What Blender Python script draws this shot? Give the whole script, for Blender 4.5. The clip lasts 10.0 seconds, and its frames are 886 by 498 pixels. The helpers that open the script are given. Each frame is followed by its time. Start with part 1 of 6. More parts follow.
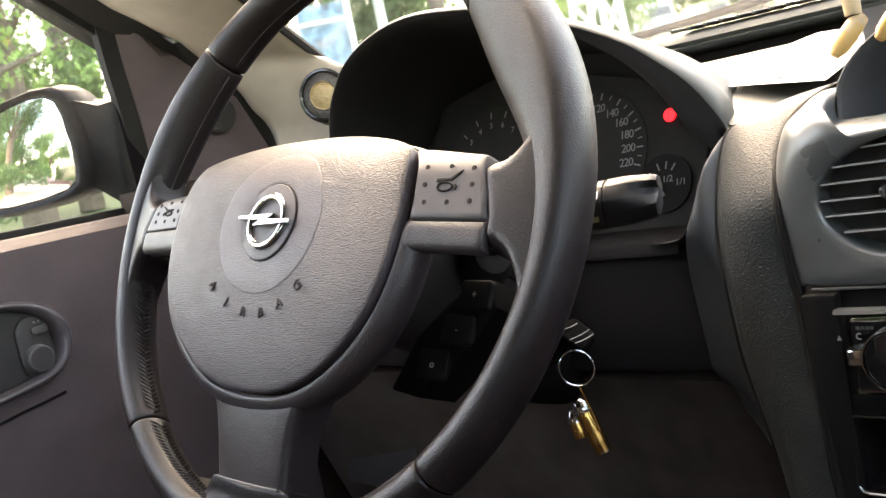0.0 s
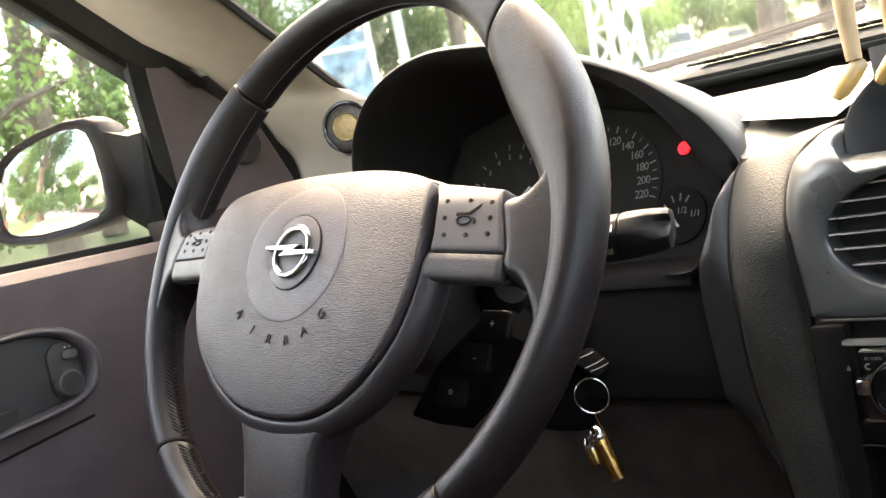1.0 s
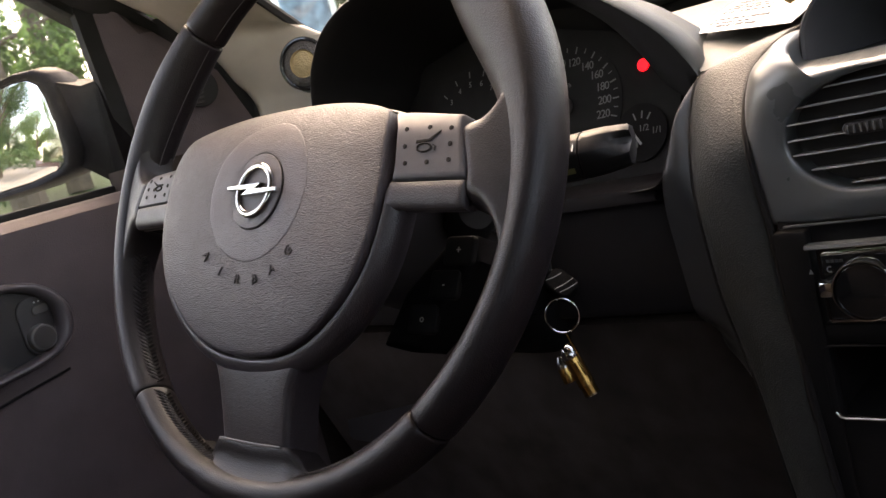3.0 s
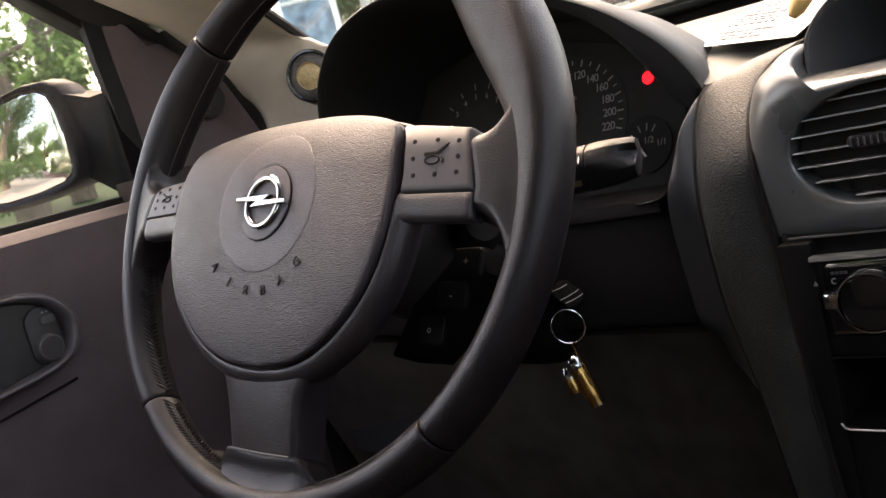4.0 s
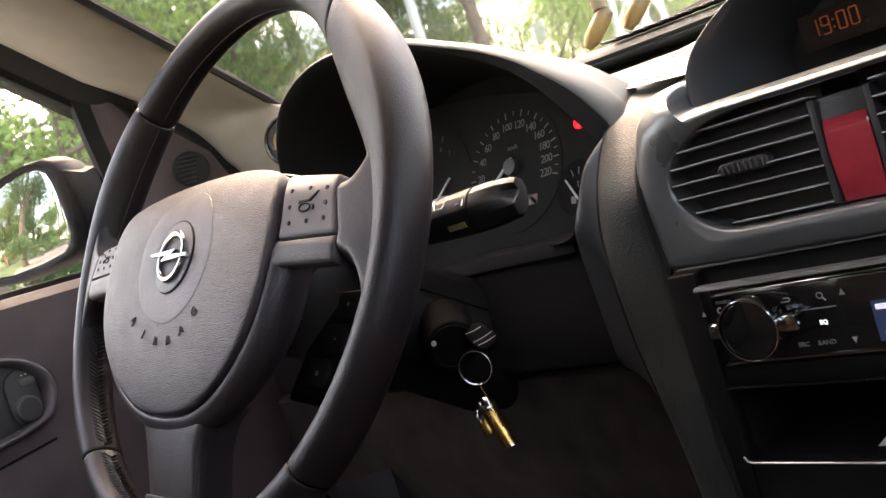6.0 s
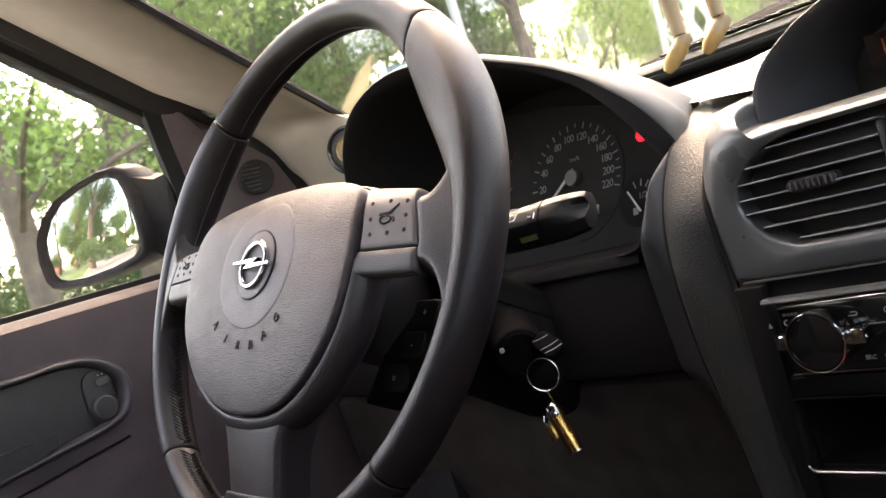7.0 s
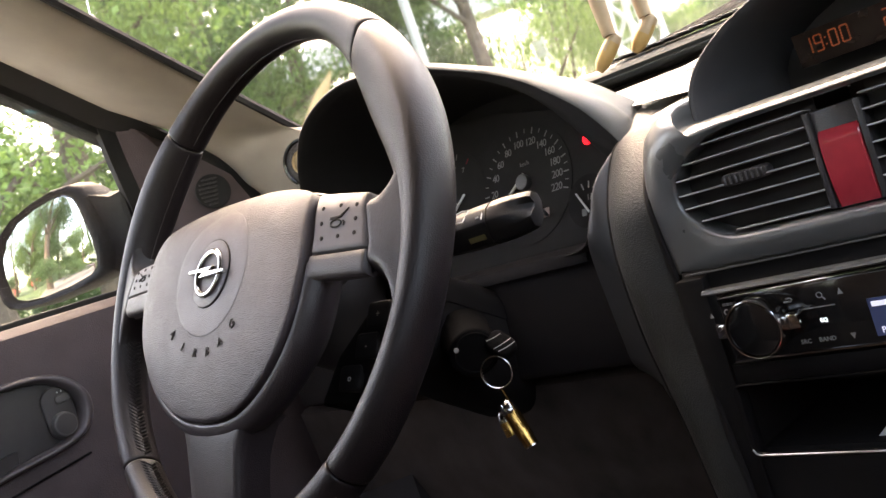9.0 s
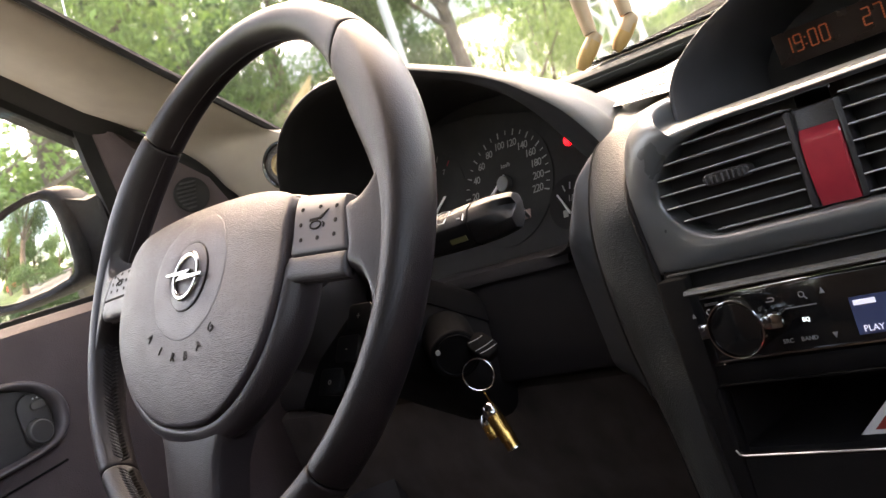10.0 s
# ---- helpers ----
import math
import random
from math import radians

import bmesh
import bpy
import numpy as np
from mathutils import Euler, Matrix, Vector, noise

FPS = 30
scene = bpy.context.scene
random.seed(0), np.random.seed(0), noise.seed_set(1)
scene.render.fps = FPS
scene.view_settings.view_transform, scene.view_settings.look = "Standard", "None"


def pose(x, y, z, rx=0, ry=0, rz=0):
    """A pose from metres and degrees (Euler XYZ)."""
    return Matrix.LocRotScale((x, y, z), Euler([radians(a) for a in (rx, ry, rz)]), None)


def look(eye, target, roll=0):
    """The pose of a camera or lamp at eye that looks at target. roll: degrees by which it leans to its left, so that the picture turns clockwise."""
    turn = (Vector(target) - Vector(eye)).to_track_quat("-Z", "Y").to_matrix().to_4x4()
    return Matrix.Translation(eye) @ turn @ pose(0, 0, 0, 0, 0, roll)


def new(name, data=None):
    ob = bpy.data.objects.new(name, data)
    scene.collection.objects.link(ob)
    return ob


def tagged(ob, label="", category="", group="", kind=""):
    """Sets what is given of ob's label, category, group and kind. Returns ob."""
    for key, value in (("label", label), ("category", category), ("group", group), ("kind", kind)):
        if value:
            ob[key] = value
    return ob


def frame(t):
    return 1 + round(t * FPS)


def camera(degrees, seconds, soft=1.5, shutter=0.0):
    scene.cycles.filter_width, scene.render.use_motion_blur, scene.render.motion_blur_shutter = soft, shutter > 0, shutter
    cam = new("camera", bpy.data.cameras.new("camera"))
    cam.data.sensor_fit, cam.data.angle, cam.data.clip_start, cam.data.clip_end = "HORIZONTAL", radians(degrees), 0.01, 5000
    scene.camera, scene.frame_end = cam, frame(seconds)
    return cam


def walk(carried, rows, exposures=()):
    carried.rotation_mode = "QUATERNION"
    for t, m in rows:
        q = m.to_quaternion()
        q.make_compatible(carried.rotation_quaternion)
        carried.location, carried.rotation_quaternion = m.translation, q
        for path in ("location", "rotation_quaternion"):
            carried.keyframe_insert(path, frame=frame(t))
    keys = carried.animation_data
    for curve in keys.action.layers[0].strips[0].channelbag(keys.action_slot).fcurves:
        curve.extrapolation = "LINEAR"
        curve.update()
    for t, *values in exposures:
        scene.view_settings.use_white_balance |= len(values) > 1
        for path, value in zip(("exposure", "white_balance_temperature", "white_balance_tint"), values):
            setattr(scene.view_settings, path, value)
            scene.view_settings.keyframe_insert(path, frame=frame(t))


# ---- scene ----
cam = camera(51.24, 10.0, soft=1.5)
PATH = [
    (0.0, 0.4497, -0.3317, 0.9739, 83.53, 11.67, 42.15),
    (0.5, 0.4557, -0.3363, 0.9754, 84.63, 11.41, 42.91),
    (1.0, 0.4631, -0.3445, 0.9790, 85.34, 11.57, 43.40),
    (1.5, 0.4614, -0.3430, 0.9794, 84.92, 11.38, 42.14),
    (2.0, 0.4599, -0.3435, 0.9807, 83.92, 12.00, 42.48),
    (2.5, 0.4622, -0.3393, 0.9743, 81.07, 14.55, 42.03),
    (2.7, 0.4643, -0.3403, 0.9731, 80.82, 14.78, 41.27),
    (4.0, 0.4671, -0.3473, 0.9752, 81.61, 14.72, 41.44),
    (4.5, 0.4665, -0.3452, 0.9744, 82.03, 15.04, 42.16),
    (4.8, 0.4785, -0.3311, 0.9683, 82.90, 15.92, 43.12),
    (4.9, 0.4908, -0.3207, 0.9633, 83.39, 16.46, 43.62),
    (5.0, 0.5052, -0.3071, 0.9541, 84.38, 17.05, 44.37),
    (5.2, 0.5268, -0.2811, 0.9409, 85.40, 17.76, 44.78),
    (6.3, 0.5567, -0.2878, 0.9316, 87.72, 17.25, 47.34),
    (6.5, 0.5565, -0.2921, 0.9351, 88.11, 17.14, 48.02),
    (7.0, 0.5600, -0.3122, 0.9433, 88.05, 17.12, 49.04),
    (7.5, 0.5741, -0.3208, 0.9392, 88.62, 17.60, 48.60),
    (8.0, 0.5753, -0.3204, 0.9354, 88.58, 18.34, 47.89),
    (8.5, 0.5750, -0.3188, 0.9346, 88.39, 18.67, 47.29),
    (9.0, 0.5752, -0.3173, 0.9327, 88.28, 18.72, 46.72),
    (9.5, 0.5718, -0.3151, 0.9332, 88.20, 18.87, 46.11),
    (10.0, 0.5712, -0.3142, 0.9308, 88.14, 18.96, 45.48),
]
walk(cam, [(t, pose(x, y, z, rx, ry, rz)) for t, x, y, z, rx, ry, rz in PATH],
     exposures=[(t, e + 0.50, 9500, g) for t, e, g in ((0.0, 4.17, 14), (1.2, 4.12, 14), (1.5, 3.97, 15), (2.0, 3.3, 19), (2.5, 3.15, 21), (4.6, 3.2, 21), (5.2, 3.35, 21), (6.3, 3.62, 21), (10.0, 3.70, 21))])

# ---- sky and sun ----
world = bpy.data.worlds.new("sky")
scene.world = world
world.use_nodes = True
wn = world.node_tree.nodes
sky = wn.new("ShaderNodeTexSky")
sky.sky_type, sky.sun_disc = "NISHITA", False
sky.sun_elevation, sky.sun_rotation = radians(50), radians(-48)
sky.air_density, sky.dust_density, sky.ozone_density = 1.0, 2.0, 1.0
world.node_tree.links.new(sky.outputs["Color"], wn["Background"].inputs["Color"])
wn["Background"].inputs["Strength"].default_value = 0.15
sun = new("sun", bpy.data.lights.new("sun", "SUN"))
sun.data.energy, sun.data.angle, sun.data.color = 0.35, radians(60), (1.0, 0.97, 0.94)
sun.matrix_world = pose(0, 0, 12) @ look((0, 0, 0), (0.478, -0.430, -0.766))

HUB = Vector((0.0, 0.0, 0.95))       # middle of the steering wheel badge above the ground


# ---- materials ----
def material(name, col, rough=0.5, metal=0.0, var=0.15, vscale=60.0, bump=0.15, bscale=900.0, grain="noise", depth=0.0006, spec=0.5, coat=0.0, rvar=0.12):
    m = bpy.data.materials.new(name)
    m.use_nodes = True
    n, l = m.node_tree.nodes, m.node_tree.links
    b = n["Principled BSDF"]
    co = n.new("ShaderNodeTexCoord")
    big = n.new("ShaderNodeTexNoise")
    big.inputs["Scale"].default_value, big.inputs["Detail"].default_value = vscale, 5
    l.new(co.outputs["Object"], big.inputs["Vector"])
    ramp = n.new("ShaderNodeMapRange")
    ramp.inputs["From Min"].default_value, ramp.inputs["From Max"].default_value = 0.3, 0.7
    ramp.inputs["To Min"].default_value, ramp.inputs["To Max"].default_value = 1 - var, 1 + var
    l.new(big.outputs["Fac"], ramp.inputs["Value"])
    mul = n.new("ShaderNodeVectorMath")
    mul.operation = "SCALE"
    mul.inputs[0].default_value = col[:3]
    l.new(ramp.outputs["Result"], mul.inputs["Scale"])
    l.new(mul.outputs["Vector"], b.inputs["Base Color"])
    rr = n.new("ShaderNodeMapRange")
    rr.inputs["To Min"].default_value, rr.inputs["To Max"].default_value = max(0.0, rough - rvar), min(1.0, rough + rvar)
    l.new(big.outputs["Fac"], rr.inputs["Value"])
    l.new(rr.outputs["Result"], b.inputs["Roughness"])
    b.inputs["Metallic"].default_value = metal
    b.inputs["Specular IOR Level"].default_value = spec
    b.inputs["Coat Weight"].default_value = coat
    if bump:
        if grain == "cells":
            g = n.new("ShaderNodeTexVoronoi")
            g.inputs["Scale"].default_value = bscale
            src = g.outputs["Distance"]
        elif grain == "ridges":
            g = n.new("ShaderNodeTexWave")
            g.inputs["Scale"].default_value, g.inputs["Distortion"].default_value = bscale, 10.0
            g.inputs["Detail"].default_value, g.inputs["Detail Scale"].default_value = 2.0, 2.2
            src = g.outputs["Fac"]
            g.bands_direction = "Z"
        else:
            g = n.new("ShaderNodeTexNoise")
            g.inputs["Scale"].default_value, g.inputs["Detail"].default_value = bscale, 3
            src = g.outputs["Fac"]
        l.new(co.outputs["Object"], g.inputs["Vector"])
        bp = n.new("ShaderNodeBump")
        bp.inputs["Strength"].default_value, bp.inputs["Distance"].default_value = bump, depth
        l.new(src, bp.inputs["Height"])
        l.new(bp.outputs["Normal"], b.inputs["Normal"])
    return m


def glow(name, col, strength):
    m = bpy.data.materials.new(name)
    m.use_nodes = True
    b = m.node_tree.nodes["Principled BSDF"]
    b.inputs["Base Color"].default_value = (*col, 1)
    b.inputs["Emission Color"].default_value = (*col, 1)
    b.inputs["Emission Strength"].default_value = strength
    return m


def glass(name, tint=(1, 1, 1), dust=0.0):
    m = bpy.data.materials.new(name)
    m.use_nodes = True
    n, l = m.node_tree.nodes, m.node_tree.links
    n.remove(n["Principled BSDF"])
    g = n.new("ShaderNodeBsdfGlass")
    g.inputs["Color"].default_value, g.inputs["Roughness"].default_value, g.inputs["IOR"].default_value = (*tint, 1), 0.0, 1.45
    if not dust:
        l.new(g.outputs["BSDF"], n["Material Output"].inputs["Surface"])
        return m
    g.inputs["Roughness"].default_value = 0.028
    d = n.new("ShaderNodeBsdfTranslucent")
    d.inputs["Color"].default_value = (0.8, 0.8, 0.78, 1)
    tx, co = n.new("ShaderNodeTexNoise"), n.new("ShaderNodeTexCoord")
    tx.inputs["Scale"].default_value, tx.inputs["Detail"].default_value = 9, 6
    l.new(co.outputs["Object"], tx.inputs["Vector"])
    mr = n.new("ShaderNodeMapRange")
    mr.inputs["From Min"].default_value, mr.inputs["From Max"].default_value = 0.35, 0.75
    mr.inputs["To Min"].default_value, mr.inputs["To Max"].default_value = dust * 0.4, dust * 1.6
    l.new(tx.outputs["Fac"], mr.inputs["Value"])
    mix = n.new("ShaderNodeMixShader")
    l.new(mr.outputs["Result"], mix.inputs["Fac"])
    l.new(g.outputs["BSDF"], mix.inputs[1])
    l.new(d.outputs["BSDF"], mix.inputs[2])
    l.new(mix.outputs["Shader"], n["Material Output"].inputs["Surface"])
    return m


LEATHER = material("leather", (0.0092, 0.0064, 0.0070), 0.40, var=0.15, vscale=90, bump=0.45, bscale=1150, grain="cells", depth=0.0003, spec=0.30, rvar=0.05)
PAD = material("pad_vinyl", (0.0250, 0.0172, 0.0200), 0.46, var=0.06, vscale=70, bump=0.6, bscale=250, grain="ridges", depth=0.00035)
PADSMOOTH = material("pad_disc", (0.0390, 0.0295, 0.0330), 0.46, var=0.05, bump=0.4, bscale=250, grain="ridges", depth=0.0003)
SPOKE = material("spoke_plastic", (0.0185, 0.0132, 0.0148), 0.46, var=0.08, bump=0.4, bscale=1150, grain="cells", depth=0.0004)
BUTTON = material("button_grey", (0.038, 0.034, 0.037), 0.5, var=0.08, vscale=120, bump=0.1, bscale=1800)
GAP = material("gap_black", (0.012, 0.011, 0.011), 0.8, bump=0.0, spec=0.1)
CHROME = material("chrome", (0.46, 0.46, 0.45), 0.14, metal=1.0, var=0.05, bump=0.05, bscale=300, rvar=0.06)
SATINCHROME = material("satin_chrome", (0.72, 0.71, 0.69), 0.32, metal=1.0, var=0.05, bump=0.05, bscale=300, rvar=0.08)
BRASS = material("brass", (0.50, 0.29, 0.09), 0.22, metal=1.0, var=0.2, vscale=160, bump=0.1, bscale=500)
DASH = material("dash_plastic", (0.024, 0.022, 0.023), 0.45, var=0.12, vscale=25, bump=0.25, bscale=900, grain="cells", depth=0.0004)
DASHTOP = material("dash_top_grey", (0.051, 0.054, 0.051), 0.52, var=0.1, vscale=18, bump=0.25, bscale=800, grain="cells", depth=0.0004, spec=0.2)
SKIN = material("grained_dash_skin", (0.0220, 0.0238, 0.0234), 0.50, var=0.12, vscale=30, bump=0.8, bscale=900, grain="cells", depth=0.0004, spec=0.22)
SATIN = material("satin_console", (0.0640, 0.0690, 0.0695), 0.30, var=0.1, vscale=22, bump=0.06, bscale=1500, rvar=0.08, spec=0.75)
BLACK = material("black_plastic", (0.024, 0.023, 0.024), 0.5, var=0.2, bump=0.1)
DARK = material("dark_footwell", (0.038, 0.030, 0.027), 0.95, var=0.3, vscale=30, bump=0.2, bscale=400, spec=0.1)
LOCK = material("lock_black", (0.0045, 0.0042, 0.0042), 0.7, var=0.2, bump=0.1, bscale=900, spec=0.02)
STALK = material("stalk_plastic", (0.0065, 0.0065, 0.0067), 0.45, var=0.12, bump=0.1, bscale=1200, spec=0.2)
CHEEK = material("cheek_plastic", (0.0185, 0.0192, 0.0198), 0.42, var=0.1, bump=0.08, bscale=1500, spec=0.36)
FASCIA = material("fascia_plastic", (0.0125, 0.0110, 0.0112), 0.7, var=0.1, bump=0.1, bscale=1200, spec=0.06)
HOODIN = material("hood_inner", (0.020, 0.0188, 0.0195), 0.75, var=0.1, bump=0.1, spec=0.12)
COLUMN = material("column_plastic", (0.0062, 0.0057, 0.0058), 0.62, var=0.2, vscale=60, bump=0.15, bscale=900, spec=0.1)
GLOSS = material("gloss_black", (0.008, 0.008, 0.008), 0.10, var=0.2, bump=0.02, bscale=200, rvar=0.05)
BEIGE = material("beige_trim", (0.340, 0.304, 0.256), 0.72, var=0.06, vscale=40, bump=0.2, bscale=1100, grain="cells", depth=0.0004)
ROOF = material("headliner", (0.17, 0.156, 0.143), 0.9, var=0.06, vscale=40, bump=0.3, bscale=900)
POD = material("pod_plastic", (0.066, 0.056, 0.060), 0.34, var=0.08, vscale=20, bump=0.15, bscale=900, grain="cells", depth=0.0003)
# Slat colour is paled to stand for sky sheen on their front edges.
SLAT = material("slat_edge_sheen", (0.30, 0.30, 0.305), 0.3, var=0.1, bump=0.05)
DISPLAYIN = material("display_inner", (0.050, 0.049, 0.052), 0.6, var=0.1, bump=0.1, bscale=900)
OLIVE = material("olive_print", (0.10, 0.095, 0.035), 0.6, bump=0.0)
DOORSKIN = material("door_vinyl", (0.076, 0.0605, 0.0640), 0.7, var=0.14, vscale=20, bump=0.6, bscale=800, grain="cells", depth=0.0004, spec=0.18)
RUBBER = material("rubber_seal", (0.016, 0.016, 0.0165), 0.7, var=0.2, bump=0.2, spec=0.2)
BODY = material("mirror_housing", (0.0052, 0.0045, 0.0058), 0.5, var=0.1, vscale=30, bump=0.15, bscale=700, spec=0.07)
REDLENS = material("red_lens", (0.36, 0.028, 0.042), 0.14, var=0.1, vscale=90, bump=0.05, bscale=300, coat=0.4)
WHITEPRINT = material("white_print", (0.62, 0.62, 0.60), 0.6, var=0.05, bump=0.0)
DIALPRINT = material("dial_print", (0.185, 0.185, 0.178), 0.6, var=0.05, bump=0.0)
DIAL = material("dial_black", (0.020, 0.019, 0.019), 0.8, var=0.15, vscale=80, bump=0.05, spec=0.12)
PAPER = material("paper", (0.72, 0.72, 0.70), 0.8, var=0.04, bump=0.05)
INK = material("ink", (0.03, 0.03, 0.035), 0.7, bump=0.0)
BLUEINK = material("blue_print", (0.05, 0.30, 0.42), 0.6, bump=0.0)
WOOD = material("pale_wood", (0.47, 0.33, 0.19), 0.55, var=0.12, vscale=90, bump=0.1, bscale=300)
WOODDARK = material("honey_wood", (0.50, 0.30, 0.10), 0.5, var=0.15, vscale=120, bump=0.1, bscale=300)
REDKNOB = material("red_knob", (0.35, 0.03, 0.02), 0.4, bump=0.05)
REDLAMP = glow("warning_lamp", (1.0, 0.01, 0.02), 0.25)
AMBER = glow("amber_digits", (0.7, 0.15, 0.05), 0.0024)
AMBERDIM = material("display_window", (0.020, 0.010, 0.007), 0.25, bump=0.0)
SILVERP = material("silver_print_glint", (0.30, 0.30, 0.29), 0.5, bump=0.0)
LCD = glow("lcd_blue", (0.03, 0.05, 0.13), 0.009)
LCDTEXT = glow("lcd_text", (0.60, 0.72, 1.0), 0.045)
KEYGLOW = glow("key_glow", (0.55, 0.80, 1.0), 0.15)
MIRROR = material("mirror_silver", (0.92, 0.93, 0.92), 0.02, metal=1.0, var=0.0, bump=0.0, rvar=0.0)
PANE = glass("window_glass", (0.915, 0.92, 0.90), 0.0022)
MESHGOLD = material("tweeter_mesh", (0.34, 0.26, 0.14), 0.5, metal=0.4, var=0.2, vscale=200, bump=0.8, bscale=520, grain="cells", depth=0.001)
ROSEPRINT = material("rose_print", (0.22, 0.14, 0.12), 0.5, bump=0.0)
MESHBLACK = material("black_mesh", (0.035, 0.033, 0.032), 0.5, var=0.3, vscale=400, bump=0.9, bscale=420, grain="cells", depth=0.001)
THREAD = material("grey_thread", (0.055, 0.053, 0.052), 0.8, var=0.1, bump=0.0)
SWITCH = material("switch_grey", (0.075, 0.073, 0.072), 0.5, bump=0.1)


# ---- building helpers ----
def thing(name, at, label, category, group="", kind=""):
    ob = new(name)
    ob.location = HUB + Vector(at)
    return tagged(ob, label, category, group, kind)


def world_of(ob):
    p = Vector((0, 0, 0))
    while ob is not None:
        p = p + ob.location
        ob = ob.parent
    return p


def finish(me, bm, mat_, sharp=35):
    bmesh.ops.recalc_face_normals(bm, faces=bm.faces[:])
    bm.to_mesh(me)
    bm.free()
    me.materials.append(mat_)
    me.polygons.foreach_set("use_smooth", [True] * len(me.polygons))
    me.set_sharp_from_angle(angle=radians(sharp))


def part(name, bm, mat_, parent, label="", sharp=35):
    """A bmesh in hub coordinates as one mesh under a thing or a part."""
    me = bpy.data.meshes.new(name)
    off = HUB - world_of(parent)
    bmesh.ops.translate(bm, verts=bm.verts[:], vec=off)
    finish(me, bm, mat_, sharp)
    ob = new(name, me)
    ob.parent = parent
    return tagged(ob, label)


def solid(name, bm, mat_, label, category, kind="", sharp=35, group=""):
    """A bmesh in hub coordinates as one top-level mesh with its origin at its base."""
    lo = [min(v.co[k] for v in bm.verts) for k in range(3)]
    hi = [max(v.co[k] for v in bm.verts) for k in range(3)]
    o = Vector(((lo[0] + hi[0]) / 2, (lo[1] + hi[1]) / 2, lo[2]))
    bmesh.ops.translate(bm, verts=bm.verts[:], vec=-o)
    me = bpy.data.meshes.new(name)
    finish(me, bm, mat_, sharp)
    ob = new(name, me)
    ob.location = HUB + o
    return tagged(ob, label, category, group, kind)


def loft(rings, closed=True, caps=(True, True), bm=None):
    bm = bm or bmesh.new()
    vs = [[bm.verts.new(Vector(p)) for p in r] for r in rings]
    k = len(vs[0])
    for a, b in zip(vs, vs[1:]):
        for i in range(k if closed else k - 1):
            j = (i + 1) % k
            bm.faces.new((a[i], a[j], b[j], b[i]))
    if closed and caps[0]:
        bm.faces.new(vs[0][::-1])
    if closed and caps[1]:
        bm.faces.new(vs[-1])
    return bm


def slab(rows_, thick, direction, bm=None):
    """A sheet of rows of points, thickened along a direction."""
    d = Vector(direction) * thick
    bm = bm or bmesh.new()
    a = [[bm.verts.new(Vector(p)) for p in r] for r in rows_]
    b = [[bm.verts.new(Vector(p) + d) for p in r] for r in rows_]
    n, k = len(a), len(a[0])
    for i in range(n - 1):
        for j in range(k - 1):
            bm.faces.new((a[i][j], a[i][j + 1], a[i + 1][j + 1], a[i + 1][j]))
            bm.faces.new((b[i][j], b[i + 1][j], b[i + 1][j + 1], b[i][j + 1]))
    for i in range(n - 1):
        bm.faces.new((a[i][0], a[i + 1][0], b[i + 1][0], b[i][0]))
        bm.faces.new((a[i][-1], b[i][-1], b[i + 1][-1], a[i + 1][-1]))
    for j in range(k - 1):
        bm.faces.new((a[0][j], b[0][j], b[0][j + 1], a[0][j + 1]))
        bm.faces.new((a[-1][j], a[-1][j + 1], b[-1][j + 1], b[-1][j]))
    return bm


def tube(pts, rad, n=10, closed=False, bm=None, flat=1.0):
    """A round bar along points; rad a number or a list."""
    pts = [Vector(p) for p in pts]
    rads = rad if isinstance(rad, (list, tuple)) else [rad] * len(pts)
    rings, up = [], None
    m = len(pts)
    for i, p in enumerate(pts):
        if closed:
            t = pts[(i + 1) % m] - pts[i - 1]
        else:
            t = pts[min(i + 1, m - 1)] - pts[max(i - 1, 0)]
        t.normalize()
        if up is None:
            up = t.orthogonal().normalized()
        up = (up - t * up.dot(t)).normalized()
        side = t.cross(up)
        rings.append([p + (up * math.cos(a) + side * math.sin(a) * flat) * rads[i] for a in (2 * math.pi * j / n for j in range(n))])
    if closed:
        rings.append(rings[0])
        b = loft(rings, caps=(False, False), bm=bm)
        bmesh.ops.remove_doubles(b, verts=b.verts[:], dist=1e-6)
        return b
    return loft(rings, bm=bm)


def disc(c, normal, r, thick, n=28, r2=None, bm=None, bevel=0.0):
    """A round plate or drum from c along normal; bevel rounds its far rim."""
    nrm = Vector(normal).normalized()
    a = nrm.orthogonal().normalized()
    b = nrm.cross(a)
    c = Vector(c)
    r2 = r if r2 is None else r2
    circ = lambda rr, h: [c + nrm * h + (a * math.cos(t) + b * math.sin(t)) * rr for t in (2 * math.pi * i / n for i in range(n))]
    rings = [circ(r, 0)]
    if bevel:
        rings += [circ(r2, thick - bevel)] + [circ(r2 - bevel * (1 - math.cos(q)), thick - bevel * (1 - math.sin(q))) for q in (0.5, 1.0, 1.57)]
    else:
        rings += [circ(r2, thick)]
    return loft(rings, bm=bm)


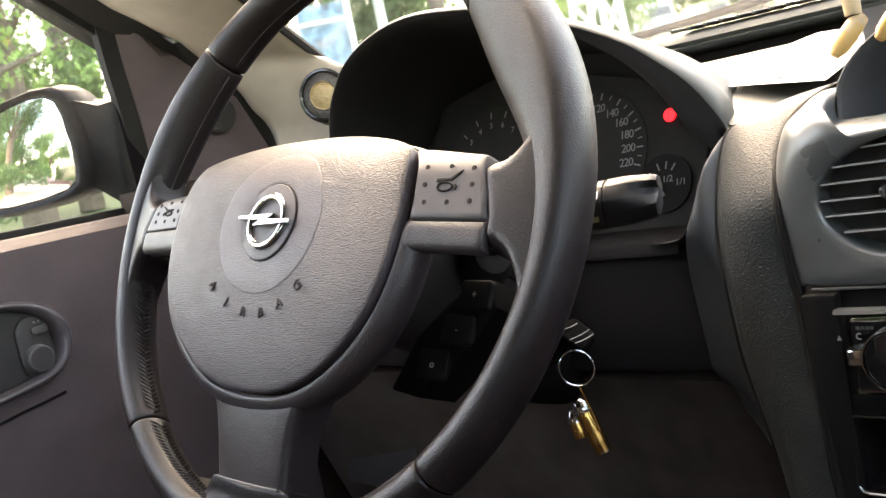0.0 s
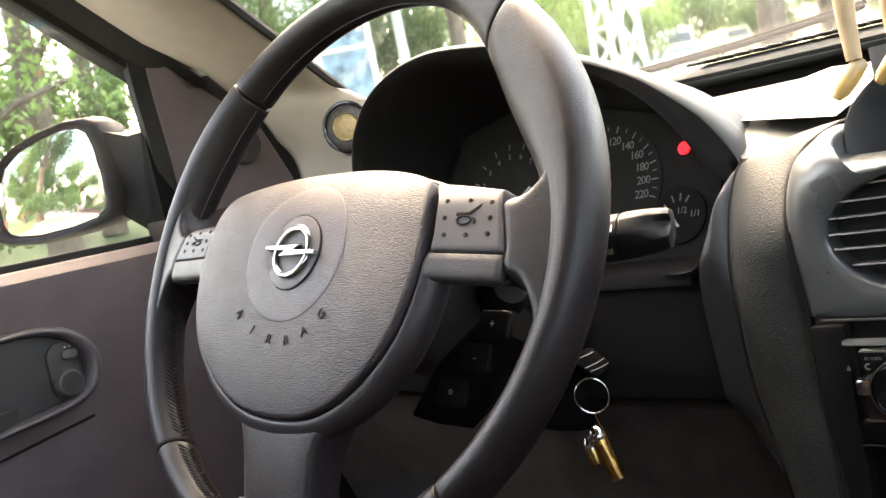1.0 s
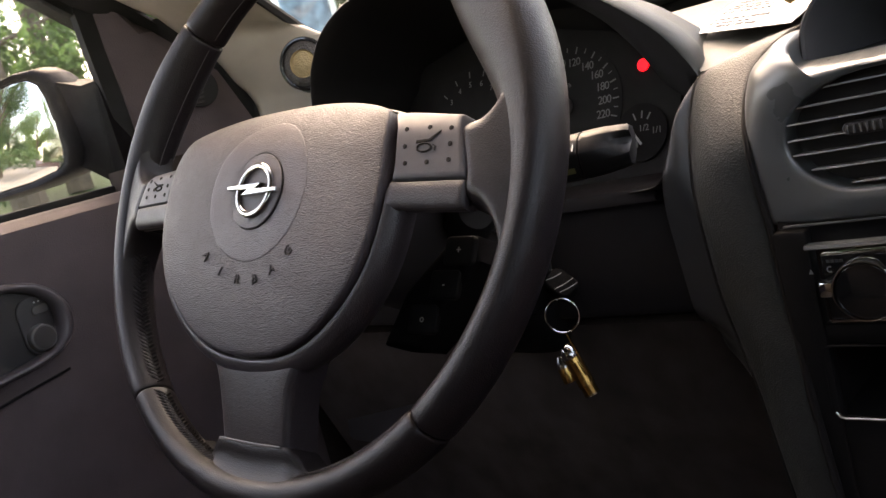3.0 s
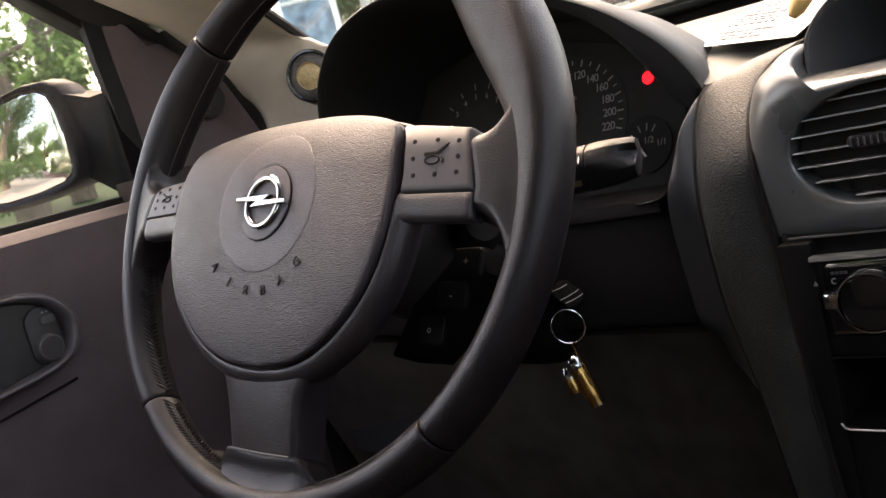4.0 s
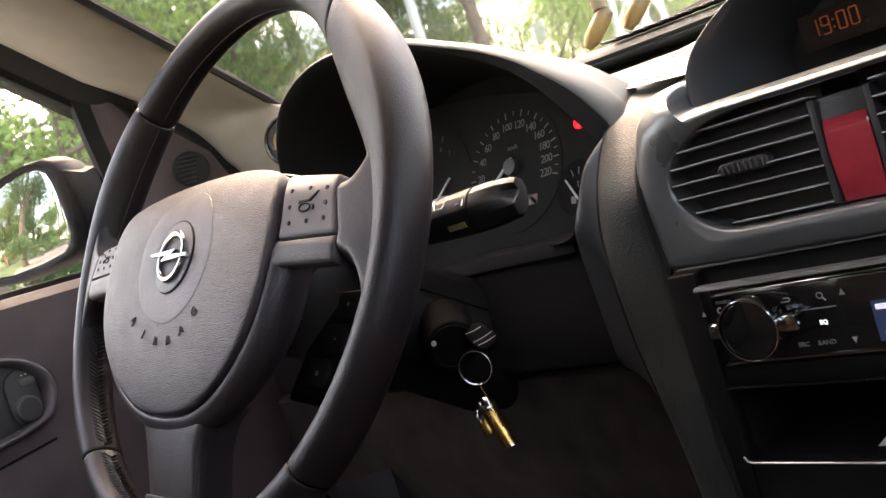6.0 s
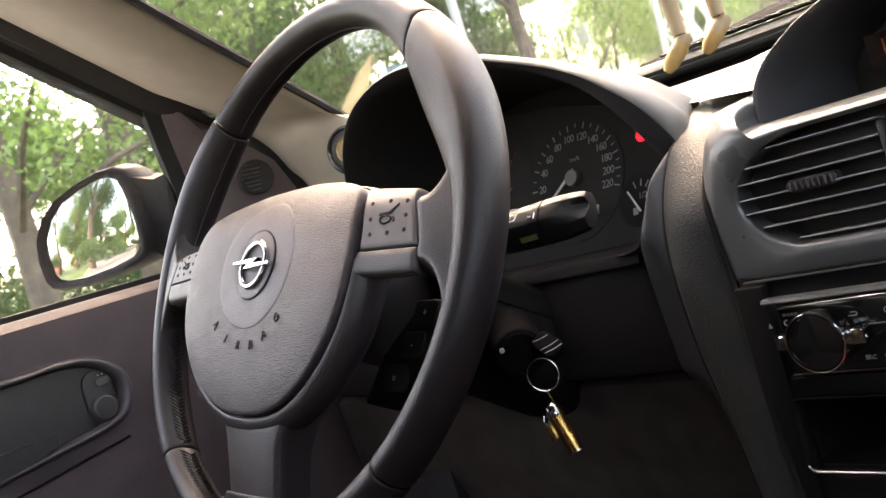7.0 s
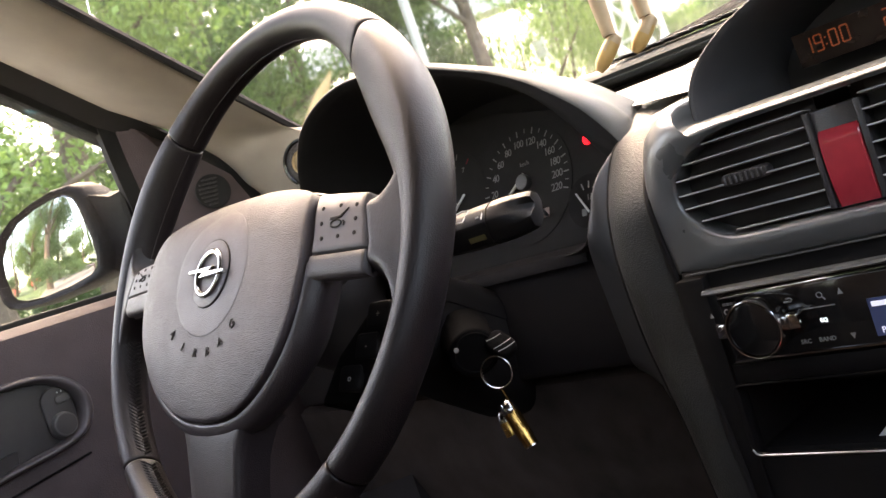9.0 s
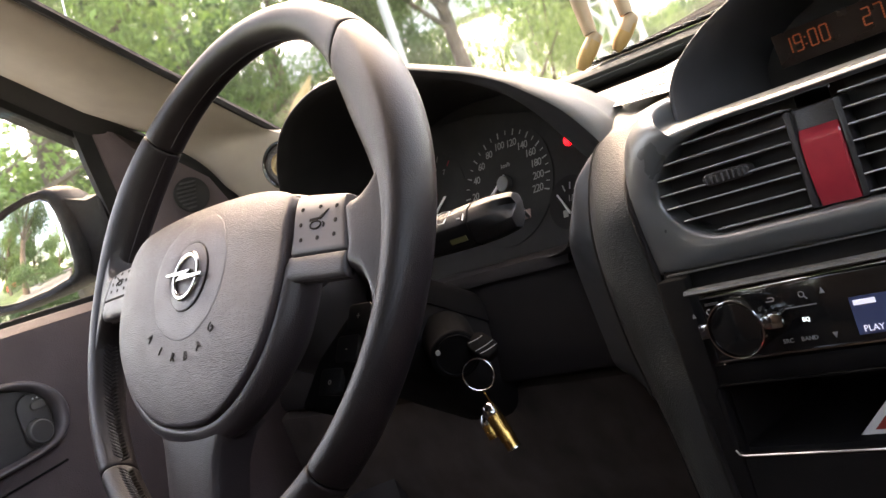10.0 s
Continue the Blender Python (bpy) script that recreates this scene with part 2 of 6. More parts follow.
def box(c, size, bevel=0.0, rot=None, bm=None, seg=2):
    """A box with rounded edges, turned by rot about its middle."""
    t = bmesh.new()
    bmesh.ops.create_cube(t, size=1.0)
    bmesh.ops.scale(t, vec=size, verts=t.verts[:])
    if bevel:
        bmesh.ops.bevel(t, geom=t.edges[:], offset=bevel, segments=seg, affect="EDGES", profile=0.5)
    m = Matrix.Translation(c) @ (rot.to_4x4() if rot else Matrix())
    bmesh.ops.transform(t, matrix=m, verts=t.verts[:])
    if bm is None:
        return t
    me = bpy.data.meshes.new("tmp")
    t.to_mesh(me)
    t.free()
    bm.from_mesh(me)
    bpy.data.meshes.remove(me)
    return bm


def prism(outline, to3d, n0, n1, bevel=0.0015, steps=3):
    """A plate with outline (u, v) between depths n0 and n1, its n1 rim rounded."""
    pts = [Vector((*p, 0)) for p in outline]
    m = len(pts)
    area = sum(pts[i].x * pts[(i + 1) % m].y - pts[(i + 1) % m].x * pts[i].y for i in range(m))
    sgn = 1 if area > 0 else -1

    def inset(d):
        out = []
        for i in range(m):
            e1 = (pts[i] - pts[i - 1]).normalized()
            e2 = (pts[(i + 1) % m] - pts[i]).normalized()
            nn = Vector((-(e1.y + e2.y), e1.x + e2.x, 0)) * sgn
            nn = nn.normalized() / max(0.5, math.sqrt(max(0.05, (1 + e1.dot(e2)) / 2)))
            out.append(pts[i] + nn * d)
        return out
    rings = [[to3d(p.x, p.y, n0) for p in pts]]
    s = 1 if n1 > n0 else -1
    for k in range(steps + 1):
        q = k / steps * math.pi / 2
        rings.append([to3d(p.x, p.y, n1 - s * bevel * (1 - math.sin(q))) for p in inset(bevel * (1 - math.cos(q)))])
    return loft(rings)


def rounded(x0, y0, x1, y1, r, n=5):
    """A rectangle's outline with round corners."""
    out = []
    for cx, cy, a0 in ((x1 - r, y1 - r, 0), (x0 + r, y1 - r, 90), (x0 + r, y0 + r, 180), (x1 - r, y0 + r, 270)):
        for i in range(n + 1):
            a = radians(a0 + 90 * i / n)
            out.append((cx + r * math.cos(a), cy + r * math.sin(a)))
    return out


def lettering(text, size, frame_, thick=0.0002, spacing=1.0):
    """Words of the built-in font as a bmesh; frame_ carries its plane into hub coordinates."""
    cu = bpy.data.curves.new("t", "FONT")
    cu.body, cu.size, cu.align_x, cu.align_y, cu.extrude, cu.resolution_u, cu.space_character = text, size, "CENTER", "CENTER", thick, 2, spacing
    ob = bpy.data.objects.new("t", cu)
    me = bpy.data.meshes.new_from_object(ob)
    bm = bmesh.new()
    bm.from_mesh(me)
    bpy.data.objects.remove(ob)
    bpy.data.curves.remove(cu)
    bpy.data.meshes.remove(me)
    bmesh.ops.transform(bm, matrix=frame_, verts=bm.verts[:])
    return bm


def basis(o, x, y):
    """A frame with its origin at o, x to the right and y up the face."""
    x, y = Vector(x).normalized(), Vector(y).normalized()
    z = x.cross(y)
    return Matrix(((x.x, y.x, z.x, o[0]), (x.y, y.y, z.y, o[1]), (x.z, y.z, z.z, o[2]), (0, 0, 0, 1)))


def lerp(a, b, t):
    return Vector(a) * (1 - t) + Vector(b) * t


def spline(pts, n):
    """n points on a smooth line through pts."""
    P = [Vector(p) for p in pts]
    P = [P[0] * 2 - P[1]] + P + [P[-1] * 2 - P[-2]]
    out = []
    m = len(P) - 3
    for k in range(n):
        s = k / (n - 1) * m
        i = min(int(s), m - 1)
        t = s - i
        a, b, c, d = P[i:i + 4]
        out.append(0.5 * ((2 * b) + (c - a) * t + (2 * a - 5 * b + 4 * c - d) * t * t + (3 * b - a - 3 * c + d) * t ** 3))
    return out


# ---- car shell ----
MID = 0.357                          # the car's middle line


def pillar_pt(s, side=1):
    """A point on the edge between pillar and windscreen, s = height."""
    y = 0.34 + (0.138 - s) * 2.06
    x = -0.305 + (s - 0.138) * 0.72
    return Vector((x if side == 1 else 2 * MID - x, y, s))


def screen_rows(off=0.0):
    out = []
    for k in range(9):
        z = 0.085 + (0.43 - 0.085) * k / 8
        a, b = pillar_pt(z), pillar_pt(z, -1)
        row = []
        for i in range(17):
            t = i / 16
            p = a.lerp(b, t)
            p.y += 0.30 * (1 - (2 * t - 1) ** 2) * (1 - 0.35 * k / 8) + off
            row.append(p)
        out.append(row)
    return out


win = thing("windscreen", (MID, 0.6, 0.085), "curved clear windscreen with faint dust, above the dashboard", "windscreen", kind="structure")
g = part("pane", slab(screen_rows(), 0.004, (0, 1, 0.3)), PANE, win)
g.visible_shadow = False
# dark seal along the screen's left and right edges
for side in (1, -1):
    pts = [pillar_pt(0.085 + 0.34 * i / 10, side) + Vector((0.004 * side, -0.002, 0)) for i in range(11)]
    part("seal", tube(pts, 0.005, 6), RUBBER, win)


def plate(pts, thick, direction):
    """A flat or bent four-sided panel from its corners."""
    a, b, c, d = [Vector(p) for p in pts]
    return slab([[a.lerp(b, i / 4) for i in range(5)], [d.lerp(c, i / 4) for i in range(5)]], thick, direction)


solid("floor", box((MID, -0.55, -0.565), (1.66, 3.0, 0.03)), DARK, "dark carpeted car floor", "floor", "structure")
# Unseen roof; its front edge is run forward to block overhead sky light.
solid("ceiling", slab([[(x, y - 0.20 * max(0.0, 1 + (min(y, -0.06) + 0.06) / 0.21) * ((x - MID) / 0.49) ** 2, 0.43 + 0.03 * (1 - ((x - MID) / 0.6) ** 2)) for x in np.linspace(-0.13, 0.845, 9)] for y in (0.10, -0.06, -0.16, -0.27, -0.9, -1.9)], 0.02, (0, 0, 1)), ROOF, "grey fabric headliner of the car roof, run forward to cut sky light", "ceiling", "structure")
solid("wall_rear", box((MID, -1.55, -0.22), (1.6, 0.05, 0.7)), DARK, "dark rear bulkhead of the cabin", "wall", "structure")
# Unseen wall, raised past sill height to cut light from the right.
solid("wall_right", box((1.13, -0.55, -0.205), (0.05, 2.6, 0.73)), DOORSKIN, "dark wall on the passenger side, unseen, raised to cut light", "wall", "structure")
for k, (y0, y1) in enumerate(((-0.98, -0.82), (-1.95, -1.6))):
    for sgn in (1, -1):
        x0, x1 = (-0.47, -0.14) if sgn == 1 else (2 * MID + 0.47, 2 * MID + 0.14)
        solid("wall_pillar", slab([[(x0, y0, 0.0), (x0, y1, 0.0)], [(x1, y0, 0.43), (x1, y1, 0.43)]], 0.04, (sgn, 0, 0)), BEIGE, "beige trimmed roof pillar", "pillar", "structure")
for sgn in (1, -1):
    xa = -0.16 if sgn == 1 else 2 * MID + 0.16
    solid("wall_rail", box((xa, -1.05, 0.42), (0.10, 1.7, 0.05), 0.012), BEIGE, "beige roof rail over the side windows", "trim", "structure")
solid("wall_left", box((-0.50, -1.3, -0.27), (0.06, 0.8, 0.58)), DOORSKIN, "dark side wall behind the driver", "wall", "structure")
solid("wall_front", slab([[(x, 0.70 - 0.25 * ((x - MID) / 0.7) ** 2, z) for x in np.linspace(-0.42, 2 * MID + 0.42, 13)] for z in (-0.56, 0.03)], 0.03, (0, 1, 0)), DARK, "dark bulkhead in front of the footwell", "wall", "structure")
solid("wall_kick", box((-0.41, 0.42, -0.27), (0.05, 0.55, 0.62)), DARK, "dark kick panel beside the footwell", "wall", "structure")
# Unseen blocks behind the camera, added to keep light off the lower dash.
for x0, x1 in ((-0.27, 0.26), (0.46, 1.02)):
    solid("wall_light_block", box(((x0 + x1) / 2, -0.86, -0.18), (x1 - x0, 0.10, 0.72), 0.04), DARK, "plain dark block, unseen, added to keep light off the lower dash", "seat back", "structure")
# right windscreen pillar
pr = [pillar_pt(z, -1) for z in (0.05, 0.2, 0.43)]
solid("wall_pillar", slab([pr, [p + Vector((0.10, -0.06, 0.01)) for p in pr]], 0.03, (0.3, 0.3, 0)), BEIGE, "beige windscreen pillar on the passenger side", "pillar", "structure")

# ---- left windscreen pillar with its beige trim ----
pil = thing("windscreen_pillar", (-0.36, 0.4, 0.03), "beige moulded plastic trim of the windscreen pillar", "pillar trim", kind="structure")


def pillar_ring(z, zb):
    a = pillar_pt(z) + Vector((0.002, -0.004, 0))
    b = Vector((-0.381 - (0.310 - zb) * 0.285, 0.026 + (0.310 - zb) * 1.60, zb))
    d = b - a
    inn = Vector((0.30, -0.55, -0.1)).normalized()
    full = 0.35 + 0.65 * min(1.0, max(0.0, (z - 0.06) / 0.14))
    pts = [a + d * t + inn * 0.026 * full * math.sin(math.pi * min(1, t * 1.05)) ** 0.8 for t in (0, 0.06, 0.15, 0.28, 0.42, 0.57, 0.71, 0.84, 0.93, 1)]
    back = [a + d * t - inn * 0.012 for t in (1, 0.5, 0)]
    return pts + back



edge_b = [Vector((-0.381 - (0.310 - z) * 0.285, 0.026 + (0.310 - z) * 1.60, z)) for z in np.linspace(0.455, -0.06, 12)]
part("edge_seal", slab([[p + Vector((0.012, -0.004, 0.004)) for p in edge_b], [p + Vector((-0.010, 0.004, -0.012)) for p in edge_b], [p + Vector((-0.075, 0.03, -0.035)) for p in edge_b]], 0.008, (-0.3, 1, 0)), RUBBER, pil, "black rubber seal beside the pillar trim")
fa = spline([(-0.402, 0.236, 0.185), (-0.40, 0.2533, 0.167), (-0.40, 0.2795, 0.145), (-0.40, 0.296, 0.125), (-0.40, 0.308, 0.104), (-0.40, 0.322, 0.087), (-0.398, 0.328, 0.062), (-0.395, 0.33, -0.02)], 24)
fm = spline([(-0.352, 0.288, 0.168), (-0.35, 0.296, 0.160), (-0.35, 0.302, 0.148), (-0.35, 0.301, 0.130), (-0.35, 0.313, 0.110), (-0.35, 0.324, 0.090), (-0.348, 0.332, 0.062), (-0.345, 0.337, -0.02)], 24)
ft = spline([(-0.306, 0.314, 0.152), (-0.303, 0.318, 0.148), (-0.301, 0.321, 0.143), (-0.299, 0.324, 0.136), (-0.297, 0.328, 0.120), (-0.295, 0.334, 0.095), (-0.292, 0.340, 0.062), (-0.29, 0.345, -0.02)], 24)
fc = spline([(-0.298, 0.322, 0.145), (-0.294, 0.326, 0.141), (-0.288, 0.330, 0.136), (-0.278, 0.334, 0.128), (-0.262, 0.338, 0.118), (-0.25, 0.344, 0.095), (-0.245, 0.350, 0.062), (-0.24, 0.355, -0.02)], 24)
part("foot_seal", slab([[p + Vector((-0.065, -0.012, 0.004)) for p in fa], [p + Vector((-0.020, -0.006, 0.0)) for p in fa], [p + Vector((-0.004, -0.004, 0.0)) for p in fa], [p + Vector((0.0, 0.003, 0.0)) for p in fa]], 0.006, (0, 1, 0)), RUBBER, pil, "black curved seal at the pillar foot", sharp=70)
rows_ = []
for z, zb in ((0.43, 0.455), (0.36, 0.385), (0.30, 0.315), (0.25, 0.262), (0.215, 0.222)):
    r = pillar_ring(z, zb)
    rows_.append(r[:10])
inward = Vector((0.30, -0.55, -0.1)).normalized()
for k, (a, m, b, c) in enumerate(zip(fa, fm, ft, fc)):
    keep = max(0.0, 1 - k / 13) ** 1.5
    line = spline([c, b, (b + m) / 2, m, (a + m) / 2 + Vector((0, -0.004, 0)), a], 10)
    rows_.append([p + inward * 0.031 * keep * math.sin(math.pi * i / 9) ** 0.8 for i, p in enumerate(line)])
part("trim", slab(rows_, 0.008, (-0.3, 1, 0)), BEIGE, pil, sharp=80)

# tweeter on the pillar foot
tw = thing("tweeter", (-0.30, 0.30, 0.075), "round black tweeter with golden mesh on the beige pillar", "speaker")
tn = Vector((0.42, -0.86, 0.06)).normalized()
tc = Vector((-0.3020, 0.3370, 0.0985))
part("cup", disc(tc - tn * 0.020, tn, 0.0330, 0.034, 40, 0.0290, bevel=0.005), BLACK, tw)
part("ring", tube([tc + tn * 0.0145 + (tn.orthogonal().normalized() * math.cos(a) + tn.cross(tn.orthogonal().normalized()) * math.sin(a)) * 0.0262 for a in (2 * math.pi * i / 36 for i in range(36))], 0.0022, 8, True), GLOSS, tw)
rings = []
ta = tn.orthogonal().normalized()
tb = tn.cross(ta)
for r, h in ((0.0245, 0.0135), (0.0205, 0.0165), (0.0150, 0.0175), (0.0135, 0.0155), (0.0100, 0.0175), (0.005, 0.019), (0.001, 0.0195)):
    rings.append([tc + tn * h + (ta * math.cos(a) + tb * math.sin(a)) * r for a in (2 * math.pi * i / 32 for i in range(32))])
part("mesh_dome", loft(rings[2:], caps=(False, True)), MESHGOLD, tw, "golden perforated mesh")
part("mesh_ring", loft(rings[:3], caps=(False, False)), MESHBLACK, tw, "black perforated mesh ring")
lx = tc + Vector((-0.0255, -0.011, 0.002)) + tn * 0.012
part("badge", box(lx, (0.006, 0.003, 0.008), 0.001), SILVERP, tw, "small pale badge")

# ---- driver's door ----
door = thing("door_1", (-0.40, -0.3, -0.55), "dark vinyl driver's door with a grey oval pull pod", "car door", kind="structure")
# top rail to lower card, as one bent sheet
prof = [(-0.432, 0.018), (-0.405, 0.020), (-0.385, 0.018), (-0.374, 0.010), (-0.370, -0.004), (-0.369, -0.03), (-0.366, -0.08), (-0.362, -0.14), (-0.372, -0.20), (-0.378, -0.30), (-0.380, -0.52)]
part("card", slab([[(x, y, z) for x, z in prof] for y in np.linspace(-0.9, 0.27, 12)], 0.012, (-1, 0, -0.2)), DOORSKIN, door)
part("sill_strip", box((-0.436, -0.31, 0.0215), (0.012, 1.16, 0.012), 0.003), RUBBER, door)
part("outer_skin", box((-0.485, -0.33, -0.26), (0.02, 1.25, 0.54), 0.006), BODY, door)


def gl(y, z, off=0.0):
    return Vector((-0.47 + 0.28 * (z - 0.1) + off, y, z))


# window frame strips along the sloping front top edge
def edge_line(off, pts, ext):
    a, b = [gl(y, z, off) for y, z in pts]
    d = (a - b).normalized()
    return [b - d * 0.02, b, lerp(b, a, 0.5), a, a + d * ext * 0.5, a + d * ext]


run_lo = edge_line(0.0, ((0.029, 0.288), (0.165, 0.205)), 0.26)
run_hi = edge_line(0.008, ((0.030, 0.300), (0.180, 0.212)), 0.26)
band_hi = edge_line(0.032, ((0.026, 0.311), (0.223, 0.188)), 0.26)
part("window_run", slab([run_lo, run_hi], 0.012, (-1, 0, 0)), RUBBER, door, "black rubber window channel")
# Lip takes a lighter grey that carries its reflection of the sky.
part("frame_lip", tube([lerp(a, b, 0.12) + Vector((0.005, -0.001, 0)) for a, b in zip(run_hi, band_hi)], 0.0036, 8), POD, door, "door frame lip, lighter grey for its sky reflection")
part("frame", slab([[lerp(a, b, t) + Vector((0.012 * math.sin(math.pi * t), 0, 0)) for a, b in zip(run_hi, band_hi)] for t in (0, 0.2, 0.4, 0.6, 0.8, 1)], 0.014, (-1, 0, 0.3)), RUBBER, door, "black door frame and seal")
# mirror triangle: black upright edge and dark panel
edge = [gl(0.163, 0.215, 0.004), gl(0.172, 0.17, 0.004), gl(0.184, 0.12, 0.004), gl(0.196, 0.06, 0.004), gl(0.204, 0.0, 0.004)]
part("upright", slab([edge, [p + Vector((0.006, 0.016, 0)) for p in edge]], 0.012, (-1, 0, 0)), RUBBER, door, "black upright of the mirror triangle")
tri_in = [p + Vector((0.010, 0.016, 0)) for p in edge]
tri_out = [Vector((-0.425, 0.20, 0.200)), Vector((-0.418, 0.235, 0.175)), Vector((-0.400, 0.29, 0.12)), Vector((-0.395, 0.315, 0.06)), Vector((-0.39, 0.32, 0.0))]
part("mirror_panel", slab([[lerp(a, b, t) + Vector((0.012 * math.sin(math.pi * t), 0, 0)) for a, b in zip(tri_in, tri_out)] for t in np.linspace(0, 1, 6)], 0.01, (-1, 0, 0)), DOORSKIN, door, "dark grey panel inside the mirror mount")
gp = part("pane", slab([[gl(y, z, -0.006) for y in (-0.9, -0.4, 0.19)] for z in (0.0, 0.2, 0.40)], 0.004, (-1, 0, 0)), PANE, door)
gp.visible_shadow = False

# pull pod: raised rim round a dark well
pod = [(-0.30, -0.020), (-0.18, -0.026), (-0.08, -0.031), (-0.03, -0.0305), (0.000, -0.036), (0.018, -0.048), (0.028, -0.066), (0.026, -0.086), (0.014, -0.101), (-0.010, -0.109), (-0.05, -0.114), (-0.12, -0.122), (-0.20, -0.130), (-0.30, -0.14)]
pod = [(p.x, p.y) for p in spline([Vector((*q, 0)) for q in pod], 61)]
podc = Vector((-0.12, -0.072, 0))
rims = []
for sc, xo in ((1.0, -0.372), (0.997, -0.362), (0.985, -0.355), (0.965, -0.3515), (0.94, -0.351), (0.915, -0.353), (0.895, -0.358), (0.885, -0.366), (0.88, -0.374)):
    ring = []
    for y, z in pod:
        dz = (z - podc.y)
        ring.append((xo, y if y < -0.29 else podc.x + (y - podc.x) * (1 - (1 - sc) * 0.9), podc.y + dz * (1 - (1 - sc) * 1.5)))
    rims.append(ring)
part("pod_rim", loft(rims, closed=False), POD, door, "raised grey rim of the pull pod", sharp=80)
part("pod_well", prism([(y, z) for y, z in [(podc.x + (y - podc.x) * 0.9 if y > -0.29 else y, podc.y + (z - podc.y) * 0.85) for y, z in pod]], lambda u, v, n: Vector((n, u, v)), -0.385, -0.3635, 0.002), BLACK, door, "dark well of the pull pod")
part("switch_plate", prism(rounded(-0.019, -0.102, 0.011, -0.048, 0.0145), lambda u, v, n: Vector((n, u, v)), -0.368, -0.3608, 0.002), DASH, door)
kn = part("mirror_knob", disc((-0.3612, -0.0045, -0.086), (1, 0, 0), 0.0125, 0.008, 32, 0.0118, bevel=0.0015), SWITCH, door, "round grey mirror switch knob")
part("knob_dish", disc((-0.3530, -0.0045, -0.086), (1, 0, 0), 0.0098, 0.0004, 28), DASH, kn)
part("rocker", prism(rounded(-0.0055, -0.0655, 0.0095, -0.0575, 0.0035), lambda u, v, n: Vector((n, u, v)), -0.362, -0.3588, 0.001), SWITCH, door, "small grey rocker switch")
for dy in (-0.0018, 0.0022):
    part("arrow_mark", prism([(dy, -0.0550), (dy + 0.0022, -0.0550), (dy + 0.0011, -0.0535)], lambda u, v, n: Vector((n, u, v)), -0.3615, -0.3604, 0.0001), WHITEPRINT, door)
part("release_paddle", loft([[(-0.364, -0.052, -0.094), (-0.3575, -0.053, -0.094), (-0.3575, -0.055, -0.105), (-0.364, -0.053, -0.107)], [(-0.369, -0.075, -0.095), (-0.352, -0.076, -0.095), (-0.352, -0.078, -0.111), (-0.369, -0.077, -0.113)], [(-0.369, -0.13, -0.094), (-0.349, -0.13, -0.094), (-0.349, -0.13, -0.119), (-0.369, -0.13, -0.122)]]), DASH, door, "dark door release paddle")
part("card_crease", tube([(-0.3625, 0.012, -0.122), (-0.3615, -0.05, -0.130), (-0.361, -0.16, -0.145), (-0.361, -0.4, -0.16)], 0.0012, 6), BODY, door)
# small round speaker grille in the dark corner
sp_c = Vector((-0.405, 0.262, 0.105))
gr = thing("corner_grille", (-0.40, 0.25, 0.08), "small round dark speaker grille in the door corner", "grille")
part("plate", disc(sp_c, (1, -0.35, 0.1), 0.021, 0.005, 28, bevel=0.001), RUBBER, gr)
for i in range(7):
    h = (i - 3) * 0.005
    w = math.sqrt(max(0.0, 0.019 ** 2 - h * h))
    part("slat", box(sp_c + Vector((0.0055, -0.002, h)), (0.002, w * 2, 0.0018), 0.0005), BLACK, gr)

# ---- side mirror ----
mir = thing("side_mirror", (-0.56, 0.16, 0.02), "dark plastic side mirror with a bright reflecting glass", "side mirror")
mo = Vector((-0.589, 0.128, 0.103))
# the glass faces the driver
mn = Vector((0.48, -0.876, 0.013)).normalized()
mx = Vector((0, 0, 1)).cross(mn).normalized()
mx = -mx if mx.x < 0 else mx
my = mn.cross(mx).normalized()
my = -my if my.z < 0 else my
MOUT = [(-0.082, -0.048), (-0.084, -0.02), (-0.079, 0.008), (-0.062, 0.034), (-0.036, 0.052), (0.0, 0.063), (0.032, 0.068), (0.055, 0.066), (0.068, 0.056), (0.074, 0.034), (0.076, 0.0), (0.076, -0.034), (0.071, -0.052), (0.058, -0.060), (0.02, -0.066), (-0.03, -0.068), (-0.062, -0.064), (-0.076, -0.058)]
M3 = lambda u, v, n: mo + mx * (u * 1.0 - 0.008) + my * (v * 0.89 + 0.006) + mn * n
hs = []
for sc, n in ((0.945, 0.003), (0.975, 0.006), (1.07, 0.008), (1.13, 0.003), (1.18, -0.012), (1.17, -0.035), (1.05, -0.065), (0.7, -0.088), (0.2, -0.096)):
    hs.append([M3(u * sc + (0.004 if sc > 1.05 else 0), v * (sc if sc < 1 else 1 + (sc - 1) * 0.55), n) for u, v in MOUT])
hs = [[M3(0.010 + (u - 0.010) * 0.92, v * 0.945, -0.004) for u, v in MOUT]] + hs
part("housing", loft(hs, caps=(False, True)), BODY, mir, sharp=75)
part("mirror_glass", prism([(0.012 + (u - 0.012) * 0.90, v * 0.93) for u, v in MOUT], M3, -0.006, 0.001, 0.0015), MIRROR, mir, "silvered mirror glass")
part("backing", prism([(u * 1.02, v * 1.02) for u, v in MOUT], M3, -0.03, -0.007, 0.001), BLACK, mir)
part("foot", loft([[M3(0.07, -0.045, 0.0), M3(0.07, -0.045, -0.05), M3(0.07, 0.055, -0.05), M3(0.07, 0.055, 0.0)], [(-0.50, 0.185, 0.030), (-0.50, 0.25, 0.030), (-0.49, 0.25, 0.14), (-0.49, 0.175, 0.14)], [(-0.475, 0.19, 0.025), (-0.475, 0.25, 0.025), (-0.462, 0.25, 0.14), (-0.462, 0.18, 0.14)]]), BODY, mir)

